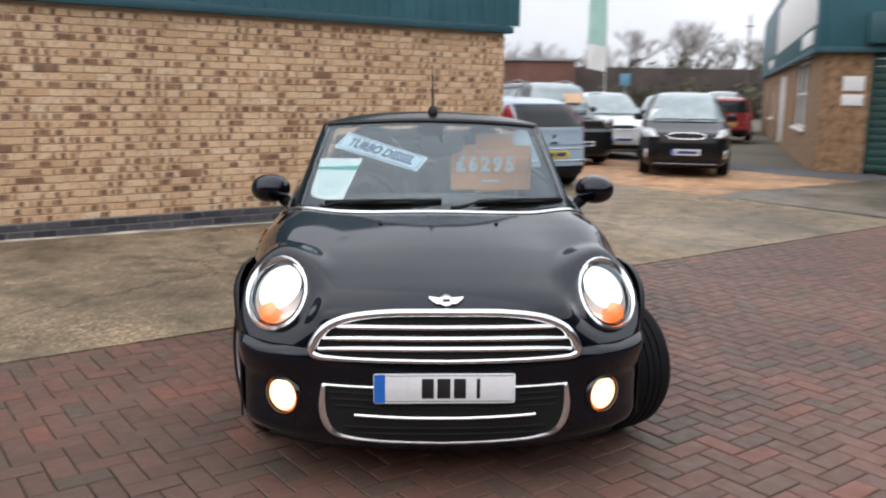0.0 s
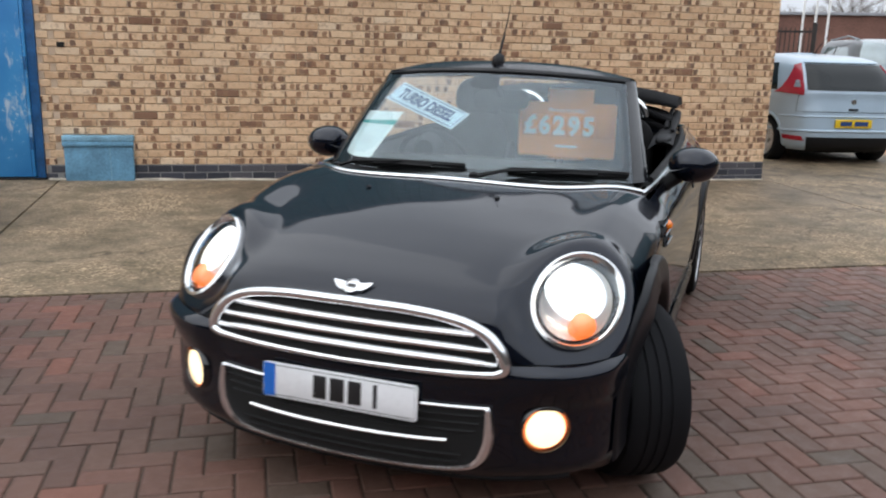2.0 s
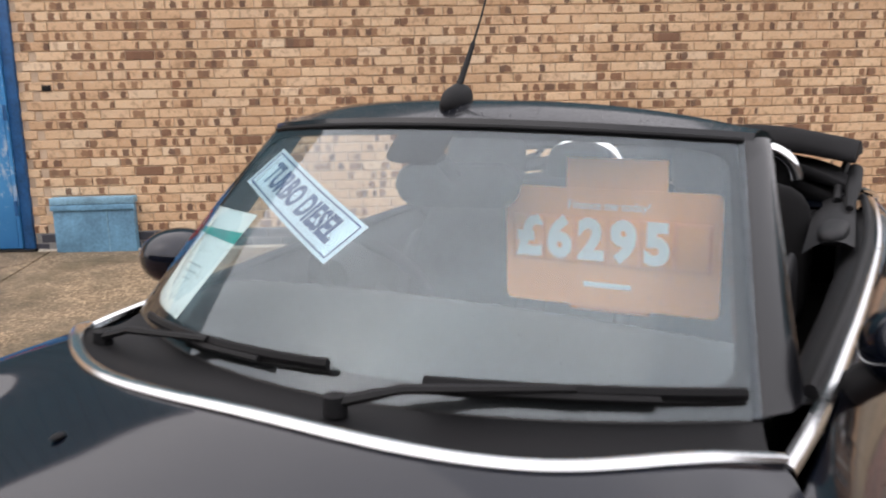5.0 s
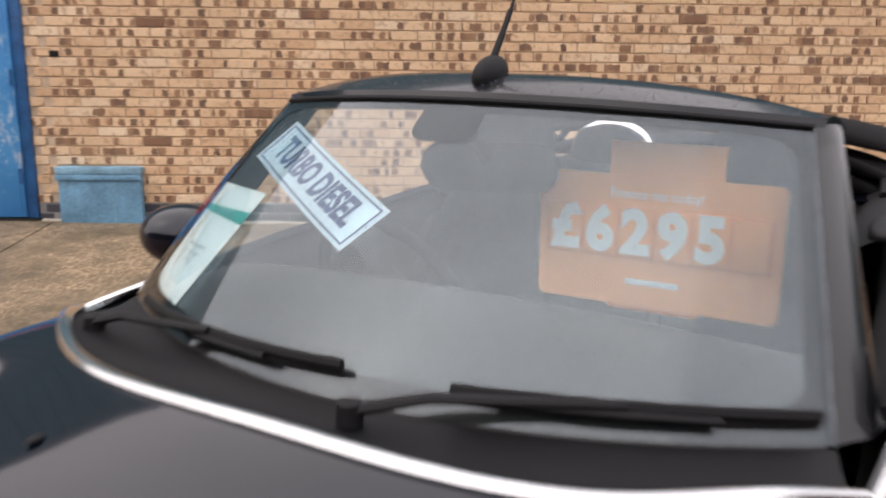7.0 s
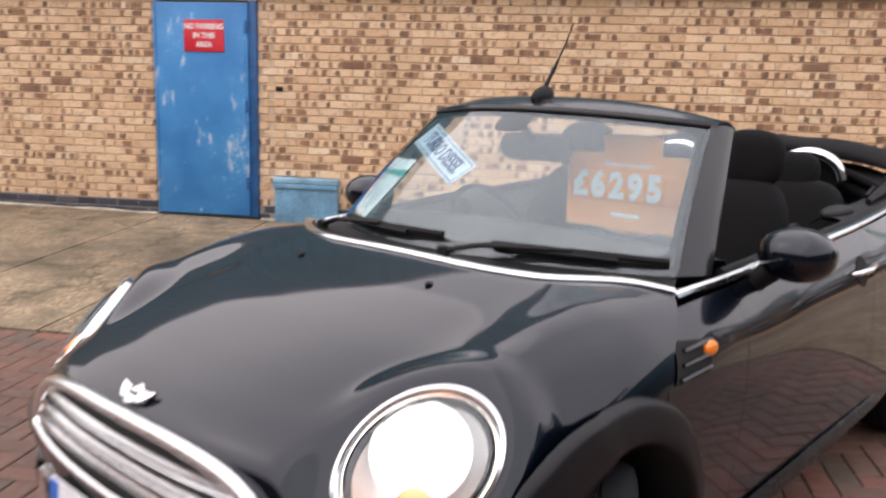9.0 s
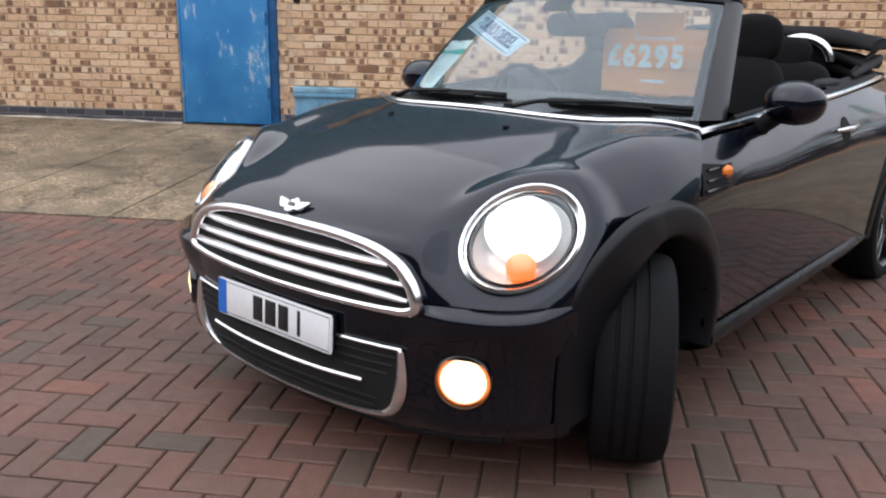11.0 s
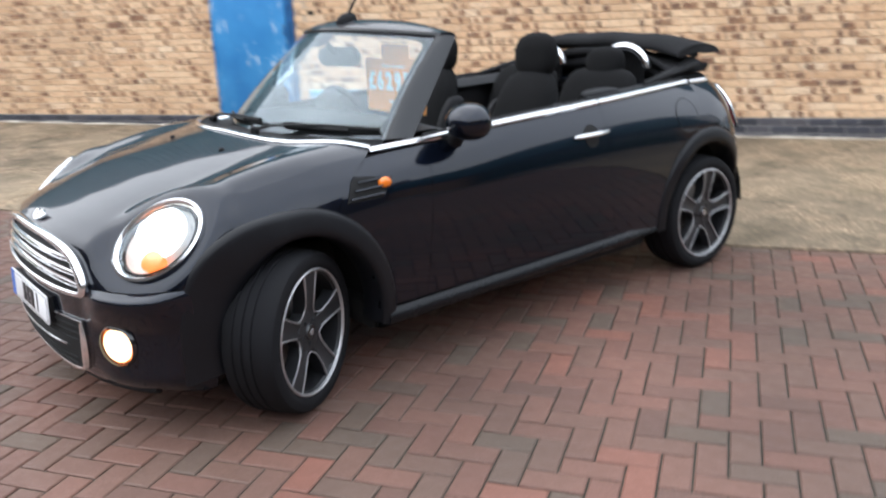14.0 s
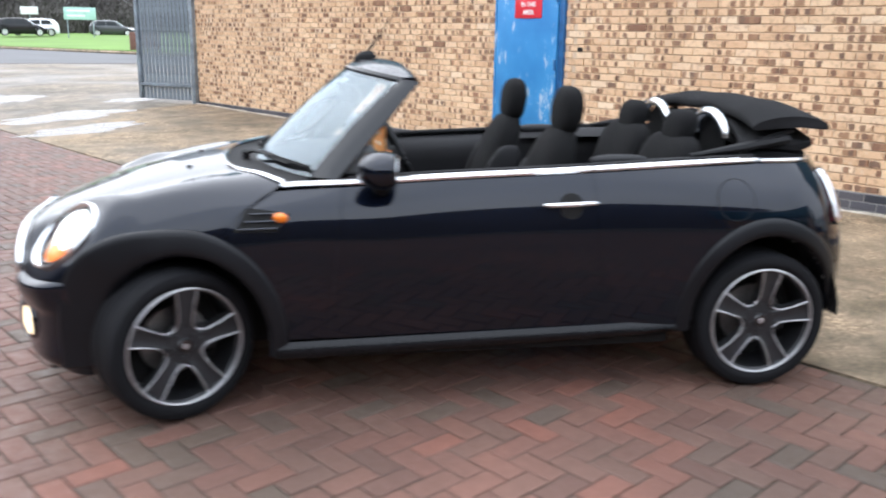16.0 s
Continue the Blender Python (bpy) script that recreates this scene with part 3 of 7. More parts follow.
def lettering(text, size, material, parent, m, name="lettering", depth=0.0006, bold=0.0, wide=1.0, label=""):
    """Words in the built-in font, centred, standing on the x-z plane of m and facing its -y."""
    cu = bpy.data.curves.new(name, "FONT")
    cu.body, cu.size, cu.align_x, cu.align_y, cu.extrude, cu.offset = text, size, "CENTER", "CENTER", depth, bold
    cu.resolution_u = 3
    tmp = new("tmp_text", cu)
    bpy.context.view_layer.update()
    me = bpy.data.meshes.new_from_object(tmp.evaluated_get(bpy.context.evaluated_depsgraph_get()))
    bpy.data.objects.remove(tmp)
    me.name = name
    me.transform(m @ Matrix.Rotation(radians(90), 4, "X") @ Matrix.Diagonal((wide, 1, 1, 1)))
    me.materials.clear()
    me.materials.append(material)
    ob = new(name, me)
    ob.parent = parent
    if label:
        ob["label"] = label
    return ob


def thing(name, label, category, m=None, group="", kind=""):
    return tagged(empty(name, m), label, category, group, kind)

# ---- the ground and the brick building ----
# The building's own axes: x along its front, y into it, z up; the front stands on y = 0.
WALL = pose(-3.176, 4.877, 0, 0, 0, 33.07)
EDGE = -3.76          # where paving meets concrete
U0, U1, EAVES, ROOFZ = -11.3, 5.22, 2.33, 4.55
DOOR0, DOOR1, DOORTOP = -3.62, -2.575, 2.2


def laid(ob, m=WALL):
    ob.matrix_world = m
    return ob


def apron_z(u, v):
    """Height of the concrete: level with the paving at its edge, rising to the wall and to the road."""
    h = min(0.2, max(0.03, 0.045 + (3.0 - u) * 0.0095))
    return h * min(1.0, max(0.0, (v - EDGE) / -EDGE))


def far_rise(x, y):
    """The yard climbs gently beyond the parked cars."""
    d = max(0.0, 0.35 * x + 0.94 * y - 16.0)
    return 0.0008 * d


def ground_sheet():
    s = [-2600, -900, -400, -220, -150, -110, -80, -60, -48, -38, -30, -24, -18, -14, -10, -7, -4, -1, 2, 5, 8, 11, 14, 17, 20, 23, 26, 30, 35, 42, 50, 60, 75, 95, 130, 200, 400, 900, 2600]
    bm = bmesh.new()
    rows = [[bm.verts.new((x, y, -0.09 + far_rise(x, y))) for x in s] for y in s]
    for j in range(len(s) - 1):
        for i in range(len(s) - 1):
            bm.faces.new((rows[j][i], rows[j][i + 1], rows[j + 1][i + 1], rows[j + 1][i]))
    return tagged(part("ground", bm, M_EARTH), "dull rough ground reaching to the horizon", "ground", kind="structure")


ground_sheet()


def slab(name, u0, u1, v0, v1, material, label, fn=apron_z, nu=24, nv=8, lift=0.0, depth=0.12, category="concrete"):
    """A slab with real thickness whose top follows fn."""
    bm = bmesh.new()
    def top(i, j):
        u, v = u0 + (u1 - u0) * i / nu, v0 + (v1 - v0) * j / nv
        return (u, v, fn(u, v) + lift)
    a = [[bm.verts.new(top(i, j)) for i in range(nu + 1)] for j in range(nv + 1)]
    for j in range(nv):
        for i in range(nu):
            bm.faces.new((a[j][i], a[j][i + 1], a[j + 1][i + 1], a[j + 1][i]))
    rim = [a[0][i] for i in range(nu + 1)] + [a[j][nu] for j in range(1, nv + 1)] + [a[nv][i] for i in range(nu - 1, -1, -1)] + [a[j][0] for j in range(nv - 1, 0, -1)]
    low = [bm.verts.new(p.co - Vector((0, 0, depth))) for p in rim]
    for i in range(len(rim)):
        k = (i + 1) % len(rim)
        bm.faces.new((rim[i], low[i], low[k], rim[k]))
    ob = laid(part(name, bm, material, sharp=30))
    return tagged(ob, label, category, kind="structure")


# Concrete apron in bays with open joints between them
APRON_LABEL = "weathered tan concrete apron slab with dark stains"
JOINTS = [-60.0, -32.0, -22.0, -15.5, -11.32, -8.4, -5.35, -3.53, -2.45, 5.24, 8.78]
for k, (a, b) in enumerate(zip(JOINTS[:-1], JOINTS[1:])):
    top = 0.0 if -11.5 < a < 5.0 else 26.0
    slab("apron_concrete", a + 0.008, b - 0.008, EDGE + 0.012, top - 0.003 if top == 0 else top, M_CONC if a > -11.4 else M_CONCW, APRON_LABEL, nu=8, nv=8 if top == 0 else 30)
slab("joint_bed", -60, 8.8, EDGE + 0.004, 0.0, M_SAND, "dark earth filling the joints of the concrete", lift=-0.03, nu=60, depth=0.03, category="joint filling")

yard = lambda u, v: 0.0 + far_rise(*(WALL @ Vector((u, v, 0)))[:2])
slab("drain_channel", 8.785, 8.965, EDGE, 26, M_DARK, "dark drain channel across the yard", yard, nu=1, nv=30, lift=-0.002, depth=0.08, category="drain")
slab("yard_wet", 8.97, 40, EDGE + 0.012, -0.55, M_WETYARD, "wet grey concrete before the workshop", yard, nu=20, nv=6)
slab("yard_sandy", 8.97, 13.4, -0.544, 40, M_YARD, "sandy orange-brown yard surface under parked cars", yard, nu=8, nv=40, category="yard")
slab("yard_tarmac", 13.406, 15.2, -0.544, 40, M_ASPH, "dark tarmac path beside the workshop", yard, nu=6, nv=40, category="tarmac")
slab("yard_back", -16, 8.78, 26.1, 40, M_CONCW, "grey concrete at the back of the yard", yard, nu=30, nv=14)


def bed():
    return slab("paving_bed", -14.0, 12.0, -14.0, EDGE - 0.002, M_SAND, "dark sand in the joints of the paving", lambda u, v: -0.008, nu=6, nv=4, depth=0.08, category="paving")


PAVING = bed()
slab("forecourt_beyond", -60, -14.01, -30, EDGE - 0.002, M_ASPHW, "damp dark tarmac forecourt", lambda u, v: -0.004, nu=8, nv=6, category="tarmac")
slab("forecourt_behind", -14.0, 12.0, -40, -14.01, M_ASPHW, "damp dark tarmac forecourt", lambda u, v: -0.004, nu=8, nv=6, category="tarmac")

# ---- brick building: core walls, cladding, roof ----
CORE = 0.012          # mortar face lies this far behind the brick faces


def core():
    """The masonry behind the bricks, with the doorway open through it."""
    bm = bmesh.new()
    for x0, x1, z0, z1 in ((U0, DOOR0, -0.1, EAVES), (DOOR1, U1, -0.1, EAVES), (DOOR0, DOOR1, DOORTOP, EAVES)):
        box(x0, x1, CORE, 0.3, z0, z1, bm=bm)
    return bm


WALL_FRONT = tagged(laid(part("wall_front", core(), M_MORTAR, smooth=False)), "buff brick wall with burnt brown flecks and a blue door", "wall", kind="structure")
bm = box(U1 - 0.3, U1 - CORE, 0.302, 14, -0.1, EAVES)
WALL_SIDE = tagged(laid(part("wall_side", bm, M_MORTAR, smooth=False)), "side wall of the buff brick building", "wall", kind="structure")
bm = box(U0 + CORE, U0 + 0.3, 0.302, 14, -0.1, EAVES)
tagged(laid(part("wall_far_side", bm, M_MORTAR, smooth=False)), "plain far side wall of the brick building", "wall", kind="structure")
bm = box(U0, U1, 14.002, 14.3, -0.1, EAVES)
tagged(laid(part("wall_back", bm, M_MORTAR, smooth=False)), "plain back wall of the brick building", "wall", kind="structure")
bm = box(U0 - 0.05, U1 + 0.05, -0.03, 14.35, ROOFZ, ROOFZ + 0.12, 0.02)
tagged(laid(part("roof", bm, M_ROOFF)), "flat grey sheet roof of the brick building", "roof", kind="structure")
bm = box(U0 + 0.31, U1 - 0.31, 0.31, 13.99, -0.05, 0.02)
tagged(laid(part("floor", bm, M_CONC)), "plain concrete floor inside the building", "floor", kind="structure")


def corrugated(length, height, pitch=0.2, deep=0.014):
    """Box-profile cladding along x."""
    bm = bmesh.new()
    prof, x = [], 0.0
    while x < length:
        prof += [(x, 0), (x + pitch * 0.62, 0), (x + pitch * 0.72, deep), (x + pitch * 0.90, deep)]
        x += pitch
    lo = [bm.verts.new((a, b, 0)) for a, b in prof]
    hi = [bm.verts.new((a, b, height)) for a, b in prof]
    for i in range(len(prof) - 1):
        bm.faces.new((lo[i], lo[i + 1], hi[i + 1], hi[i]))
    return bm


CLAD = tagged(laid(thing("cladding", "teal box-profile metal cladding above the brickwork", "cladding", kind="structure")), "", "")
ob = thicken(part("cladding_sheet", corrugated(U1 - U0 + 0.1, ROOFZ - EAVES - 0.07), M_TEAL, CLAD, smooth=False), 0.002)
ob.location = (U0 - 0.05, -0.07, EAVES + 0.06)
ob = thicken(part("cladding_sheet", corrugated(14.2, ROOFZ - EAVES - 0.07), M_TEAL, CLAD, smooth=False), 0.002)
ob.matrix_local = pose(U1 + 0.06, -0.03, EAVES + 0.06, 0, 0, 90)
part("drip_flashing", box(U0 - 0.06, U1 + 0.08, -0.095, -0.002, EAVES - 0.035, EAVES + 0.055, 0.006), M_TEALD, CLAD)
part("drip_flashing", box(U1 + 0.002, U1 + 0.08, 0.0, 14.2, EAVES - 0.035, EAVES + 0.055, 0.006), M_TEALD, CLAD)

# ---- blue steel door ----
def steel_door():
    d = laid(thing("door_1", "scuffed bright blue steel door, shut, with worn streaks", "door", kind="structure"))
    w = DOOR1 - DOOR0
    part("door_leaf", box(DOOR0 + 0.02, DOOR1 - 0.115, -0.045, 0.0, 0.125, DOORTOP - 0.02, 0.008), M_DOOR, d)
    part("door_edge_fold", box(DOOR1 - 0.112, DOOR1 - 0.085, -0.05, 0.0, 0.125, DOORTOP - 0.02, 0.004), M_DOOR, d)
    part("door_edge_fold", box(DOOR0 - 0.005, DOOR0 + 0.017, -0.05, 0.0, 0.125, DOORTOP - 0.02, 0.004), M_DOOR, d)
    part("door_frame", box(DOOR1 - 0.082, DOOR1 - 0.002, -0.03, 0.12, 0.10, DOORTOP - 0.002, 0.006), M_DFRAME, d)
    part("door_frame", box(DOOR0 + 0.002, DOOR0 + 0.05, 0.003, 0.12, 0.10, DOORTOP - 0.002, 0.006), M_DFRAME, d)
    part("threshold", box(DOOR0 - 0.01, DOOR1 + 0.01, -0.055, 0.12, 0.085, 0.117, 0.006), M_DARK, d)
    for z in (0.45, 1.2, 1.95):
        part("hinge", lathe([(z - 0.06, 0.001), (z - 0.06, 0.014), (z + 0.06, 0.014), (z + 0.06, 0.001)], 12, "z"), M_DFRAME, d).location = (DOOR1 - 0.098, -0.055, 0)
    return d


steel_door()
sign = laid(thing("warning_sign", "red warning sign with white capital letters on the blue door", "sign"), WALL @ Matrix.Translation((-3.10, -0.048, 1.865)))
part("sign_plate", prism(rounded(0.41, 0.30, 0.012), -0.006, 0.0, 0.001), M_RED, sign)
for text, z in (("NO PARKING", 0.085), ("IN THIS", 0.0), ("AREA", -0.085)):
    lettering(text, 0.074, M_WHITE, sign, pose(0, -0.0068, z), bold=0.0022, wide=0.9)


def meter_box():
    b = laid(thing("meter_box", "low faded pale blue metal cabinet against the brick wall", "cabinet"), WALL @ Matrix.Translation((-2.07, -0.006, 0.07)))
    part("body", box(-0.315, 0.315, -0.085, 0.0, 0.0, 0.40, 0.008), M_BOXP, b)
    part("lid", box(-0.327, 0.327, -0.105, 0.0, 0.404, 0.46, 0.008), M_BOXL, b, "paler blue lid")
    part("lid_lip", box(-0.325, 0.325, -0.108, -0.092, 0.36, 0.402, 0.004), M_BOXP, b)
    part("seam_strip", box(0.10, 0.108, -0.089, -0.083, 0.01, 0.35), M_BOXL, b)
    return b


meter_box()
# A black block stands for the dark inside of a small vent hole.
bm = box(-0.035, 0.035, -0.008, 0.02, -0.022, 0.022, 0.005)
tagged(laid(part("wall_vent", bm, M_DARK), WALL @ Matrix.Translation((-2.36, 0.0, 1.38))), "small dark vent hole in the brickwork, drawn as a black block", "vent")

# ---- galvanised palisade gate at the end of the wall ----
def palisade():
    g = laid(thing("palisade_gate", "grey galvanised palisade gate panel, standing open", "gate"), WALL @ pose(-11.36, -0.02, 0.19, 0, 0, 180 + 22))
    n, wide = 14, 1.34
    for i in range(n):
        x = 0.06 + (wide - 0.12) * i / (n - 1)
        bm = bmesh.new()
        prof = [(-0.038, 0.004), (-0.020, -0.024), (0.0, -0.006), (0.020, -0.024), (0.038, 0.004)]
        lo = [bm.verts.new((a, b, 0.03)) for a, b in prof]
        hi = [bm.verts.new((a, b, 2.3)) for a, b in prof]
        tip = bm.verts.new((0, -0.008, 2.42))
        for k in range(4):
            bm.faces.new((lo[k], lo[k + 1], hi[k + 1], hi[k]))
            bm.faces.new((hi[k], hi[k + 1], tip))
        thicken(part("pale", bm, M_GALV, g, smooth=False), 0.003).location = (x, 0.0, 0)
    for z in (0.28, 2.0):
        part("rail", box(0, wide, 0.006, 0.05, z, z + 0.05, 0.004), M_GALV, g)
    part("rail", box(0.1, 0.8, -0.03, -0.018, 0.36, 0.375, 0.003), M_GALV, g)
    part("gate_post", box(-0.05, 0.04, -0.02, 0.07, -0.02, 2.5, 0.006), M_GALV, g)
    part("gate_post", box(wide - 0.04, wide + 0.03, -0.02, 0.05, 0.03, 2.4, 0.006), M_GALV, g)
    return g


palisade()


# ---- rain water lying on the concrete, and the mortar fillet along the plinth ----
def puddle(u, v, ru, rv, seed, turn=0.0):
    r = random.Random(seed)
    ph = [r.uniform(0, math.tau) for _ in range(4)]
    c, s = math.cos(radians(turn)), math.sin(radians(turn))
    def f(a, q):
        th = a * math.tau
        k = q * (1 + 0.22 * math.sin(2 * th + ph[0]) + 0.14 * math.sin(5 * th + ph[1]) + 0.08 * math.sin(9 * th + ph[2]))
        x, y = ru * k * math.cos(th), rv * k * math.sin(th)
        uu, vv = u + c * x - s * y, v + s * x + c * y
        return Vector((uu, vv, apron_z(uu, vv) + 0.0045 - 0.003 * q ** 6))
    return tagged(laid(part("puddle", sheet(f, 48, 4, close_u=True), M_WATER)), "shallow rain puddle on the concrete reflecting the sky", "puddle", group="puddles", kind="structure")


for k, (u, v, ru, rv, tn) in enumerate(((-11.3, -2.45, 0.62, 1.05, -8), (-9.45, -2.85, 0.42, 1.0, 0), (-15.3, -2.2, 0.9, 0.6, 5), (-12.9, -0.6, 0.35, 0.5, 5))):
    puddle(u, v, ru, rv, 40 + k, tn)


def fillet(u):
    return (u, -0.03 - 0.008 * math.sin(3.1 * u) - 0.006 * math.sin(11 * u), apron_z(u, 0.0) - 0.006 + 0.005 * math.sin(7 * u))


for a, b in ((U0, DOOR0 - 0.03), (DOOR1 + 0.03, U1)):
    n = int((b - a) / 0.12)
    tagged(laid(part("wall_fillet", tube([fillet(a + (b - a) * k / n) for k in range(n + 1)], [0.034 + 0.008 * math.sin(5.0 * k) for k in range(n + 1)], 8, flat=0.5), M_FILLET)), "pale crumbly mortar fillet along the foot of the wall", "trim", kind="structure")


# ---- plain unseen walls added behind the camera: they close the forecourt, dim low sky and darken reflections ----
for nm, x0, x1, y0, y1 in (("wall_boundary_south", -26, 17, -17.3, -17), ("wall_boundary_east", 17.002, 17.3, -17, 13)):
    tagged(part(nm, box(x0, x1, y0, y1, -0.1, 7.0), M_FARD, smooth=False), "plain dark unseen wall added behind the forecourt to dim low sky light", "wall", kind="structure")

# ---- the black convertible ----
# Its own axes: x to its left, y rearward from the front axle, z up.
CAR = thing("convertible_car", "gloss black two-door convertible, roof folded, lamps lit, on red paving", "car")
AXLE_R, TYRE = 2.467, 0.308

NOSE = [  # v, centre y, centre z, side y, side z, half width, squareness
    (0.00, -0.672, 0.165, -0.36, 0.185, 0.785, 2.2), (0.08, -0.722, 0.235, -0.35, 0.27, 0.803, 2.25), (0.20, -0.740, 0.38, -0.34, 0.40, 0.812, 2.25),
    (0.30, -0.740, 0.47, -0.33, 0.48, 0.815, 2.3), (0.36, -0.732, 0.53, -0.32, 0.54, 0.815, 2.4), (0.40, -0.722, 0.562, -0.31, 0.565, 0.815, 2.45),
    (0.46, -0.712, 0.64, -0.24, 0.585, 0.82, 2.5), (0.53, -0.688, 0.718, -0.15, 0.60, 0.825, 2.5), (0.58, -0.636, 0.757, -0.07, 0.60, 0.83, 2.5),
    (0.66, -0.518, 0.806, 0.03, 0.60, 0.835, 2.6), (0.74, -0.389, 0.850, 0.08, 0.60, 0.84, 2.8), (0.82, -0.259, 0.889, 0.14, 0.60, 0.842, 3.1),
    (0.88, -0.131, 0.919, 0.20, 0.60, 0.842, 3.4), (0.93, 0.0, 0.943, 0.27, 0.60, 0.842, 3.8), (0.97, 0.11, 0.962, 0.36, 0.60, 0.842, 4.0),
    (1.02, 0.25, 0.982, 0.45, 0.60, 0.842, 4.0), (1.10, 0.50, 1.01, 0.60, 0.60, 0.842, 4.0)]
NF = [curve_fn(*[(r[0], r[k]) for r in NOSE]) for k in range(1, 7)]


def lamp_frame(side):
    """The headlamp's own axes: x across, z up, -y outward."""
    return pose(0.649 * side, -0.448, 0.719, 0, 0, 35.1 * side) @ pose(0, 0, 0, -39.55) @ pose(0, 0, 0, 0, 46.3 * side, 0)


LAMP_A, LAMP_B = 0.140, 0.182
LAMP_M = {k: (lamp_frame(k), lamp_frame(k).inverted()) for k in (1, -1)}


def ease(a, b, x):
    k = min(1.0, max(0.0, (x - a) / (b - a)))
    return k * k * (3 - 2 * k)


def nose(s, v):
    """The front body: s from -1 (right) to 1 (left) across it, v from under the bumper up over the bonnet."""
    cy, cz, sy, sz, w, n = (f(v) for f in NF)
    a = min(1.0, abs(s))
    f = (1 - a ** n) ** (1 / n)
    p = Vector((w * s, sy + (cy - sy) * f, sz + (cz - sz) * f))
    if a < 0.848 and v > 0.6:
        # an even crown across the bonnet, fading out ahead of and behind its middle
        drop = (cz - sz) * ((1 - (1 - 0.848 ** n) ** (1 / n)) * (a / 0.848) ** 2 - (1 - f))
        p.z -= max(0.0, drop) * (1 - ease(0.50, 0.848, a)) * ease(-0.45, -0.10, p.y) * (1 - 0.4 * ease(0.05, 0.25, p.y))
    if 0.4 < a < 0.99 and -0.60 < p.y < 0.40:
        # the wing's raised track from the lamp back to the windscreen pillar
        t = (p.y + 0.40) / 0.76
        d = abs(p.x) - (0.640 + 0.045 * max(0.0, t))
        k = min(1.0, (p.y + 0.60) / 0.22)
        g = 0.046 * math.exp(-(d / 0.105) ** 2) * k * k * (3 - 2 * k) * max(0.0, 1 - max(0.0, t) ** 1.6)
        p = p + Vector((math.copysign(0.30, s), -0.42, 0.86)) * g
    if 0.35 < a < 0.995 and p.y < 0.0:
        fm = LAMP_M[1 if s > 0 else -1]
        q = fm[1] @ p
        r = math.hypot(q.x / LAMP_A, q.z / LAMP_B)
        if r < 1.8 and abs(q.y) < 0.3:
            k = min(1.0, max(0.0, (1.8 - r) / 0.8))
            q.y *= 1 - k * k * k * (k * (6 * k - 15) + 10)
            p = fm[0] @ q
    return p


def nose_at(x, z, out=0.0):
    """The point of the front body at that x and z, moved out along its normal."""
    lo, hi = 0.0, 0.75
    for _ in range(40):
        v = (lo + hi) / 2
        if nose(x / NF[4](v), v).z < z:
            lo = v
        else:
            hi = v
    s = x / NF[4](v)
    p = nose(s, v)
    if out:
        e = 0.004
        n = (nose(min(0.999, s + e), v) - nose(s - e, v)).cross(nose(s, v + e) - nose(s, v - e)).normalized()
        p = p + n * out * (1 if n.y < 0 else -1)
    return p


XB = curve_fn((0.3, 0.700), (0.4, 0.714), (0.94, 0.745), (1.55, 0.752), (2.06, 0.730), (2.45, 0.69), (2.7, 0.65))
ZB = curve_fn((0.3, 0.915), (0.4, 0.925), (0.66, 0.938), (0.94, 0.955), (1.55, 0.98), (2.06, 1.0), (2.45, 1.010), (2.7, 1.012))
WS = curve_fn((0.0, 0.842), (1.0, 0.838), (1.8, 0.842), (2.45, 0.846))
LOW = 0.312


def side_x(y, z):
    """Half width of the body's side at that place."""
    zb, xb, w = ZB(y), XB(y), WS(y)
    if z >= 0.62:
        q = min(1.0, max(0.0, (zb - z) / (zb - 0.62)))
        x = xb + (w - xb) * (1 - (1 - q) ** 3)
        k = min(1.0, max(0.0, (0.85 - y) / 0.45))
        if k > 0:
            c = (zb - 0.6) / (1 - (xb / w) ** 4) ** 0.25
            x += (w * max(0.0, 1 - ((z - 0.6) / c) ** 4) ** 0.25 - x) * k * k * (3 - 2 * k)
        return x
    return w - 0.10 * (0.62 - z) ** 2 - 0.02 * max(0, 0.62 - z)


def in_arch(y, z, grow=0.0):
    return any(((y - c) / (0.372 + grow)) ** 2 + ((z - 0.308) / (0.42 + grow)) ** 2 < 1 for c in (0.0, AXLE_R))


def clear_of_lamps(p):
    for sd in (1, -1):
        q = lamp_frame(sd).inverted() @ p
        if abs(q.y) < 0.14 and (q.x / (LAMP_A - 0.012)) ** 2 + (q.z / (LAMP_B - 0.013)) ** 2 < 1:
            return False
    return True


YT_FLAT = lambda x: 0.122 + 0.275 * (abs(x) / 0.714) ** 3.2


def across(u):
    """Spreads the columns of a sheet so that they crowd where the body turns round its corners."""
    q = 2 * u - 1
    return math.copysign(math.sin(min(1.0, abs(q)) * math.pi / 2) ** 0.85, q)


def across_inv(s):
    return 0.5 + math.copysign(math.asin(min(1.0, abs(s)) ** (1 / 0.85)) / math.pi, s)


def bonnet_fn(u, v):
    s = across(u)
    want = YT_FLAT(0.842 * s) if abs(s) < 0.848 else 0.395 - (abs(s) - 0.848) / 0.152 * 0.25 * (0.5 + 0.5 * (abs(s) - 0.848) / 0.152)
    lo, hi = 0.5, 1.1
    for _ in range(26):
        m = (lo + hi) / 2
        if nose(s, m).y < want:
            lo = m
        else:
            hi = m
    v0 = 0.403
    return nose(s, v0 + (lo - v0) * v)


def wheel_free(p):
    return not (abs(p.x) > 0.5 and in_arch(p.y, p.z, -0.03))


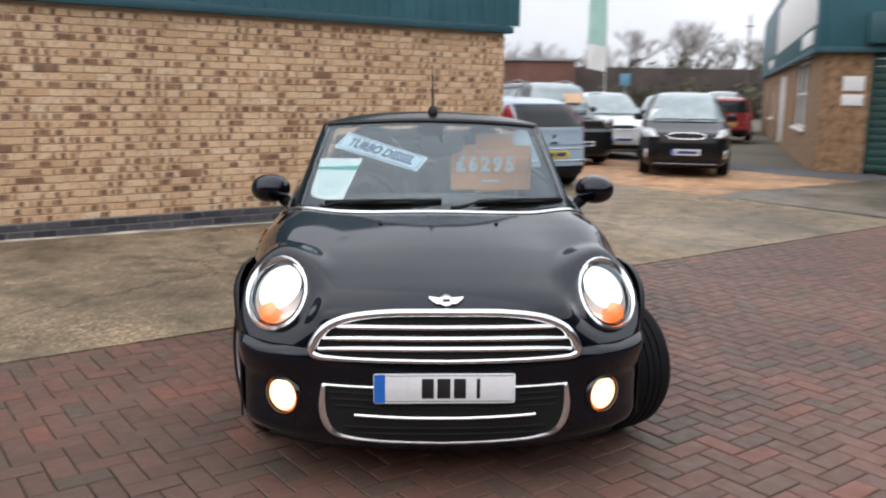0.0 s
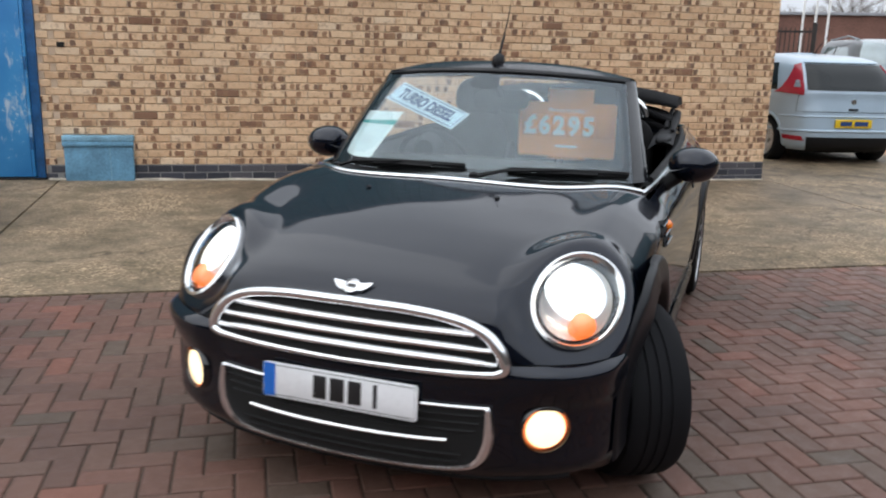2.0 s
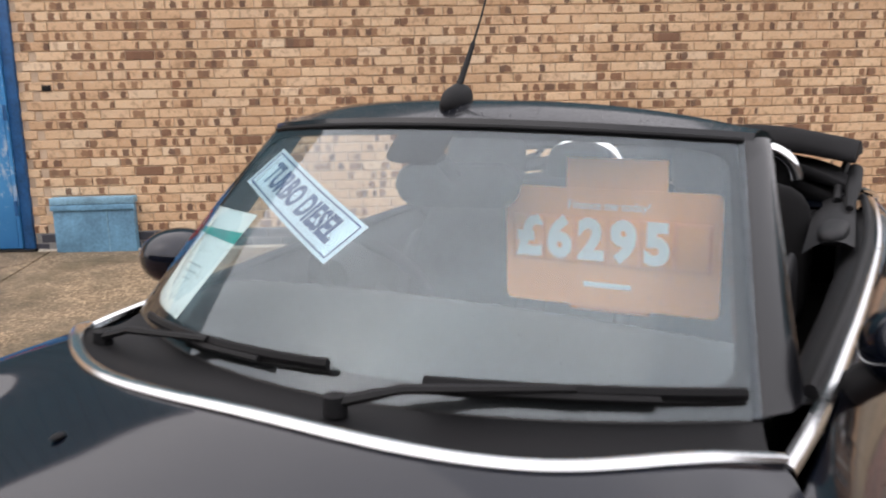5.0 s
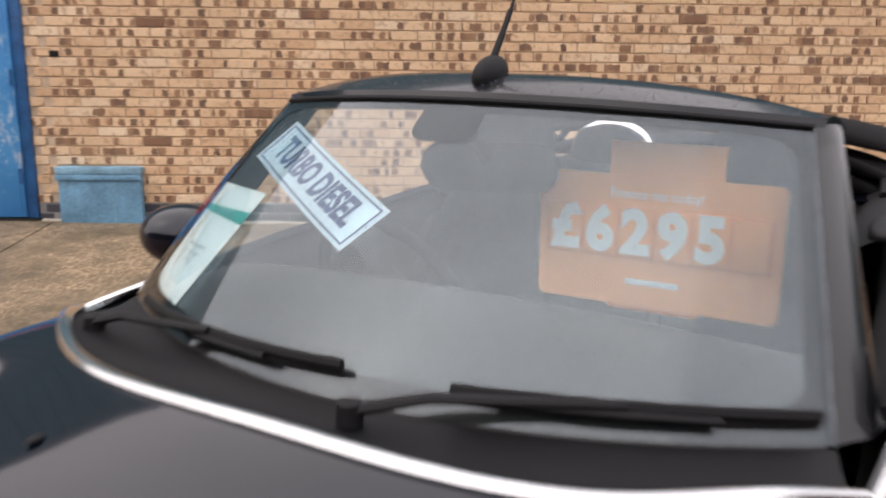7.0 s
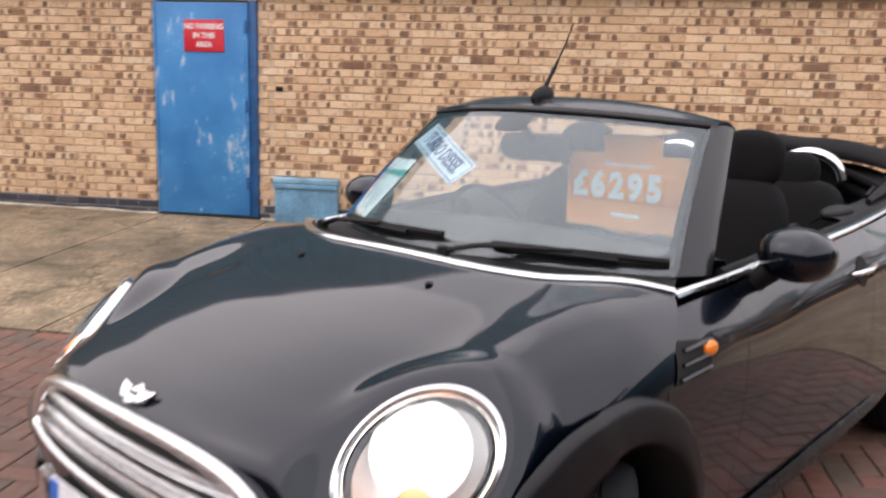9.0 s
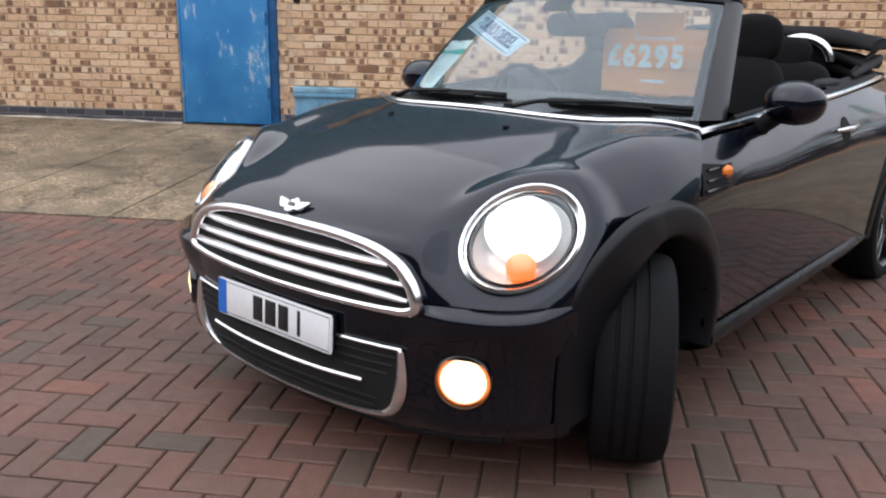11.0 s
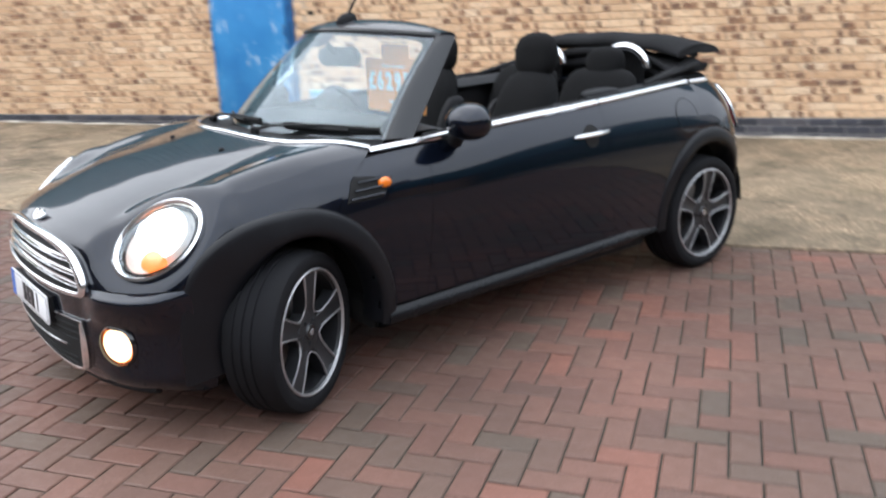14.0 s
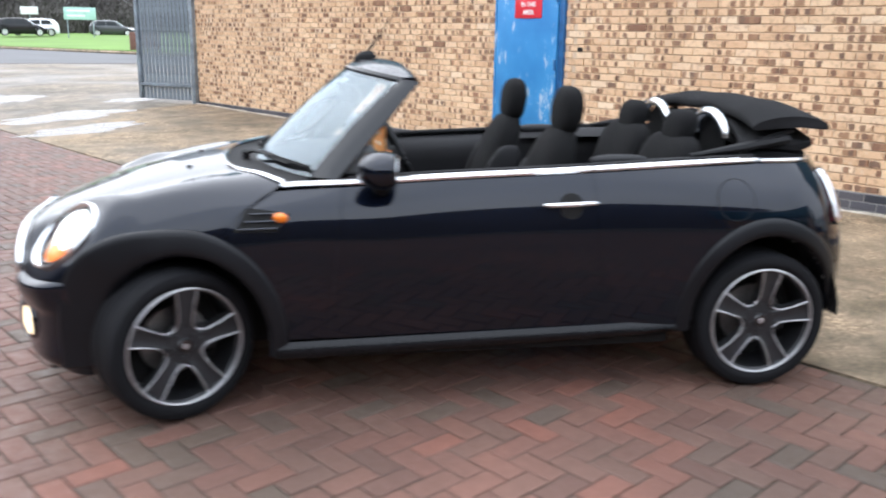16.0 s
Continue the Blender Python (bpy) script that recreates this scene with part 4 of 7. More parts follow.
bm = sheet(bonnet_fn, 150, 80, keep=lambda p: wheel_free(p) and clear_of_lamps(p))
thicken(part("bonnet", bm, M_PAINT, CAR, sharp=60), 0.006)
BULGE = curve_fn((0.0, -0.024), (0.03, 0.002), (0.07, 0.014), (0.12, 0.004), (0.16, 0.0), (0.22, 0.0), (0.29, 0.020), (0.345, 0.030), (0.378, 0.024), (0.392, 0.010), (0.398, 0.0))


def bumper(s, v):
    """The bumper skin: its corners swell out under the lamps and again along the lower lip."""
    p = nose(s, v)
    a = abs(s)
    k = BULGE(v) * ease(0.55, 0.70, a) * (1 - 0.75 * ease(0.92, 1.0, a))
    return p + Vector((math.copysign(0.72, s), -0.70, 0)) * k


bm = sheet(lambda u, v: bumper(across(u), 0.398 * v), 130, 54, keep=wheel_free)
thicken(part("front_bumper", bm, M_PAINT, CAR, sharp=80), 0.006)
part("front_lip", tube([bumper(s / 20, 0.02) + Vector((0, 0.022, -0.006)) for s in range(-17, 18)], 0.020, 8, flat=0.8), M_PLAST, CAR)


def side_panel(name, ya, yb, top, low, label="", n=14, m=18, sd=1):
    """A panel of the side between two shut lines, ya(z) and yb(z)."""
    def fn(u, v):
        yy = 0.5 * (ya(0.7) + yb(0.7))
        zt = ZB(yy) - top
        for _ in range(3):
            zt = ZB(ya(zt) + (yb(zt) - ya(zt)) * u) - top
        z = zt + (low - zt) * v
        y = ya(z) + (yb(z) - ya(z)) * u
        return Vector((sd * side_x(y, z), y, z))
    return thicken(part(name, sheet(fn, n, m, keep=wheel_free), M_PAINT, CAR, label, sharp=60), 0.012)


EDGE_PTS = sorted({round(p.z, 4): p.y for p in [bonnet_fn(across_inv(0.848 + 0.152 * k / 30), 1.0) for k in range(31)]}.items())
SEAM_A = lambda z: float(np.interp(z, [e[0] for e in EDGE_PTS], [e[1] for e in EDGE_PTS])) + 0.0025
SEAM_D = lambda z: 0.655 - 0.10 * max(0, 0.92 - z) ** 0.8 - 0.02
SEAM_R = lambda z: 1.672 + 0.03 * max(0, 0.95 - z) + (0.10 * max(0, 0.72 - z) if z < 0.72 else 0)
for sd in (1, -1):
    side_panel("front_wing_panel", SEAM_A, lambda z: SEAM_D(z) - 0.0009, 0.018, LOW, sd=sd)
    side_panel("door", lambda z: SEAM_D(z) + 0.0009, lambda z: SEAM_R(z) - 0.0009, 0.018, LOW, sd=sd, n=20)
    side_panel("rear_wing_panel", lambda z: SEAM_R(z) + 0.0009, lambda z: 2.45, 0.018, 0.30, sd=sd, n=30, m=26)

# tail, rounded in plan from the rear wings
TAILY = curve_fn((0.25, 2.95), (0.34, 3.01), (0.5, 3.035), (0.62, 3.025), (0.75, 2.975), (0.9, 2.915), (1.0, 2.85))


def tail(s, z):
    a = min(1.0, abs(s))
    f = (1 - a ** 3.2) ** (1 / 3.2)
    return Vector((side_x(2.45, z) * s, 2.45 + (TAILY(z) - 2.45) * f, z))


ss = across
part("boot_lid", sheet(lambda u, v: tail(ss(u), 0.56 + 0.433 * v), 90, 16, keep=wheel_free), M_PAINT, CAR, sharp=60)
part("rear_bumper", sheet(lambda u, v: tail(ss(u), (lambda b: b + (0.556 - b) * v)(0.265 + 0.06 * abs(ss(u)) ** 4)), 90, 14, keep=wheel_free), M_PAINT, CAR, sharp=60)
part("rear_deck", sheet(lambda u, v: Vector((lambda p: (p.x, p.y + (2.30 - p.y) * v, 0.992 + 0.004 * v))(tail(ss(u), 0.993))), 60, 6), M_PAINT, CAR, sharp=60)
for sd in (1, -1):
    lamp = part("rear_lamp", sheet(lambda u, v: (lambda p: Vector((p.x, p.y, p.z)) + Vector((0.012 * sd, 0.008, 0)))(tail(sd * (0.90 - 0.10 * u - 0.03 * v), 0.745 + 0.20 * v)), 8, 12), M_REDL, CAR, "upright red rear lamp with a chrome surround")
    thicken(lamp, 0.02)
    rim = [tail(sd * s, z) + Vector((0.014 * sd, 0.008, 0)) for s, z in [(0.91 - 0.03 * k / 8, 0.735 + 0.22 * k / 8) for k in range(9)] + [(0.86 - 0.09 * k / 5, 0.957) for k in range(6)] + [(0.77 + 0.03 * k / 8, 0.957 - 0.22 * k / 8) for k in range(9)]]
    part("lamp_surround", tube(rim, 0.010, 6, closed=True), M_CHROME, lamp)

# sills, floor pan, wheel-arch liners
for sd in (1, -1):
    prof = [(0.831, 0.302), (0.838, 0.291), (0.845, 0.278), (0.849, 0.264), (0.847, 0.250), (0.838, 0.236), (0.82, 0.226), (0.77, 0.205), (0.72, 0.198)]
    ya, yb = 0.36, 2.10
    def sill(u, v, sd=sd):
        x, z = prof[int(round(v * 8))]
        return Vector((sd * (x - 0.018 * ease(0.8, 1.0, u)), ya + (yb - ya) * u, z + 0.028 * u + (0.014 * u if z < 0.26 else 0.0)))
    thicken(part("sill", sheet(sill, 20, 8), M_SILLP, CAR, sharp=60), 0.01)
part("floor_pan", box(-0.74, 0.74, 0.34, 2.08, 0.19, 0.30, 0.02), M_DARK, CAR)
part("floor_pan", box(-0.50, 0.50, -0.60, 0.338, 0.19, 0.55, 0.02), M_DARK, CAR)
part("floor_pan", box(-0.50, 0.50, 2.082, 2.80, 0.22, 0.60, 0.02), M_DARK, CAR)


def plan_x(y, z):
    """Half width of the body beside a wheel arch."""
    if y > 1.2:
        if y < 2.45:
            return side_x(y, z)
        f = (y - 2.45) / max(0.05, TAILY(z) - 2.45)
        return side_x(2.45, z) * max(0.0, 1 - min(1, f) ** 3.2) ** (1 / 3.2)
    if y > -0.1:
        return side_x(max(y, 0.15), z)
    f = max(0.0, (-0.30 - y) / 0.43)
    return min(0.835, 0.818 * (1 - min(0.99, f) ** 2.8) ** (1 / 2.8) + 0.018 * max(0.0, 1 - f * 3))


def flare(yc, sd, a0, a1, ri, ro, lead):
    """lead: the outer edge's reach ahead of the wheel and how square it is there."""
    rings = [(-0.18, -0.11), (-0.06, 0.012), (0.05, 0.020)] + [(q, 0.024 - 0.012 * q * q) for q in (0.15, 0.35, 0.55, 0.75, 0.9)] + [(1.0, 0.008), (1.03, -0.012)]
    def fn(u, v):
        q, up = rings[int(round(v * (len(rings) - 1)))]
        a = radians(a0 + (a1 - a0) * u)
        c, sn = math.cos(a), math.sin(a)
        yi, zi = yc + ri[0] * c, 0.308 + ri[1] * sn
        k = (abs(c) ** lead[1] + abs(sn) ** lead[1]) ** (-1 / lead[1]) if c < 0 else 1.0
        yo, zo = yc + (lead[0] if c < 0 else ro[0]) * c * k, 0.308 + ro[1] * sn * k
        y, z = yi + (yo - yi) * q, zi + (zo - zi) * q
        return Vector((sd * (0.35 * plan_x(y, z) + 0.65 * plan_x(yo, zo) + (up if c > -0.6 else up * (1 - 0.6 * ease(0.6, 0.95, -c)))), y, z))
    return part("wheel_arch_trim", sheet(fn, 44, len(rings) - 1), M_FLARE, CAR, sharp=70)


def arch_liner(yc, sd):
    bm = lathe([(0.40, 0.05), (0.40, 0.37), (0.80, 0.392)], 40, "x")
    for p in bm.verts:
        p.co.x *= sd
        p.co.y += yc
        p.co.z += 0.308
    bmesh.ops.delete(bm, geom=[f for f in bm.faces if f.calc_center_median().z < 0.31], context="FACES")
    return part("wheel_arch_liner", bm, M_DARK, CAR)


for sd in (1, -1):
    flare(0.0, sd, -9, 190, (0.335, 0.372), (0.402, 0.466), (0.468, 3.0))
    flare(AXLE_R, sd, -4, 184, (0.345, 0.392), (0.402, 0.466), (0.402, 2.0))
    arch_liner(0.0, sd)
    arch_liner(AXLE_R, sd)


# ---- wheels: dark five-spoke alloys with machined edges ----
def wheel(m):
    """Axis along x, outer face towards +x."""
    w = part("wheel", lathe([(-0.10, 0.215), (-0.10, 0.222), (0.085, 0.222), (0.098, 0.234), (0.102, 0.240), (0.098, 0.244), (0.07, 0.240), (-0.09, 0.236)], 64), M_RIMD, CAR, "dark grey alloy wheel with machined silver spoke edges")
    w.matrix_local = m
    part("tyre", lathe([(-0.095, 0.232), (-0.106, 0.25), (-0.110, 0.272), (-0.102, 0.296), (-0.082, 0.306), (-0.055, 0.308), (-0.052, 0.302), (-0.046, 0.302), (-0.043, 0.308), (-0.018, 0.308), (-0.015, 0.302), (-0.008, 0.302), (-0.005, 0.308), (0.02, 0.308), (0.023, 0.302), (0.03, 0.302), (0.033, 0.308), (0.06, 0.307), (0.084, 0.304), (0.102, 0.294), (0.110, 0.272), (0.107, 0.252), (0.098, 0.242), (0.09, 0.240)], 72), M_TYRE, w)
    part("rim_lip", lathe([(0.096, 0.229), (0.103, 0.231), (0.106, 0.236), (0.103, 0.241), (0.096, 0.243)], 64), M_WHEELS, w)
    part("brake_disc", lathe([(-0.01, 0.001), (-0.01, 0.14), (-0.03, 0.14), (-0.03, 0.001)], 40), M_DISC, w)
    part("barrel_back", lathe([(-0.06, 0.001), (-0.06, 0.216)], 40), M_DARK, w)
    part("brake_caliper", box(-0.02, 0.03, 0.085, 0.16, -0.05, 0.06, 0.012), M_RIMD, w)
    part("hub", lathe([(0.085, 0.001), (0.088, 0.03), (0.082, 0.034), (0.080, 0.074), (0.070, 0.08), (0.03, 0.08)], 40), M_RIMD, w)
    part("centre_cap", lathe([(0.0925, 0.001), (0.0915, 0.026), (0.087, 0.029)], 28), M_GLOSSB, w)
    part("cap_emblem", lathe([(0.0942, 0.001), (0.0935, 0.011), (0.0925, 0.012)], 16), M_WHEELS, w)
    for k in range(5):
        a = radians(90 + 72 * k)
        rot = Matrix.Rotation(a - radians(90), 4, "X")
        def spoke(x, yy, r, lift=0.0):
            return rot @ Vector((x + lift, yy, r))
        bm = bmesh.new()
        pr = [(0.055, 0.028, 0.080), (0.10, 0.029, 0.088), (0.16, 0.034, 0.093), (0.226, 0.045, 0.094)]
        rings = [[bm.verts.new(spoke(x - d, y, r)) for y, d in ((-h, 0.055), (-h, 0.004), (-h + 0.006, 0.0), (0, 0.010), (h - 0.006, 0.0), (h, 0.004), (h, 0.055))] for r, h, x in pr]
        for i in range(3):
            for j in range(6):
                bm.faces.new((rings[i][j], rings[i][j + 1], rings[i + 1][j + 1], rings[i + 1][j]))
        part("spoke", bm, M_RIMD, w, sharp=50)
        for sg in (1, -1):
            pts = [(0.0635, 0.0462, 0.080), (0.074, 0.0405, 0.081), (0.088, 0.0325, 0.084), (0.104, 0.029, 0.0875), (0.16, 0.033, 0.0925), (0.226, 0.044, 0.0945)]
            part("machined_edge", tube([spoke(x, sg * h, r) for r, h, x in pts], [0.003, 0.003, 0.0032, 0.0034, 0.0036, 0.0045], 6), M_WHEELS, w)
        ba = a + radians(36)
        part("wheel_bolt", lathe([(0.078, 0.009), (0.088, 0.008), (0.088, 0.001)], 8), M_RIMD, w).location = (0, 0.048 * math.cos(ba), 0.048 * math.sin(ba))
    return w


STEER = 31
wheel(pose(0.765, -0.042, TYRE + 0.002, -4, 0, STEER))
wheel(pose(-0.735, 0.0, TYRE, 20, 0, 180 + STEER - 4))
wheel(pose(0.738, AXLE_R, TYRE, -8, 0, 0))
wheel(pose(-0.738, AXLE_R, TYRE, 40, 0, 180))

# ---- chrome: bonnet rear strip and belt strips ----
def bonnet_edge(x):
    return bonnet_fn(across_inv(x / 0.842), 1.0)


part("scuttle_chrome_strip", tube([bonnet_edge(x / 40 * 0.71) + Vector((0, 0.010, 0.004)) for x in range(-40, 41)], 0.0125, 8, flat=0.75), M_CHROME, CAR, "bright chrome strip along the bonnet's rear edge")
for sd in (1, -1):
    for a, b in ((0.394, 0.632), (0.638, 1.668), (1.676, 2.44)):
        n = max(4, int((b - a) / 0.06))
        part("belt_chrome_strip", tube([(sd * (XB(a + (b - a) * k / n) + 0.002), a + (b - a) * k / n, ZB(a + (b - a) * k / n) - 0.003) for k in range(n + 1)], 0.0135, 8, flat=1.0), M_CHROME, CAR)
    ends = [tail(sd * (1 - 0.16 * (k / 10) ** 1.6), 1.0) for k in range(11)]
    part("belt_chrome_strip", tube([p + Vector((0.002 * sd, 0, 0.006)) for p in ends], 0.011, 8), M_CHROME, CAR)

# ---- windscreen, frame and header ----
def screen(u, v, out=0.0):
    """The windscreen: u from -1 to 1 across, v from its foot to its head."""
    b = Vector((0.665 * u, 0.27 + 0.235 * u * u, 0.955 - 0.008 * u * u))
    t = Vector((0.55 * u, 0.70 + 0.18 * u * u, 1.362 - 0.03 * u * u))
    p = b + (t - b) * v + Vector((0, -0.7, 0.7)) * 0.015 * math.sin(math.pi * min(1, max(0, v)))
    return p + Vector((0.25 * u, -0.69, 0.69)) * out


SCREEN = part("windscreen", sheet(lambda u, v: screen(2 * u - 1, v), 40, 16), M_GLASS, CAR, "clear sloping windscreen with stickers and a price card behind it")
SCREEN.visible_shadow = False


def border(u, v):
    """The black printed border, square outside and round-cornered within."""
    th = u * math.tau
    c, sn = math.cos(th), math.sin(th)
    def loop(n, hu, v0, v1):
        k = (abs(c) ** n + abs(sn) ** n) ** (-1 / n)
        return hu * c * k, (v0 + v1) / 2 + (v1 - v0) / 2 * sn * k
    a, b = loop(40, 0.995, -0.012, 1.0), loop(14, 0.958, 0.075, 0.948)
    return screen(a[0] + (b[0] - a[0]) * v, a[1] + (b[1] - a[1]) * v, -0.004)


part("screen_border", sheet(border, 200, 4, close_u=True), M_SATIN, SCREEN)


def disc_on_glass(cu, cv, hu, hv, n, back):
    """A round-cornered patch lying on the inside of the glass."""
    def f(u, v):
        c, sn = math.cos(u * math.tau), math.sin(u * math.tau)
        k = v * (abs(c) ** n + abs(sn) ** n) ** (-1 / n)
        return screen(cu + hu * c * k, cv + hv * sn * k, back)
    return sheet(f, 96, 14, close_u=True)


part("sensor_patch", disc_on_glass(-0.03, 0.905, 0.115, 0.085, 3.5, -0.0045), M_SATIN, SCREEN, "black sensor patch at the head of the glass")
MIST = part("misted_area", disc_on_glass(0.0, 0.5115, 0.962, 0.4405, 14, -0.0085), M_MIST, SCREEN, "faint film of mist on the inside of the glass")
MIST.visible_shadow = False


def scuttle(u, v):
    s = 2 * u - 1
    a, b = bonnet_edge(0.70 * s) + Vector((0, 0.02, -0.004)), screen(s, 0.0) + Vector((0, 0.0, -0.004))
    return a.lerp(b, v) + Vector((0, 0, -0.012 * math.sin(math.pi * v)))


part("scuttle_cowl", sheet(scuttle, 40, 6), M_PLAST, CAR)
for sd in (1, -1):
    def pillar(u, v, sd=sd):
        g = screen(sd * 0.985, v)
        r = Vector((sd * (0.712 - 0.128 * v), 0.612 + 0.350 * v, 0.944 + 0.382 * v))
        k = Vector((sd * (0.660 - 0.128 * v), 0.640 + 0.330 * v, 0.944 + 0.380 * v))
        i = Vector((sd * (0.625 - 0.115 * v), 0.540 + 0.325 * v, 0.944 + 0.372 * v))
        loop = [g, g.lerp(r, 0.5) + Vector((sd * 0.016, -0.008, 0.004)), r, k, i]
        n = len(loop)
        j = int(round(u * n)) % n
        return loop[j]
    part("windscreen_pillar", sheet(pillar, 5, 14, close_u=True), M_PILLAR, CAR, "black windscreen pillar", sharp=45)


def header(u, v):
    s = (2 * u - 1) * 1.03
    f = screen(s, 1.0)
    top = Vector((0.553 * s, 0.765 + 0.165 * s * s, 1.398 - 0.05 * s * s))
    back = Vector((0.572 * s, 0.905 + 0.055 * s * s, 1.398 - 0.07 * abs(s) ** 3))
    und = Vector((0.56 * s, 0.885 + 0.05 * s * s, 1.362 - 0.06 * abs(s) ** 3))
    low = Vector((0.55 * s, 0.74 + 0.17 * s * s, 1.335 - 0.03 * s * s))
    loop = [f + Vector((0, -0.006, -0.012)), f + Vector((0, 0.004, 0.012)), top, top.lerp(back, 0.5) + Vector((0, 0, 0.006)), back, und, low]
    return loop[int(round(v * 7)) % 7]


bm = bmesh.new()
rows = [[bm.verts.new(header(i / 40, j / 7)) for j in range(7)] for i in range(41)]
for i in range(40):
    for j in range(7):
        bm.faces.new((rows[i][j], rows[i][(j + 1) % 7], rows[i + 1][(j + 1) % 7], rows[i + 1][j]))
bm.faces.new(rows[0]); bm.faces.new(rows[40])
HEADER = part("windscreen_header", bm, M_HEADP, CAR, "black windscreen header rail beaded with rain", sharp=35)
part("header_seal", tube([screen(s / 20, 1.0) + Vector((0, -0.008, -0.002)) for s in range(-20, 21)], 0.005, 6), M_PLAST, CAR)
bm = bmesh.new()
bmesh.ops.create_uvsphere(bm, u_segments=20, v_segments=12, radius=1.0, matrix=pose(0, 0.785, 1.402, 14) @ Matrix.Diagonal((0.026, 0.056, 0.034, 1)))
AER = part("aerial", bm, M_PLAST, CAR, "short whip aerial on a rubber foot")
part("aerial_mast", tube([(0, 0.795, 1.43), (0, 0.83, 1.476), (0, 0.862, 1.52)], [0.0075, 0.006, 0.005], 8), M_PLAST, AER)
part("aerial_whip", tube([(0, 0.862, 1.52), (0.0, 0.90, 1.575), (0.0, 0.945, 1.65)], [0.0032, 0.0026, 0.002], 6), M_PLAST, AER)

# ---- wipers and washer jets ----
def wiper(u0, u1, v0, v1, ap, name="wiper"):
    w = part(name, tube([screen(u0 + (u1 - u0) * k / 12, v0 + (v1 - v0) * k / 12, 0.018 + 0.006 * math.sin(math.pi * k / 12)) for k in range(13)], 0.008, 6, flat=1.3), M_PLAST, CAR, "black wiper resting at the foot of the glass")
    part("wiper_rubber", tube([screen(u0 + (u1 - u0) * k / 12, v0 + (v1 - v0) * k / 12 - 0.012, 0.005) for k in range(13)], 0.005, 4), M_DARK, w)
    mid = screen(u0 + (u1 - u0) * 0.5, v0 + (v1 - v0) * 0.5, 0.032)
    a = Vector(ap)
    part("wiper_arm", tube([a, a.lerp(mid, 0.3) + Vector((0, -0.004, 0.016)), mid], [0.014, 0.011, 0.008], 6, flat=0.7), M_PLAST, w)
    part("wiper_bracket", tube([screen(u0 + (u1 - u0) * k / 4, v0 + (v1 - v0) * k / 4 - 0.02, 0.014 + 0.012 * math.sin(math.pi * k / 4)) for k in range(1, 4)], 0.007, 5), M_PLAST, w)
    part("wiper_pivot", lathe([(-0.02, 0.020), (0.012, 0.018), (0.018, 0.001)], 14, "z"), M_PLAST, w).location = a
    return w


wiper(-0.80, 0.04, 0.03, 0.075, (-0.56, 0.32, 0.955))
wiper(0.30, 0.97, 0.065, 0.06, (0.085, 0.225, 0.968))
for x in (-0.255, 0.255):
    p = nose(x / 0.842, 0.925)
    bm = bmesh.new()
    bmesh.ops.create_uvsphere(bm, u_segments=12, v_segments=8, radius=1.0, matrix=Matrix.Translation(p + Vector((0, 0, 0.004))) @ Matrix.Diagonal((0.009, 0.013, 0.005, 1)))
    part("washer_jet", bm, M_PLAST, CAR)

# ---- headlamps ----
def oval(bm):
    """Draws a round ring out to the lamp's oval."""
    for p in bm.verts:
        p.co.x *= LAMP_A / 0.172
        p.co.z *= LAMP_B / 0.172
    return bm


def headlamp(sd):
    h = part("headlamp", oval(lathe([(0.07, 0.122), (0.0, 0.142), (-0.012, 0.150), (-0.020, 0.160), (-0.015, 0.169), (0.004, 0.172), (0.05, 0.166), (0.09, 0.15)], 64, "y")), M_CHROME, CAR, "large lit oval headlamp in a chrome ring")
    h.matrix_local = lamp_frame(sd)
    up = lamp_frame(sd).to_3x3().inverted() @ Vector((0, 0, 1))
    up = Vector((up.x, 0, up.z)).normalized()
    part("headlamp_inner_ring", oval(lathe([(-0.006, 0.143), (-0.008, 0.138), (-0.002, 0.134), (0.03, 0.132)], 64, "y")), M_GLOSSB, h)
    part("reflector", oval(lathe([(0.002, 0.138), (0.03, 0.125), (0.055, 0.085), (0.06, 0.001)], 48, "y")), M_REFL, h)
    at = up * 0.028
    part("lamp_unit", lathe([(0.05, 0.088), (0.0, 0.092), (-0.006, 0.086), (-0.014, 0.055), (-0.018, 0.001)], 48, "y"), M_GLOW, h, "glowing white headlamp bulb unit").location = at
    part("lamp_shell", lathe([(0.048, 0.100), (-0.004, 0.099), (-0.004, 0.093), (0.045, 0.092)], 48, "y"), M_CHROME, h).location = at
    part("indicator_bulb", lathe([(0.03, 0.038), (-0.010, 0.039), (-0.018, 0.032), (-0.023, 0.016), (-0.025, 0.001)], 24, "y"), M_AMBERG, h, "orange indicator bulb").location = up * -0.080
    lens = part("lamp_lens", oval(lathe([(-0.008, 0.142), (-0.022, 0.125), (-0.036, 0.08), (-0.042, 0.001)], 48, "y")), M_LENS, h)
    lens.visible_shadow = False
    return h


headlamp(1)
headlamp(-1)


def fog_lamp(sd):
    c = nose_at(0.606 * sd, 0.370) + Vector((0, 0.012, 0))
    m = Matrix.Translation(c) @ pose(0, 0, 0, 0, 0, 30 * sd)
    f = part("fog_lamp", lathe([(0.03, 0.056), (-0.012, 0.064), (-0.022, 0.067), (-0.016, 0.073), (0.03, 0.077)], 40, "y"), M_GLOSSB, CAR, "round lit fog lamp, warm white")
    f.matrix_local = m @ Matrix.Scale(1.07, 4)
    part("fog_lens", lathe([(-0.008, 0.065), (-0.014, 0.057)], 40, "y"), M_AMBERG, f, "warm orange lens edge")
    part("fog_bulb", lathe([(-0.014, 0.057), (-0.022, 0.036), (-0.026, 0.001)], 40, "y"), M_FOG, f)
    return f


fog_lamp(1)
fog_lamp(-1)

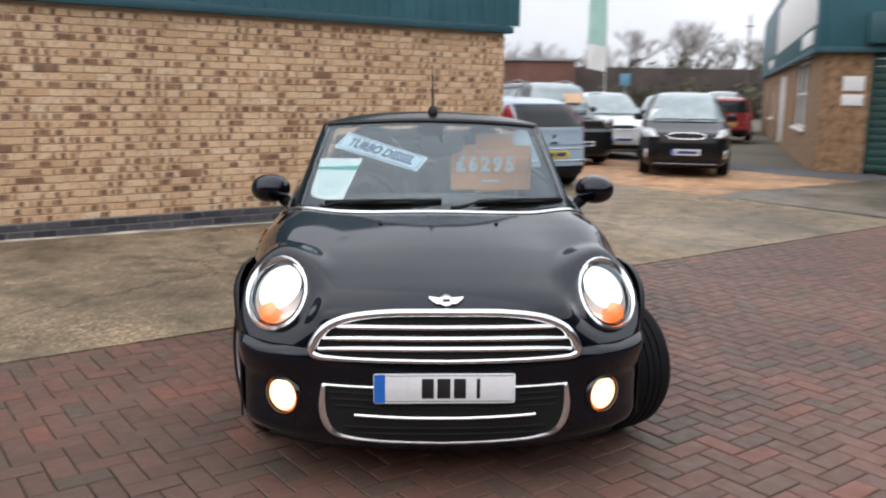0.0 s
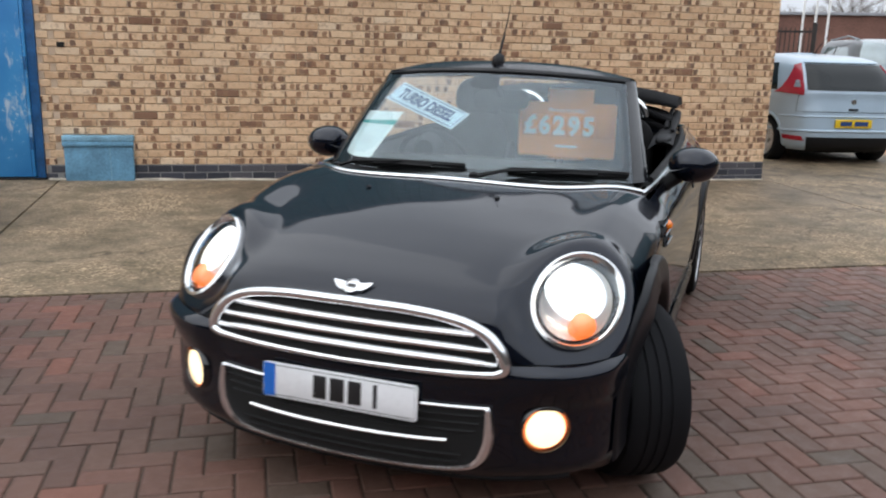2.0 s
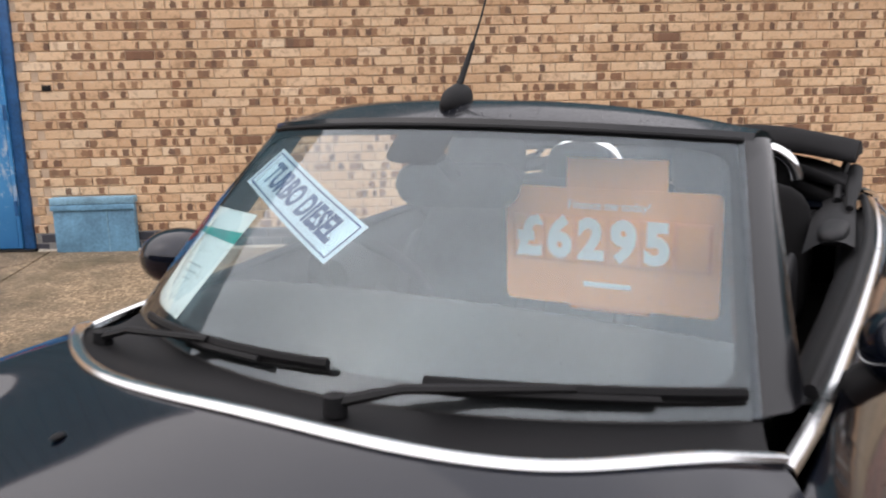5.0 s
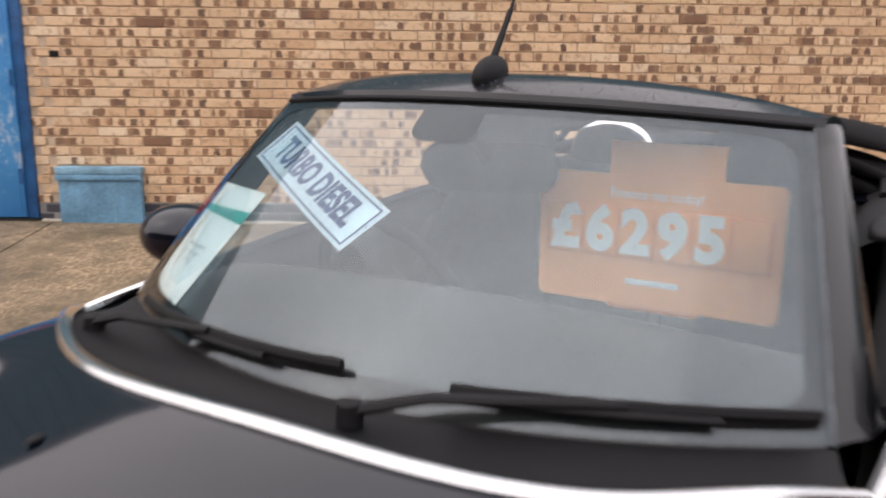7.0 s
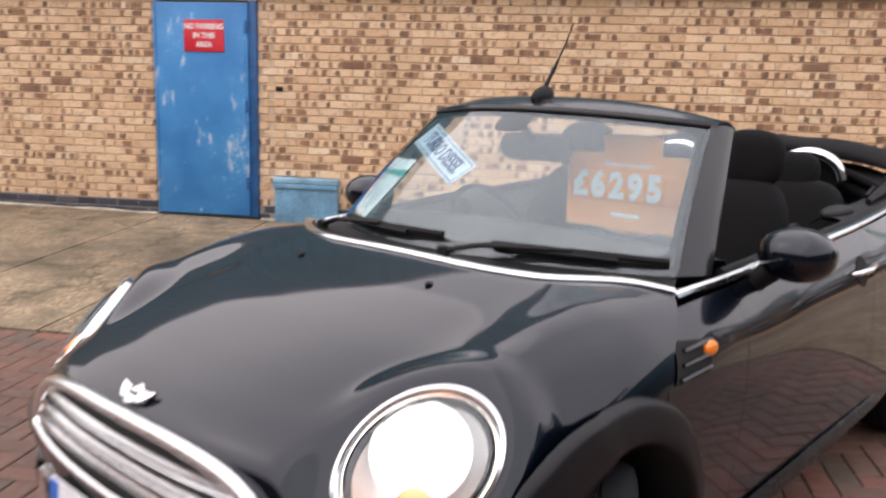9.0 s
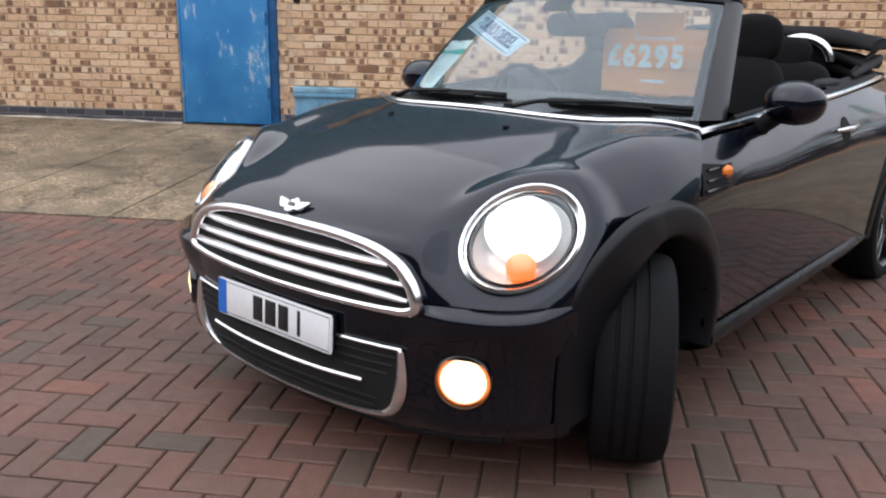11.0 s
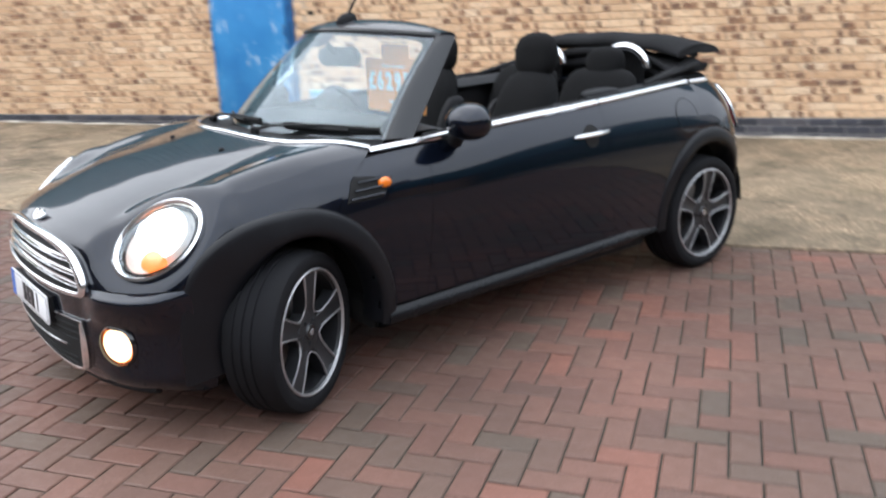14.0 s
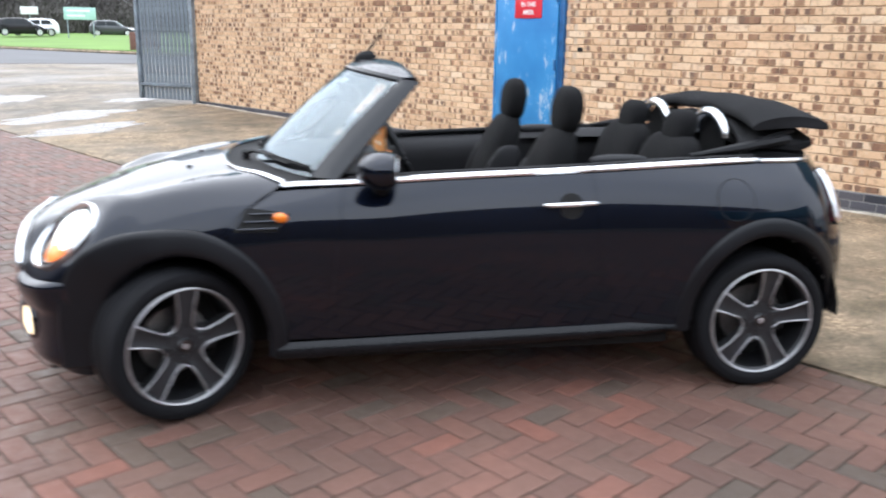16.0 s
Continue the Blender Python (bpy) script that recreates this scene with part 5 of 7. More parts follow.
# ---- grille, lower intake, plate and badge ----
ZT = lambda x: 0.705 - 0.105 * (abs(x) / 0.5) ** 5.5
ZBOT = lambda x: 0.528 + 0.03 * (abs(x) / 0.5) ** 8
GR = part("grille", sheet(lambda u, v: nose_at(0.96 * (u - 0.5), ZBOT(0.96 * (u - 0.5)) + (ZT(0.96 * (u - 0.5)) - ZBOT(0.96 * (u - 0.5))) * v, 0.004), 60, 10), M_DARK, CAR, "wide radiator grille with chrome bars")
rim = [(0.0, 0.703, 0.0165), (0.2, 0.700, 0.0165), (0.34, 0.684, 0.017), (0.42, 0.655, 0.0185), (0.465, 0.615, 0.0205), (0.487, 0.578, 0.0205), (0.492, 0.553, 0.018), (0.474, 0.539, 0.014), (0.40, 0.534, 0.011), (0.0, 0.530, 0.009)]
gx, gz, gr_ = (curve_fn(*[(i / 9, e[k]) for i, e in enumerate(rim)]) for k in range(3))
loop = [(sg * gx(q), gz(q), gr_(q)) for sg, q in [(1, k / 40) for k in range(41)] + [(-1, 1 - k / 40) for k in range(1, 40)]]
part("grille_frame", tube([nose_at(x, z, 0.012) for x, z, r in loop], [r for x, z, r in loop], 10, closed=True, ref=(0, 1, 0)), M_CHROME, GR, "thick chrome grille surround")
for zc, wd in ((0.655, 0.40), (0.615, 0.452), (0.577, 0.468)):
    xx = [wd * j / 24 for j in range(-24, 25)]
    part("grille_bar", tube([nose_at(x, zc - 0.010 * (x / 0.45) ** 4, 0.012) for x in xx], [0.0135 * (1 - 0.4 * (abs(x) / wd) ** 8) for x in xx], 8, flat=0.9), M_CHROME, GR)

LT = lambda x: 0.432
LB = lambda x: 0.212 + 0.2 * (abs(x) / 0.462) ** 12
IN = part("lower_intake", sheet(lambda u, v: nose_at(0.92 * (u - 0.5), LB(0.92 * (u - 0.5)) + (LT(0.92 * (u - 0.5)) - LB(0.92 * (u - 0.5))) * v, 0.003), 60, 10), M_DARK, CAR, "black lower air intake in a thin chrome frame")
for z in (0.25, 0.275, 0.355, 0.38, 0.405):
    wd = 0.36 + 0.5 * (z - 0.25)
    part("intake_bar", tube([nose_at(wd * j / 12, z, 0.006) for j in range(-12, 13)], 0.004, 4), M_DARK, IN)
part("intake_chrome_bar", tube([nose_at(0.335 * j / 16, 0.318 + 0.006 * (j / 16) ** 2, 0.010) for j in range(-16, 17)], 0.0065, 6), M_CHROME, IN)
edge = [(0.452, 0.428, 0.010), (0.456, 0.36, 0.016), (0.447, 0.30, 0.018), (0.42, 0.255, 0.014), (0.37, 0.232, 0.010), (0.25, 0.219, 0.007), (0.0, 0.212, 0.006)]
fx, fzz, fr = (curve_fn(*[(i / 6, e[k]) for i, e in enumerate(edge)]) for k in range(3))
loop = [(sg * fx(q), fzz(q), fr(q)) for sg, q in [(-1, k / 30) for k in range(31)] + [(1, 1 - k / 30) for k in range(1, 31)]]
part("intake_frame", tube([nose_at(x, z, 0.008) for x, z, r in loop], [r for x, z, r in loop], 8, ref=(0, 1, 0)), M_CHROME, IN)
part("intake_frame", tube([nose_at(0.455 * j / 16, LT(0.455 * j / 16), 0.006) for j in range(-16, 17)], 0.005, 6), M_CHROME, IN)

PL = part("number_plate", prism(rounded(0.52, 0.111, 0.008), -0.006, 0.0, 0.0015), M_PLATEW, CAR, "white number plate with a blue band and dark bars")
PL.matrix_local = pose(-0.006, -0.752, 0.435, -3)
part("plate_band", box(-0.258, -0.218, -0.0075, -0.005, -0.053, 0.053), M_BLUEP, PL)
part("plate_border", tube([(-0.252, -0.0065, -0.048), (0.252, -0.0065, -0.048), (0.252, -0.0065, 0.048), (-0.252, -0.0065, 0.048)], 0.0012, 4, closed=True), M_BLACK, PL)
for x, w in ((-0.062, 0.044), (-0.003, 0.048), (0.056, 0.044), (0.124, 0.013)):
    part("plate_bar", box(x - w / 2, x + w / 2, -0.0078, -0.0055, -0.037, 0.037, 0.001), M_BLACK, PL)
part("plate_backing", box(-0.25, 0.25, 0.001, 0.03, -0.05, 0.05, 0.004), M_PLAST, PL)

bp = nose_at(0.0, 0.737)
BADGE = part("bonnet_badge", lathe([(0.004, 0.026), (-0.006, 0.0255), (-0.008, 0.021), (-0.005, 0.019), (-0.005, 0.001)], 32, "y"), M_CHROME, CAR, "silver winged bonnet badge")
BADGE.matrix_local = Matrix.Translation(bp + Vector((0, -0.004, 0.006))) @ pose(0, 0, 0, -52)
for sg in (1, -1):
    part("badge_wing", prism([(sg * 0.022, 0.012), (sg * 0.066, 0.019), (sg * 0.060, 0.008), (sg * 0.050, -0.004), (sg * 0.038, -0.014), (sg * 0.022, -0.016)], -0.005, 0.003), M_CHROME, BADGE)
part("badge_bar", box(-0.014, 0.014, -0.0085, -0.004, -0.006, 0.006, 0.001), M_GLOSSB, BADGE)

# ---- side vents with repeater lamps, handles, fuel cap, mirrors ----
def side_disc(sd, yc, zc, r, turn, out):
    """A point of a disc that lies on the body's side."""
    y, z = yc + r * math.cos(turn * math.tau), zc + r * math.sin(turn * math.tau)
    return Vector((sd * (side_x(y, z) + out), y, z))


for sd in (1, -1):
    vent = part("side_vent", sheet(lambda u, v: (lambda y, z: Vector((sd * (side_x(y, z) + 0.004), y, z)))(0.205 + 0.165 * u + 0.05 * v, 0.762 + (0.035 + 0.055 * (1 - 0.35 * u)) * v), 8, 6), M_DARK, CAR, "black slatted vent in the wing behind the wheel")
    for k in range(3):
        pts = [(lambda y, z: (sd * (side_x(y, z) + 0.008), y, z))(0.222 + 0.024 * k + 0.15 * j / 6, 0.774 + 0.028 * k + 0.004 * j / 6) for j in range(7)]
        part("vent_slat", tube(pts, 0.0075, 6, flat=0.6), M_PAINT, vent)
    bm = bmesh.new()
    bmesh.ops.create_uvsphere(bm, u_segments=20, v_segments=12, radius=1.0, matrix=pose(sd * (side_x(0.385, 0.815) + 0.006), 0.385, 0.815, 0, 0, -5 * sd) @ Matrix.Diagonal((0.016, 0.030, 0.021, 1)))
    part("side_repeater_lamp", bm, M_AMBER, vent, "orange oval indicator lens")
    # Flat black disc on the skin stands for the shaded hollow behind the handle.
    part("handle_recess", sheet(lambda u, v: side_disc(sd, 1.565, 0.836, (0.056 if u < 0.5 else 0.048) * v, u, 0.0015), 36, 4, close_u=True), M_DARK, CAR)
    part("door_handle", tube([(sd * (side_x(y, 0.85) + o), y, z) for y, o, z in ((1.448, 0.006, 0.846), (1.475, 0.022, 0.848), (1.56, 0.030, 0.851), (1.65, 0.022, 0.854), (1.68, 0.006, 0.854))], [0.006, 0.011, 0.012, 0.011, 0.006], 10, flat=0.9), M_CHROME, CAR, "chrome door handle")
cap = part("fuel_cap", sheet(lambda u, v: side_disc(1, 2.30, 0.852, 0.084 * v, u, 0.0015), 48, 6, close_u=True), M_PAINT, CAR, "round black fuel filler flap")
part("fuel_cap_ring", tube([side_disc(1, 2.30, 0.852, 0.0855, k / 48, 0.0004) for k in range(48)], 0.0020, 5, closed=True), M_DARK, cap)


def door_mirror(sd):
    bm = bmesh.new()
    bmesh.ops.create_uvsphere(bm, u_segments=32, v_segments=20, radius=1.0)
    for p in bm.verts:
        x, y, z = p.co
        sq = lambda c: math.copysign(abs(c) ** 0.94, c)
        p.co = (0.095 * sq(x), min(0.046, (0.094 if y < 0 else 0.074) * sq(y)), 0.069 * sq(z))
    mi = part("door_mirror", bm, M_PAINT, CAR, "rounded gloss black door mirror", sharp=80)
    mi.matrix_local = (pose(0.872, 0.785, 1.004, 0, 0, -8) if sd > 0 else pose(-0.855, 0.815, 0.995, 0, 0, 8)) @ Matrix.Scale(1.08, 4)
    g = part("mirror_glass", lathe([(0.051, 0.001), (0.051, 0.058), (0.046, 0.06)], 32, "y"), M_CHROME, mi)
    g.scale, g.location = (1.15, 1, 0.83), (0, -0.003, 0)
    part("mirror_foot", tube([(-0.055 * sd, -0.01, -0.045), (-0.09 * sd, -0.015, -0.075), (-0.125 * sd, -0.01, -0.105)], [0.034, 0.032, 0.040], 12, flat=0.9), M_PLAST, mi)
    return mi


door_mirror(1)
door_mirror(-1)

# ---- cabin ----
for sd in (1, -1):
    part("door_card", sheet(lambda u, v: Vector((sd * (XB(0.66 + 1.75 * u) - 0.012 - 0.085 * min(1, 3 * v)), 0.66 + 1.75 * u, ZB(0.66 + 1.75 * u) - 0.012 - 0.55 * v * v)), 20, 8), M_LEATH, CAR, "black inner door trim")
    part("belt_seal", tube([(sd * (XB(y) - 0.022), y, ZB(y) + 0.007) for y in [0.66 + 1.78 * k / 20 for k in range(21)]], 0.013, 8), M_PLAST, CAR)
def dash(u, v):
    s = 2 * u - 1
    prof = [(0.285, 0.945), (0.42, 0.962), (0.60, 0.975), (0.76, 0.978), (0.84, 0.965), (0.875, 0.93), (0.87, 0.86), (0.90, 0.80), (0.88, 0.70), (0.80, 0.58)]
    y, z = prof[int(round(v * 9))]
    y = max(y, screen(s * 0.98, 0.0).y + 0.012) if v < 0.4 else y
    return Vector((0.645 * s, y, z - 0.02 * s * s))


part("dashboard", sheet(dash, 30, 9), M_DASH, CAR, "charcoal dashboard", sharp=50)
bm = lathe([(-0.02, 0.045), (0.03, 0.07), (0.06, 0.075), (0.06, 0.001)], 24, "y")
part("instrument_pod", bm, M_DASH, CAR).location = (-0.36, 0.84, 0.985)
SW = part("steering_wheel", tube([(0.182 * math.cos(a), 0, 0.182 * math.sin(a)) for a in [k * math.tau / 48 for k in range(48)]], 0.016, 10, closed=True), M_LEATH, CAR, "black three-spoke steering wheel")
SW.matrix_local = pose(-0.37, 1.00, 0.895, 26)
part("steering_hub", lathe([(0.0, 0.001), (0.01, 0.05), (-0.02, 0.062), (-0.06, 0.05)], 24, "y"), M_LEATH, SW)
for a in (0, 180, 270):
    part("steering_spoke", tube([(0.05 * math.cos(radians(a)), -0.01, 0.05 * math.sin(radians(a))), (0.175 * math.cos(radians(a)), 0, 0.175 * math.sin(radians(a)))], [0.02, 0.014], 8, flat=0.5), M_RIMD, SW)
part("steering_column", tube([(-0.37, 0.98, 0.885), (-0.37, 0.84, 0.82)], 0.04, 12), M_DASH, CAR)
RM = part("rear_view_mirror", prism(rounded(0.25, 0.085, 0.038, 6), -0.03, 0.0, 0.008), M_PLAST, CAR, "black rear-view mirror behind the windscreen")
RM.matrix_local = pose(0.04, 0.72, 1.245, 8, 0, 14)
part("mirror_face", prism(rounded(0.235, 0.072, 0.034, 6), 0.001, 0.003), M_CHROME, RM)
part("mirror_stem", tube([(0, -0.03, 0.02), (-0.02, -0.06, 0.065)], 0.014, 8), M_PLAST, RM)


def padded(w, d, h, r, lean=0.0, waist=0.0, crown=0.0, n=5):
    """An upholstered block: w wide, d deep, h tall from z = 0, with swollen faces."""
    bm = bmesh.new()
    bmesh.ops.create_cube(bm, size=1.0)
    bmesh.ops.subdivide_edges(bm, edges=bm.edges[:], cuts=7, use_grid_fill=True)
    for p in bm.verts:
        x, y, z = p.co * 2
        ln = max(abs(x), abs(y), abs(z))
        rr = (abs(x) ** n + abs(y) ** n + abs(z) ** n) ** (1 / n)
        x, y, z = x * ln / rr, y * ln / rr, z * ln / rr
        k = 1 - waist * (0.5 + 0.5 * z) + crown * (1 - z * z)
        p.co = (x * w / 2 * k, y * d / 2 + lean * (z + 1) / 2, (z + 1) * h / 2)
    return bm


def front_seat(x):
    s = empty("front_seat")
    s.parent, s.location = CAR, (x, 0.0 if x > 0 else -0.075, 0)
    s["label"] = "black cloth front seat with a tall headrest"
    part("seat_cushion", padded(0.50, 0.52, 0.16, 0.05), M_CLOTH, s).location = (0, 1.20, 0.45)
    part("seat_back", padded(0.46, 0.16, 0.60, 0.05, lean=0.20, waist=0.22, n=3.2), M_CLOTH, s).location = (0, 1.46, 0.52)
    for sg in (1, -1):
        part("side_bolster", padded(0.065, 0.17, 0.44, 0.04, lean=0.16, waist=0.35, n=3.0), M_LEATH, s).location = (0.208 * sg, 1.458, 0.53)
        part("headrest_post", tube([(0.06 * sg, 1.655, 1.06), (0.06 * sg, 1.672, 1.14)], 0.008, 8), M_CHROME, s)
    part("headrest", padded(0.25, 0.115, 0.225, 0.05, lean=0.02, crown=0.06, n=2.7), M_CLOTH, s).location = (0, 1.668, 1.075)
    return s


front_seat(0.345)
front_seat(-0.345)


def rear_seat():
    s = empty("rear_seat")
    s.parent = CAR
    s["label"] = "black cloth rear bench with two headrests"
    part("seat_cushion", padded(1.10, 0.46, 0.18, 0.05), M_CLOTH, s).location = (0, 1.90, 0.48)
    for x in (-0.29, 0.29):
        part("seat_back", padded(0.54, 0.13, 0.50, 0.05, lean=0.17, waist=0.08, n=4), M_CLOTH, s).location = (x, 2.08, 0.58)
        part("headrest", padded(0.23, 0.11, 0.18, 0.04, lean=0.03, crown=0.05, n=3.0), M_CLOTH, s).location = (x, 2.245, 1.012)
    return s


rear_seat()
part("parcel_shelf", box(-0.62, 0.62, 2.31, 2.48, 0.93, 0.99, 0.02), M_LEATH, CAR)
for sd in (1, -1):
    part("quarter_trim", sheet(lambda u, v: Vector((sd * (0.70 - 0.13 * v - 0.05 * u), 1.70 + 0.74 * u, 0.985 + 0.02 * u - 0.03 * v * v + 0.02 * math.sin(math.pi * v))), 10, 5), M_LEATH, CAR)
    part("belt_guide", padded(0.08, 0.26, 0.055, 0.02, n=2.6), M_LEATH, CAR).location = (sd * 0.635, 1.83, 0.972)
    arc = [(sd * 0.315 + 0.145 * math.cos(radians(a)), 2.415 - 0.02 * math.sin(radians(a)), 1.045 + 0.140 * math.sin(radians(a)) ** 0.8) for a in range(8, 173, 6)]
    hoop = part("roll_hoop", tube(arc, 0.024, 10, flat=1.0), M_CHROME, CAR, "bright silver roll hoop behind the rear seat")
    part("hoop_fill", sheet(lambda u, v: Vector((sd * 0.315 + 0.125 * math.cos(radians(8 + 164 * u)) * 1.0, 2.42, 0.985 + (0.05 + 0.130 * math.sin(radians(8 + 164 * u)) ** 0.8) * v)), 20, 3), M_CLOTH, hoop)

# ---- folded soft top ----
HT = empty("soft_top")
HT.parent = CAR
HT["label"] = "black canvas roof folded in a stack behind the seats"
def fold(u, v, z0, z1, y0, y1, wide):
    """One folded layer, a cushion that droops to its sides, u across and v round its section."""
    s = 2 * u - 1
    a = v * math.tau
    c, sn = math.cos(a), math.sin(a)
    sq = lambda q, e: math.copysign(abs(q) ** e, q)
    droop = -0.055 * abs(s) ** 2.4
    ym, yr = (y0 + y1) / 2 - 0.10 * abs(s) ** 3, (y1 - y0) / 2 * (1 - 0.12 * abs(s) ** 4)
    zm, zr = (z0 + z1) / 2 + droop, (z1 - z0) / 2 * (1 - 0.35 * abs(s) ** 6)
    wave = 0.006 * math.sin(9 * s + 5 * c)
    return Vector((wide * s, ym + yr * sq(c, 0.5), zm + zr * sq(sn, 0.55) + wave + 0.03 * (-c) * (1 - s * s)))


def crown(u, v):
    """The uppermost fold: a taut dome over the hood bows, thin at its rear edge."""
    q = 2 * u - 1
    a = v * math.tau
    c, sn = math.cos(a), math.sin(a)
    y = 2.700 - 0.07 * abs(q) ** 2.5 + 0.205 * math.copysign(abs(c) ** 0.8, c) * (1 - 0.10 * abs(q) ** 4)
    t = (y - 2.495) / 0.41
    rise = 1.160 + 0.060 * math.sin(math.pi * min(1.0, max(0.0, 0.20 + 0.62 * t))) - 0.042 * max(0.0, t) ** 1.3 - 0.042 * abs(q) ** 2.2
    half = 0.042 * (1 - 0.4 * abs(q) ** 6)
    return Vector((0.635 * q, y, rise + half * math.copysign(abs(sn) ** 0.7, sn) + 0.003 * math.sin(11 * q + 4 * t)))


bm = sheet(crown, 56, 40)
bmesh.ops.remove_doubles(bm, verts=bm.verts, dist=0.0005)
bmesh.ops.holes_fill(bm, edges=bm.edges, sides=64)
part("canvas_crown", bm, M_HOOD, HT, sharp=75)
for z0, z1, y0, y1, wide in ((1.085, 1.145, 2.48, 2.875, 0.615), (1.02, 1.09, 2.50, 2.85, 0.605)):
    bm = sheet(lambda u, v: fold(u, v, z0, z1, y0, y1, wide), 40, 40)
    bmesh.ops.remove_doubles(bm, verts=bm.verts, dist=0.0005)
    bmesh.ops.holes_fill(bm, edges=bm.edges, sides=64)
    part("canvas_fold", bm, M_HOOD, HT, sharp=75)
for sd in (1, -1):
    part("roof_rail", tube([(sd * 0.625, 2.62, 1.09), (sd * 0.64, 2.40, 1.055), (sd * 0.65, 2.15, 1.020)], [0.028, 0.026, 0.012], 8, flat=0.8), M_PLAST, HT)
    part("roof_link", tube([(sd * 0.60, 2.66, 1.13), (sd * 0.59, 2.45, 1.06), (sd * 0.60, 2.30, 1.02)], 0.014, 6), M_PLAST, HT)

# ---- stickers on the glass and the price card ----
def on_glass(a, b, c, d, back=-0.005):
    """A map from the unit square to the glass: a top left, b lower left, c top right, d lower right, in the glass's u and v."""
    def f(s, t, out=0.0):
        u = (a[0] * (1 - s) + c[0] * s) * (1 - t) + (b[0] * (1 - s) + d[0] * s) * t
        v = (a[1] * (1 - s) + c[1] * s) * (1 - t) + (b[1] * (1 - s) + d[1] * s) * t
        g = screen(u, v, back + out)
        q = [screen(*k, back + out) for k in (a, b, c, d)]
        flat = (q[0] * (1 - s) + q[2] * s) * (1 - t) + (q[1] * (1 - s) + q[3] * s) * t
        return g.lerp(flat, 0.75)
    return f


def wrap_text(text, size, material, parent, f, cx, cy, sx, sy, bold=0.0):
    """Words laid on a mapped sheet; cx, cy their middle; sx, sy metres to sheet widths."""
    ob = lettering(text, size, material, parent, Matrix(), bold=bold, depth=0.0)
    for p in ob.data.vertices:
        p.co = f(cx + p.co.x * sx, cy - p.co.z * sy, 0.0012)
    return ob


f = on_glass((-0.775, 0.876), (-0.872, 0.688), (-0.052, 0.552), (-0.148, 0.399))
ST = tagged(part("windscreen_sticker", sheet(lambda u, v: f(u, v), 16, 5), M_STICK), "pale blue sticker with a navy border and capitals inside the windscreen", "sticker")
for (s0, t0), (s1, t1) in (((0.03, 0.09), (0.97, 0.09)), ((0.03, 0.91), (0.97, 0.91)), ((0.03, 0.09), (0.03, 0.91)), ((0.97, 0.09), (0.97, 0.91))):
    horizontal = t0 == t1
    part("sticker_border", sheet(lambda u, v: f(s0 + (s1 - s0) * u + (0 if horizontal else 0.008 * (v - 0.5)), t0 + (t1 - t0) * u + (0.035 * (v - 0.5) if horizontal else 0), 0.0012), 12, 1), M_NAVY, ST)
wrap_text("TURBO DIESEL", 1.0, M_NAVY, ST, f, 0.5, 0.5, 0.121, 0.70, bold=0.042)

f = on_glass((-0.985, 0.543), (-0.945, 0.012), (-0.595, 0.543), (-0.70, 0.028))
SH = tagged(part("windscreen_sheet", sheet(lambda u, v: f(u, v), 8, 12), M_PAPER), "white paper sheet with a teal heading inside the windscreen", "paper sheet")
part("printed_band", sheet(lambda u, v: f(u, 0.165 + (0.10 - 0.05 * (1 - u)) * v + 0.03 * (1 - u), 0.0012), 8, 2), M_MINT, SH)
for k, (a, b) in enumerate(((0.25, 0.70), (0.30, 0.62), (0.35, 0.60), (0.55, 0.90))):
    t = (0.50, 0.56, 0.62, 0.90)[k]
    part("printed_line", sheet(lambda u, v: f(a + (b - a) * u, t + 0.008 * v, 0.0012), 4, 1), M_GALV, SH)

CARD = thing("price_card", "orange card showing a price in pale numerals, propped on the dashboard", "price card", pose(0.316, 0.822, 0.985, 1.0, 0, 1.5))
part("card_sheet", prism([(x, z + 0.13) for x, z in rounded(0.432, 0.238, 0.014)], -0.003, 0.0), M_ORANGE, CARD)
part("card_tab", box(-0.087, 0.112, 0.001, 0.004, 0.10, 0.308, 0.0), M_ORANGE, CARD)
part("number_pocket", box(-0.200, 0.200, -0.006, -0.003, 0.098, 0.192, 0.001), M_ORANGED, CARD)
for k, ch in enumerate("£6295 "):
    x = -0.164 + 0.0655 * k
    part("number_tile", box(x - 0.030, x + 0.030, -0.0085, -0.006, 0.101, 0.189, 0.0008), M_ORANGE, CARD)
    if ch != " ":
        lettering(ch, 0.108, M_NUM, CARD, pose(x, -0.0093, 0.145), bold=0.0055, wide=0.92, name="numeral")
lettering("Finance me today!", 0.025, M_NUM, CARD, pose(0.0, -0.0038, 0.216), wide=0.90)
part("maker_mark", box(-0.048, 0.048, -0.0045, -0.003, 0.052, 0.062, 0.002), M_NUM, CARD)
part("card_foot", box(-0.08, 0.08, 0.004, 0.06, 0.0, 0.012, 0.002), M_ORANGED, CARD)


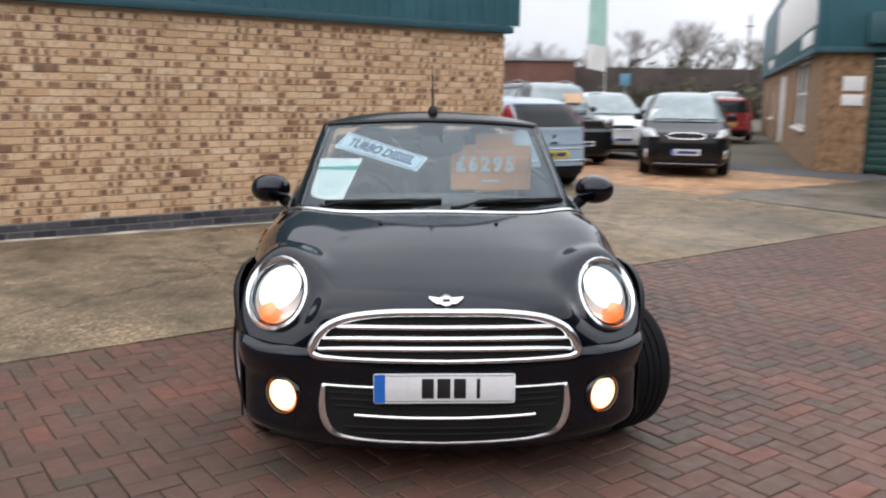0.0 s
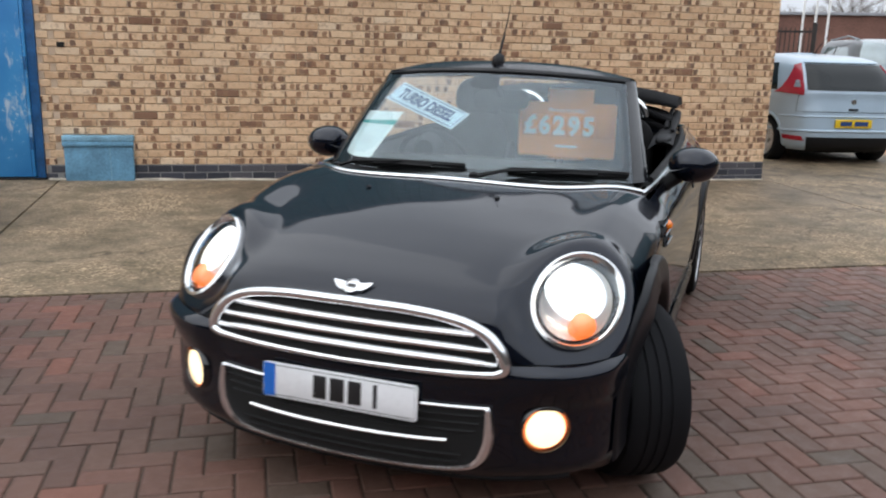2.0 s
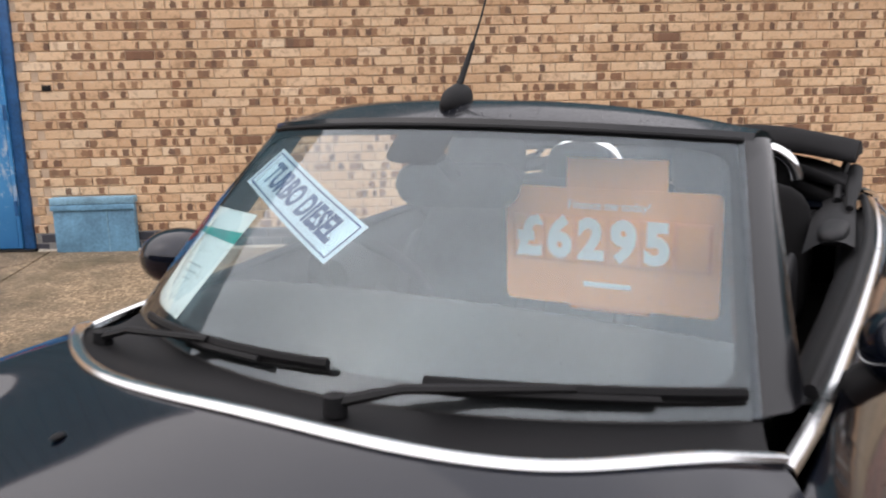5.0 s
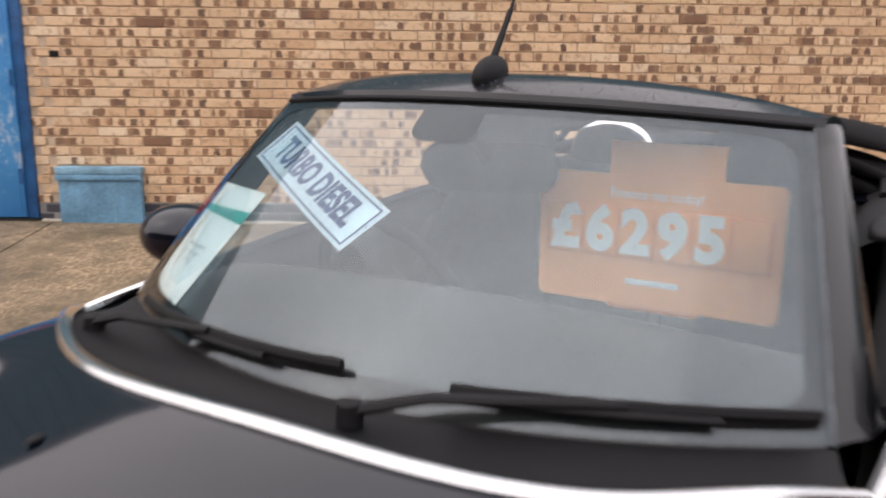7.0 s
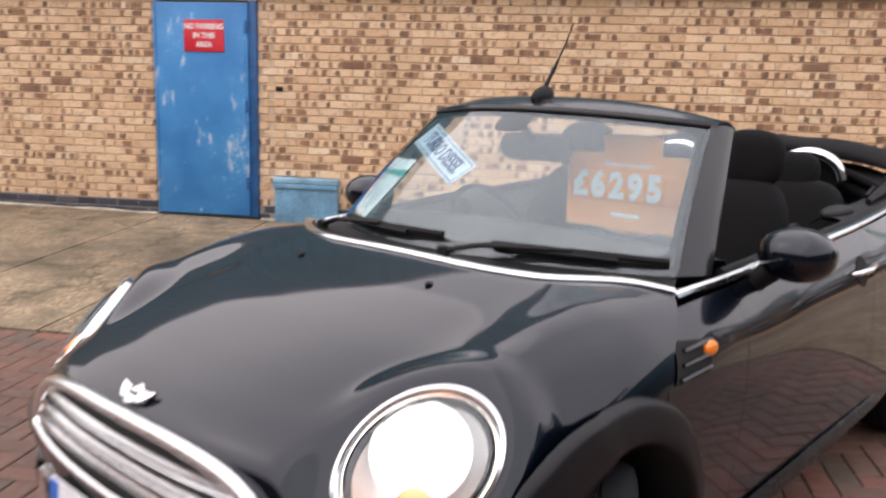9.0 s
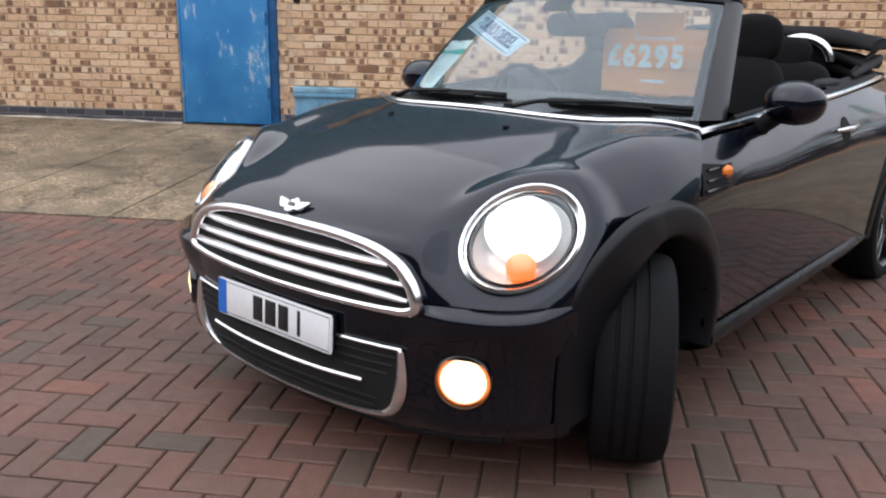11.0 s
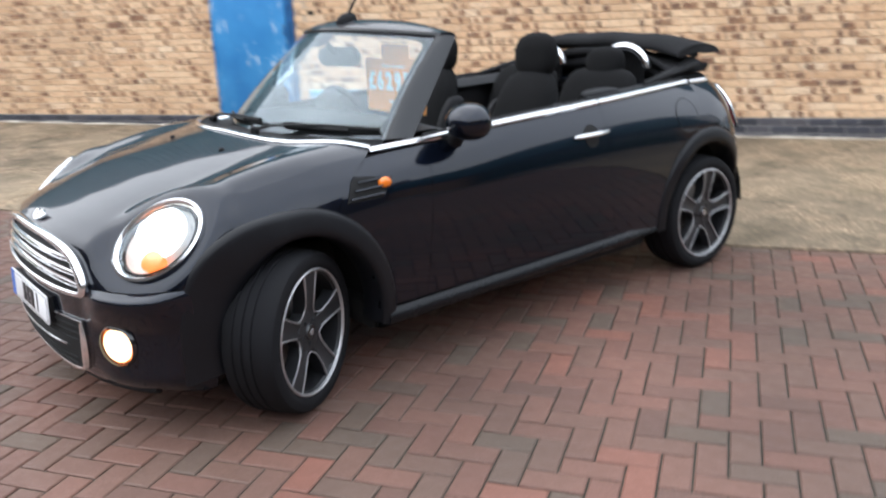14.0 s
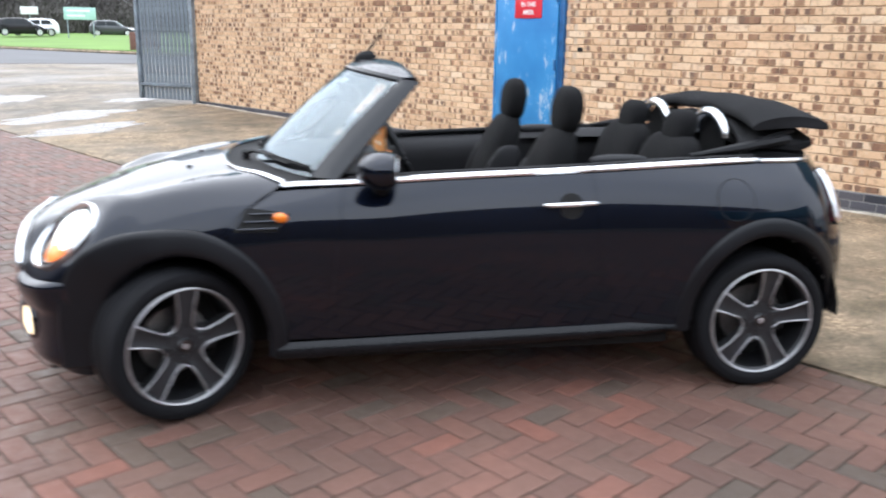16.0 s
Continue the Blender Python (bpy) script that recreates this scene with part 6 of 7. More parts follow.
# ---- rain left on the glass and the header rail ----
def drops(name, place, n, seed, parent, label):
    """Many small flattened beads; place gives a point and a normal."""
    r = random.Random(seed)
    bm = bmesh.new()
    for _ in range(n):
        p, nn = place(r)
        k = r.choice((0.0006, 0.0008, 0.0010, 0.0014))
        a = nn.orthogonal().normalized()
        b = nn.cross(a)
        ring = [bm.verts.new(p + (a * math.cos(t) + b * math.sin(t)) * k) for t in [j * math.tau / 6 for j in range(6)]]
        mid = [bm.verts.new(p + (a * math.cos(t) + b * math.sin(t)) * k * 0.62 + nn * k * 0.5) for t in [j * math.tau / 6 for j in range(6)]]
        for j in range(6):
            bm.faces.new((ring[j], ring[(j + 1) % 6], mid[(j + 1) % 6], mid[j]))
        bm.faces.new(mid)
    return tagged(part(name, bm, M_DROP, parent, sharp=80), label, kind="stuff")


def glass_spot(r):
    u, v = r.uniform(-0.92, 0.92), 1 - r.random() ** 0.6 * 0.95
    return screen(u, v, 0.0012), Vector((0.2 * u, -0.69, 0.69)).normalized()


def header_spot(r):
    s, q = r.uniform(-0.98, 0.98), r.random()
    a, b = screen(s, 1.0) + Vector((0, 0.004, 0.012)), Vector((0.553 * s, 0.765 + 0.165 * s * s, 1.398 - 0.05 * s * s))
    return a.lerp(b, q) + Vector((0, 0, 0.0006)), Vector((0, -0.5, 0.86))


drops("rain_beading", glass_spot, 600, 3, SCREEN, "beads of rain on the glass")
drops("rain_beading", header_spot, 600, 4, HEADER, "beads of rain on the header")

# ---- other parked cars ----
def car_shape(L, W, H, bonnet=0.90, belt=0.96, nose_z=0.60, screen_foot=0.95, screen_top=1.75, tail="hatch", flat=0.0):
    """Rows (z, nose y, tail y, half width) up a car's body, from sill to roof."""
    h = W / 2
    t = {"hatch": (0.06, 0.17, 0.32, 0.50, 0.85, 1.5), "upright": (0.06, 0.10, 0.15, 0.24, 0.45, 0.9)}[tail]
    g = H - belt
    k = 1.0 - flat
    return [(0.20, 0.10, L - 0.12, h * 0.91), (0.27, 0.03, L - 0.03, h * 0.97), (0.42, 0.0, L, h * 0.995), (nose_z, 0.02, L - 0.015, h), (nose_z + 0.12, 0.09, L - 0.03, h),
            (bonnet - 0.10, 0.30, L - 0.045, h * 0.995), (bonnet, screen_foot - 0.10, L - 0.06, h * 0.985), (belt, screen_foot + 0.10, L - t[0], h * 0.96),
            (belt + 0.30 * g, screen_foot + 0.36 * (screen_top - screen_foot) + 0.02, L - t[1], h * (0.96 - 0.07 * k)), (belt + 0.62 * g, screen_foot + 0.70 * (screen_top - screen_foot) + 0.02, L - t[2], h * (0.95 - 0.14 * k)),
            (belt + 0.83 * g, screen_top - 0.03, L - t[3], h * (0.92 - 0.19 * k)), (belt + 0.95 * g, screen_top + 0.25, L - t[4], h * (0.84 - 0.22 * k)), (H, screen_top + 0.6, L - t[5], h * 0.34)]


def parked_car(name, label, m, L, W, H, paint, shape=None, front=True, n=5.5, glassm=None, rails=False, wheel_r=0.31, lamp="plain", mouth=True, axles=(0.78, 0.72), trim=None):
    """A whole car; x to its left, y rearward from its nose. Glass, lamps and trim lie on its lofted body."""
    rows = shape or car_shape(L, W, H)
    car = thing(name, label, "car", m, group="cars parked in the yard")
    N = len(rows) - 1
    fz, fa, fb, fw = (curve_fn(*[(i / N, r[k]) for i, r in enumerate(rows)]) for k in range(4))
    sq = lambda c: math.copysign(abs(c) ** (2 / n), c)
    hw = W / 2

    def skin(th, v):
        a, b = fa(v), fb(v)
        return Vector((fw(v) * sq(math.cos(th)), (a + b) / 2 - (b - a) / 2 * sq(math.sin(th)), fz(v)))

    def level(z):
        lo, hi = 0.0, 1.0
        for _ in range(24):
            q = (lo + hi) / 2
            lo, hi = (q, hi) if fz(q) < z else (lo, q)
        return lo

    def on_end(x, z, rear, out=0.006):
        """A point of the front or rear by its share of the half width there."""
        v = level(z)
        a = math.asin(math.copysign(min(1.0, abs(x)) ** (n / 2), x))
        th = (1.5 * math.pi + a) if rear else (0.5 * math.pi - a)
        p = skin(th, v)
        e = 0.01
        nn = (skin(th + e, v) - skin(th - e, v)).cross(skin(th, min(1, v + e)) - skin(th, v - e)).normalized()
        if nn.y * (1 if rear else -1) < 0 and abs(nn.y) > 0.02:
            nn = -nn
        return p + nn * out

    def on_side(y, z, sd, out=0.006):
        v = level(z)
        a, b = fa(v), fb(v)
        s = max(-1.0, min(1.0, ((a + b) / 2 - y) / ((b - a) / 2)))
        return Vector((sd * (fw(v) * max(0.0, 1 - abs(s) ** n) ** (1 / n) + out), y, z))

    def patch(nm, mat, quad, rear, out=0.006, nu=10, nv=8, lab="", t=0.006, par=None):
        """quad: low-left, low-right, top-right, top-left as (share of half width, z)."""
        def f(u, v):
            x = (quad[0][0] * (1 - u) + quad[1][0] * u) * (1 - v) + (quad[3][0] * (1 - u) + quad[2][0] * u) * v
            z = (quad[0][1] * (1 - u) + quad[1][1] * u) * (1 - v) + (quad[3][1] * (1 - u) + quad[2][1] * u) * v
            return on_end(x, z, rear, out)
        return thicken(part(nm, sheet(f, nu, nv), mat, par or car, lab, sharp=70), t, 0.0)

    wheels = (axles[0], L - axles[1])
    keep = lambda p: not (abs(p.x) > hw * 0.7 and any((p.y - c) ** 2 + (p.z - wheel_r) ** 2 < (wheel_r + 0.055) ** 2 for c in wheels))
    part("body", sheet(lambda u, v: skin(u * math.tau, v), 96, 44, keep=keep, close_u=True), paint, car, sharp=75)
    top = skin(0, 1.0).z
    part("roof", sheet(lambda u, v: (lambda p, c: Vector((p.x * (1 - v), c + (p.y - c) * (1 - v), p.z + 0.012 * (1 - (1 - v) ** 2))))(skin(u * math.tau, 1.0), (fa(1) + fb(1)) / 2), 48, 5, close_u=True), paint, car, sharp=75)
    part("underbody", box(-hw * 0.70, hw * 0.70, 0.25, L - 0.25, 0.16, 0.5, 0.02), M_DARK, car)
    g = glassm or M_TINT
    zb, zt = rows[7][0], rows[10][0]
    dz = zt - zb
    if front or name == "distant_car":
        # The windscreen's sky reflection is put into its glass colour.
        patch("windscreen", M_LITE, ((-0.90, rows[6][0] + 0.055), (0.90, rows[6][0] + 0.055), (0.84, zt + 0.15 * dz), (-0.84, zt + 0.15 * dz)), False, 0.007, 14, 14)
        for a, b in ((-0.75, 0.05), (-0.05, 0.72)):
            part("wiper", tube([on_end(a + (b - a) * k / 6, rows[6][0] + 0.075 + 0.012 * math.sin(math.pi * k / 6), False, 0.02) for k in range(7)], 0.009, 5), M_PLAST, car)
    ya, yb = fa(level(zb + 0.1)) + 0.42, fb(level(zb + 0.1)) - (0.46 if lamp == "wedge" else 0.42)
    ym = ya + (yb - ya) * 0.52
    for sd in (1, -1):
        for a, b, sl, sr in ((ya - 0.1, ym - 0.04, 0.42, 0.0), (ym + 0.04, yb, 0.0, -0.30)):
            f = lambda u, v: on_side((a + sl * v) * (1 - u) + (b + sr * v) * u, zb + 0.04 * dz + 0.86 * dz * v, sd)
            part("side_window", sheet(f, 12, 8), g, car)
        for yc in wheels:
            w = part("wheel", lathe([(-0.09, wheel_r - 0.105), (0.085, wheel_r - 0.10), (0.095, wheel_r - 0.09), (0.09, wheel_r - 0.083)], 32), M_SILV, car)
            w.matrix_local = pose(sd * (hw - 0.115), yc, wheel_r, 0, 0, 0 if sd > 0 else 180)
            part("tyre", lathe([(-0.095, wheel_r - 0.09), (-0.1, wheel_r - 0.025), (-0.075, wheel_r), (0.075, wheel_r), (0.1, wheel_r - 0.02), (0.095, wheel_r - 0.085)], 36), M_TYRE, w)
            part("hub", lathe([(0.05, wheel_r - 0.10), (0.065, 0.12), (0.05, 0.08), (0.075, 0.04), (0.075, 0.001)], 24), M_SILV if not trim else M_RIMD, w)
        for yc in wheels:
            rr = wheel_r + 0.05
            arch = [on_side(yc + rr * math.cos(a), wheel_r + rr * math.sin(a), sd, -0.004) for a in [radians(-8 + 196 * k / 28) for k in range(29)]]
            part("wheel_arch", tube(arch, 0.022, 6), M_PLAST if trim else paint, car)
        mi = part("door_mirror", padded(0.20, 0.12, 0.14, 0.04, n=3), paint if paint not in (M_CPALE, M_CWHITE) else M_PLAST, car)
        mi.location = (sd * (hw + 0.05), rows[7][1] + 0.40, zb - 0.01)
        if rails:
            part("roof_rail", tube([(sd * hw * 0.66, rows[10][1] + 0.35, H - 0.02), (sd * hw * 0.68, L * 0.6, H + 0.05), (sd * hw * 0.66, L - 0.5, H - 0.02)], 0.018, 6), M_GALV, car)
    nz = rows[3][0]
    if front:
        for sd in (1, -1):
            if lamp == "round":
                p = on_end(0.70 * sd, nz + 0.06, False, 0.0)
                h = part("headlamp", lathe([(0.05, 0.10), (-0.03, 0.105), (-0.04, 0.09), (-0.05, 0.001)], 28, "y"), M_SILV, car, "round headlamp")
                h.location = p
            else:
                h = patch("headlamp", M_SILV, ((0.60 * sd, nz + 0.045), (0.935 * sd, nz + 0.03), (0.965 * sd, nz + 0.20), (0.72 * sd, nz + 0.165)), False, 0.012, 8, 6, "clear headlamp", 0.02)
                q = on_end(0.80 * sd, nz + 0.10, False, 0.03)
                part("lamp_bowl", lathe([(-0.012, 0.001), (-0.008, 0.035), (0.01, 0.05)], 20, "y"), M_WHITE, h).location = q
            fp = on_end(0.84 * sd, 0.43, False, 0.0)
            f = part("front_fog", lathe([(0.03, 0.075), (-0.01, 0.07), (-0.016, 0.055), (-0.02, 0.001)], 20, "y"), M_SILV if not trim else M_PLAST, car)
            f.location, f.scale = fp, (0.85, 1, 1.2)
        if mouth:
            gr = patch("grille", M_PLAST, ((-0.36, nz + 0.03), (0.36, nz + 0.03), (0.40, nz + 0.10), (-0.40, nz + 0.10)), False, 0.006, 12, 3)
            rim = [(0.41 * c, nz + 0.065 + 0.052 * s) for c, s in [(math.cos(a) * abs(math.cos(a)) ** -0.4 if abs(math.cos(a)) > 1e-6 else 0.0, math.sin(a)) for a in [k * math.tau / 28 for k in range(28)]]]
            part("grille_rim", tube([on_end(x, z, False, 0.014) for x, z in rim], 0.011, 6, closed=True), M_CHROME, gr)
        else:
            patch("grille", M_PLAST, ((-0.50, nz - 0.02), (0.50, nz - 0.02), (0.52, nz + 0.15), (-0.52, nz + 0.15)), False, 0.006, 12, 3)
            patch("bumper_face", M_GALV, ((-0.95, nz - 0.13), (0.95, nz - 0.13), (0.95, nz - 0.07), (-0.95, nz - 0.07)), False, 0.02, 14, 3, "", 0.03)
            patch("bumper_face", M_PLAST, ((-0.95, 0.36), (0.95, 0.36), (0.95, nz - 0.14), (-0.95, nz - 0.14)), False, 0.012, 14, 4, "", 0.02)
        patch("lower_grille", M_DARK, ((-0.60, 0.265), (0.60, 0.265), (0.66, 0.35), (-0.66, 0.35)), False, 0.005, 12, 3)
        part("chin_strip", tube([on_end(0.68 * k / 8, 0.255, False, 0.012) for k in range(-8, 9)], 0.012, 6), M_GALV if paint is M_CBLACK else M_PLAST, car)
        pl = part("number_plate", box(-0.26, 0.26, -0.02, 0.0, -0.055, 0.055, 0.003), M_PLATEW, car)
        pl.location = (0, -0.004, 0.47)
        part("plate_bars", box(-0.17, 0.22, -0.023, -0.02, -0.03, 0.03), M_NAVY, pl)
        part("plate_band", box(-0.258, -0.21, -0.023, -0.02, -0.053, 0.053), M_BLUEP, pl)
    else:
        zr0, zr1 = zb + 0.03, zt - 0.05
        rw = 0.77 if lamp == "wedge" else 0.86
        patch("rear_window", g, ((-rw, zr0), (rw, zr0), (0.80, zr1), (-0.80, zr1)), True, 0.007, 16, 10)
        patch("roof_spoiler", paint, ((-0.82, zr1 + 0.012), (0.82, zr1 + 0.012), (0.80, zr1 + 0.05), (-0.80, zr1 + 0.05)), True, 0.012, 12, 2)
        for sd in (1, -1):
            if lamp == "wedge":
                q = ((0.79 * sd, zr0 - 0.07), (0.985 * sd, zr0 - 0.05), (0.92 * sd, zr1 - 0.02), (0.845 * sd, zr1))
            else:
                q = ((0.86 * sd, 0.72), (0.985 * sd, 0.74), (0.965 * sd, 1.12), (0.86 * sd, 1.10))
            rl = patch("rear_lamp", M_REDL, q, True, 0.012, 8, 10, "red rear lamp", 0.016)
            q2 = [(q[0][0] * (1 - a) * (1 - b) + q[1][0] * a * (1 - b) + q[2][0] * a * b + q[3][0] * (1 - a) * b, q[0][1] * (1 - a) * (1 - b) + q[1][1] * a * (1 - b) + q[2][1] * a * b + q[3][1] * (1 - a) * b) for a, b in ((0.25, 0.22), (0.60, 0.22), (0.55, 0.45), (0.30, 0.45))]
            patch("lamp_window", M_SILV, q2, True, 0.022, 4, 4, "", 0.003, rl)
            patch("rear_reflector", M_REDL, ((0.74 * sd, 0.335), (0.93 * sd, 0.345), (0.935 * sd, 0.405), (0.77 * sd, 0.395)), True, 0.009, 8, 3, "red reflector in the bumper", 0.006)
            part("tailgate_seam", tube([on_end(sd * 0.84, 0.72 + (zr0 - 0.74) * k / 8, True, 0.001) for k in range(9)], 0.004, 4), M_DARK, car)
        part("tailgate_seam", tube([on_end(0.84 * k / 10, 0.72, True, 0.001) for k in range(-10, 11)], 0.004, 4), M_DARK, car)
        patch("rear_lower_trim", M_PLAST, ((-0.70, 0.21), (0.70, 0.21), (0.72, 0.39), (-0.72, 0.39)), True, 0.008, 14, 5, "", 0.012)
        for z, r in ((0.475, 0.030), (0.665, 0.022)):
            part("bumper_edge", tube([on_end(k / 14, z - 0.02 * (k / 14) ** 4, True, -0.008) for k in range(-14, 15)], r, 8, flat=0.7), paint, car)
        pl = part("number_plate", box(-0.26, 0.26, 0.0, 0.02, -0.055, 0.055, 0.003), M_YELLOW, car, "yellow rear number plate with dark bars")
        pl.location = (0, L - 0.004, 0.575)
        part("plate_bars", box(-0.20, -0.01, 0.02, 0.023, -0.03, 0.03), M_NAVY, pl)
        part("plate_bars", box(0.03, 0.19, 0.02, 0.023, -0.03, 0.03), M_NAVY, pl)
        part("tailgate_mark", lathe([(0.012, 0.001), (0.012, 0.035), (-0.01, 0.04)], 16, "y"), M_CHROME, car).location = on_end(0, 0.86, True, 0.0)
        hp = on_end(0, 0.755, True, 0.0)
        part("tailgate_handle", box(-0.07, 0.07, -0.02, 0.008, -0.016, 0.016, 0.006), M_PLAST, car).location = hp
        part("aerial", tube([(0, L - 1.15, H), (0, L - 1.10, H + 0.06), (0, L - 0.85, H + 0.26)], [0.012, 0.006, 0.003], 6), M_PLAST, car)
    return car


def car_paint(name, col, metal=0.3):
    return surface(name, col, 0.32, metal=metal, var=0.04, scale=2, fine=500, coat=0.9, rvar=0.03)


M_CPALE = car_paint("pale_silver_blue_paint", (0.43, 0.55, 0.66), 0.15)
M_CWHITE = car_paint("white_car_paint", (0.78, 0.79, 0.80), 0.0)
M_CBLACK = surface("black_city_car_paint", (0.008, 0.008, 0.009), 0.4, var=0.05, scale=2, fine=500, coat=0.6, rvar=0.03, **{"Specular IOR Level": 0.1})
M_CDARK = car_paint("dark_grey_green_paint", (0.035, 0.04, 0.042))
M_CRED = car_paint("red_car_paint", (0.30, 0.015, 0.02))
M_CBLUE = car_paint("navy_car_paint", (0.03, 0.05, 0.11))
M_CSILV = car_paint("silver_car_paint", (0.42, 0.43, 0.45), 0.5)


def parked(x, y, heading):
    """Nose at x, y; the car faces that compass way, in degrees from +x."""
    return pose(x, y, far_rise(x, y) + 0.012, 0, 0, heading + 90)


CITY = dict(bonnet=0.97, belt=1.04, nose_z=0.70, screen_foot=0.72, screen_top=1.50, tail="upright")
parked_car("hatchback_car", "pale silver-blue hatchback seen from behind beside the brick building", parked(0.44, 13.26, 117.4), 4.02, 1.72, 1.47, M_CPALE, car_shape(4.02, 1.72, 1.47, bonnet=0.90, belt=0.97, screen_foot=0.9, screen_top=1.9), front=False, lamp="wedge")
parked_car("city_car", "black five-door city car facing the forecourt on sandy ground", parked(5.228, 12.20, -106), 3.87, 1.72, 1.60, M_CBLACK, car_shape(3.87, 1.72, 1.60, **CITY))
parked_car("off_road_car", "dark grey off-road car with roof rails in the yard", parked(3.82, 14.75, -76), 4.0, 1.76, 1.80, M_CDARK, car_shape(4.0, 1.76, 1.80, bonnet=1.06, belt=1.13, nose_z=0.86, screen_foot=1.0, screen_top=1.5, tail="upright", flat=0.4), rails=True, wheel_r=0.35, lamp="round", mouth=False, glassm=M_LITE, n=7.0, trim=True)
parked_car("city_car", "white five-door city car facing the forecourt", parked(5.2, 16.7, -88), 3.8, 1.70, 1.60, M_CWHITE, car_shape(3.8, 1.70, 1.60, **CITY), trim=True)
parked_car("city_car", "silver-white hatchback behind the black city car", parked(7.4, 20.5, -108), 3.7, 1.66, 1.56, M_CSILV, car_shape(3.7, 1.66, 1.56, **CITY))
parked_car("hatchback_car", "red hatchback seen from behind at the back of the yard", parked(12.3, 29.6, 75), 4.0, 1.74, 1.52, M_CRED, car_shape(4.0, 1.74, 1.52, tail="upright"), front=False)
parked_car("hatchback_car", "dark blue car at the far end of the yard", parked(16.1, 38.5, 70), 4.1, 1.74, 1.48, M_CBLUE, car_shape(4.1, 1.74, 1.48, tail="upright"), front=False)
SHEET = tagged(part("price_sheet", box(-0.16, 0.16, -0.003, 0.003, 0.0, 0.2), M_WHITE), "white paper sheet inside the black car's windscreen", "paper sheet")
SHEET.matrix_world = parked(5.228, 12.20, -106) @ pose(-0.52, 0.98, 1.10, -38)
parked_car("off_road_car", "tall silver car parked at the far end of the yard", parked(13.7, 32.6, -108), 4.3, 1.84, 1.78, M_CSILV, car_shape(4.3, 1.84, 1.78, bonnet=1.02, belt=1.1, nose_z=0.8, screen_foot=1.0, screen_top=1.7, tail="upright"), wheel_r=0.34)
M_CARDP = surface("pale_orange_card", (0.78, 0.52, 0.32), 0.6, var=0.05)
SHEET = tagged(part("price_sheet", box(-0.25, 0.2, -0.003, 0.003, 0.0, 0.24), M_CARDP), "pale orange price card inside the off-road car's windscreen", "price card")
SHEET.matrix_world = parked(3.82, 14.75, -76) @ pose(0.30, 1.10, 1.34, -28)

# ---- workshop on the other side of the yard ----
SHOP = pose(8.62, 13.98, 0, 0, 0, -20.7)
def workshop():
    tl, wl = 26.0, 9.0
    def put(name, bm, mat, label, cat):
        return tagged(laid(part(name, bm, mat, smooth=False), SHOP), label, cat, kind="structure")
    bm = bmesh.new()
    holes = [(3.0, 6.4, 0.78, 2.44), (10.8, 12.8, 0.02, 2.3), (17, 18.6, 0.75, 2.1)]
    y = 0.302
    for a, b, z0, z1 in holes:
        box(0, 0.3, y, a, -0.1, 2.5, bm=bm)
        box(0, 0.3, a, b, -0.1, z0, bm=bm)
        box(0, 0.3, a, b, z1, 2.5, bm=bm)
        y = b
    box(0, 0.3, y, tl, -0.1, 2.5, bm=bm)
    put("workshop_side_wall", bm, M_FARW, "brown brick side wall of the workshop", "wall")
    bm = bmesh.new()
    box(0, 0.93, 0, 0.3, -0.1, 2.5, bm=bm)
    box(6.2, wl, 0, 0.3, -0.1, 2.5, bm=bm)
    put("workshop_front_wall", bm, M_FARW, "brown brick front wall of the workshop", "wall")
    put("workshop_back_wall", box(0, wl, tl, tl + 0.3, -0.1, 2.5), M_FARW, "plain back wall of the workshop", "wall")
    put("workshop_far_wall", box(wl - 0.3, wl, 0.302, tl - 0.002, -0.1, 2.5), M_FARW, "plain far wall of the workshop", "wall")
    put("workshop_roof", box(-0.1, wl + 0.1, -0.1, tl + 0.3, 5.0, 5.2), M_ROOFF, "flat grey roof of the workshop", "roof")
    fa = laid(thing("workshop_fascia", "teal metal fascia with white sign panels on the workshop", "fascia", kind="structure"), SHOP)
    part("fascia_sheet", box(-0.16, -0.002, -0.15, tl, 2.50, 5.0, 0.01), M_TEAL, fa)
    part("fascia_sheet", box(0.0, wl, -0.15, -0.002, 2.50, 5.0, 0.01), M_TEAL, fa)
    part("fascia_edge", box(-0.19, -0.161, -0.18, tl, 2.45, 2.56, 0.005), M_TEALD, fa)
    part("fascia_edge", box(-0.19, wl, -0.18, -0.151, 2.45, 2.56, 0.005), M_TEALD, fa)
    part("sign_panel", box(-0.185, -0.161, 0.25, 14.0, 3.05, 4.6, 0.005), M_WHITE, fa, "long white sign board")
    part("sign_panel", box(-0.180, -0.161, 0.7, 3.4, 2.66, 2.98, 0.005), M_WHITE, fa)
    part("sign_panel", box(-0.180, -0.161, 16.0, 18.4, 2.66, 2.98, 0.005), M_WHITE, fa)
    rd = laid(thing("door_2", "dark green roller shutter door of the workshop", "door", kind="structure"), SHOP)
    for k in range(16):
        part("shutter_slat", box(0.95, 6.18, 0.10, 0.13, 0.02 + 0.155 * k, 0.165 + 0.155 * k, 0.012), M_GREEN, rd)
    part("shutter_housing", box(0.75, 6.4, -0.38, -0.152, 2.62, 3.22, 0.02), M_TEALD, rd)
    part("guide_rail", box(0.935, 1.0, 0.02, 0.09, 0.0, 2.5, 0.006), M_GREEN, rd)
    sd_ = laid(thing("door_3", "white panelled door in the workshop's side wall", "door", kind="structure"), SHOP)
    part("door_leaf", box(0.06, 0.10, 10.85, 12.75, 0.03, 2.26, 0.006), M_WHITE, sd_)
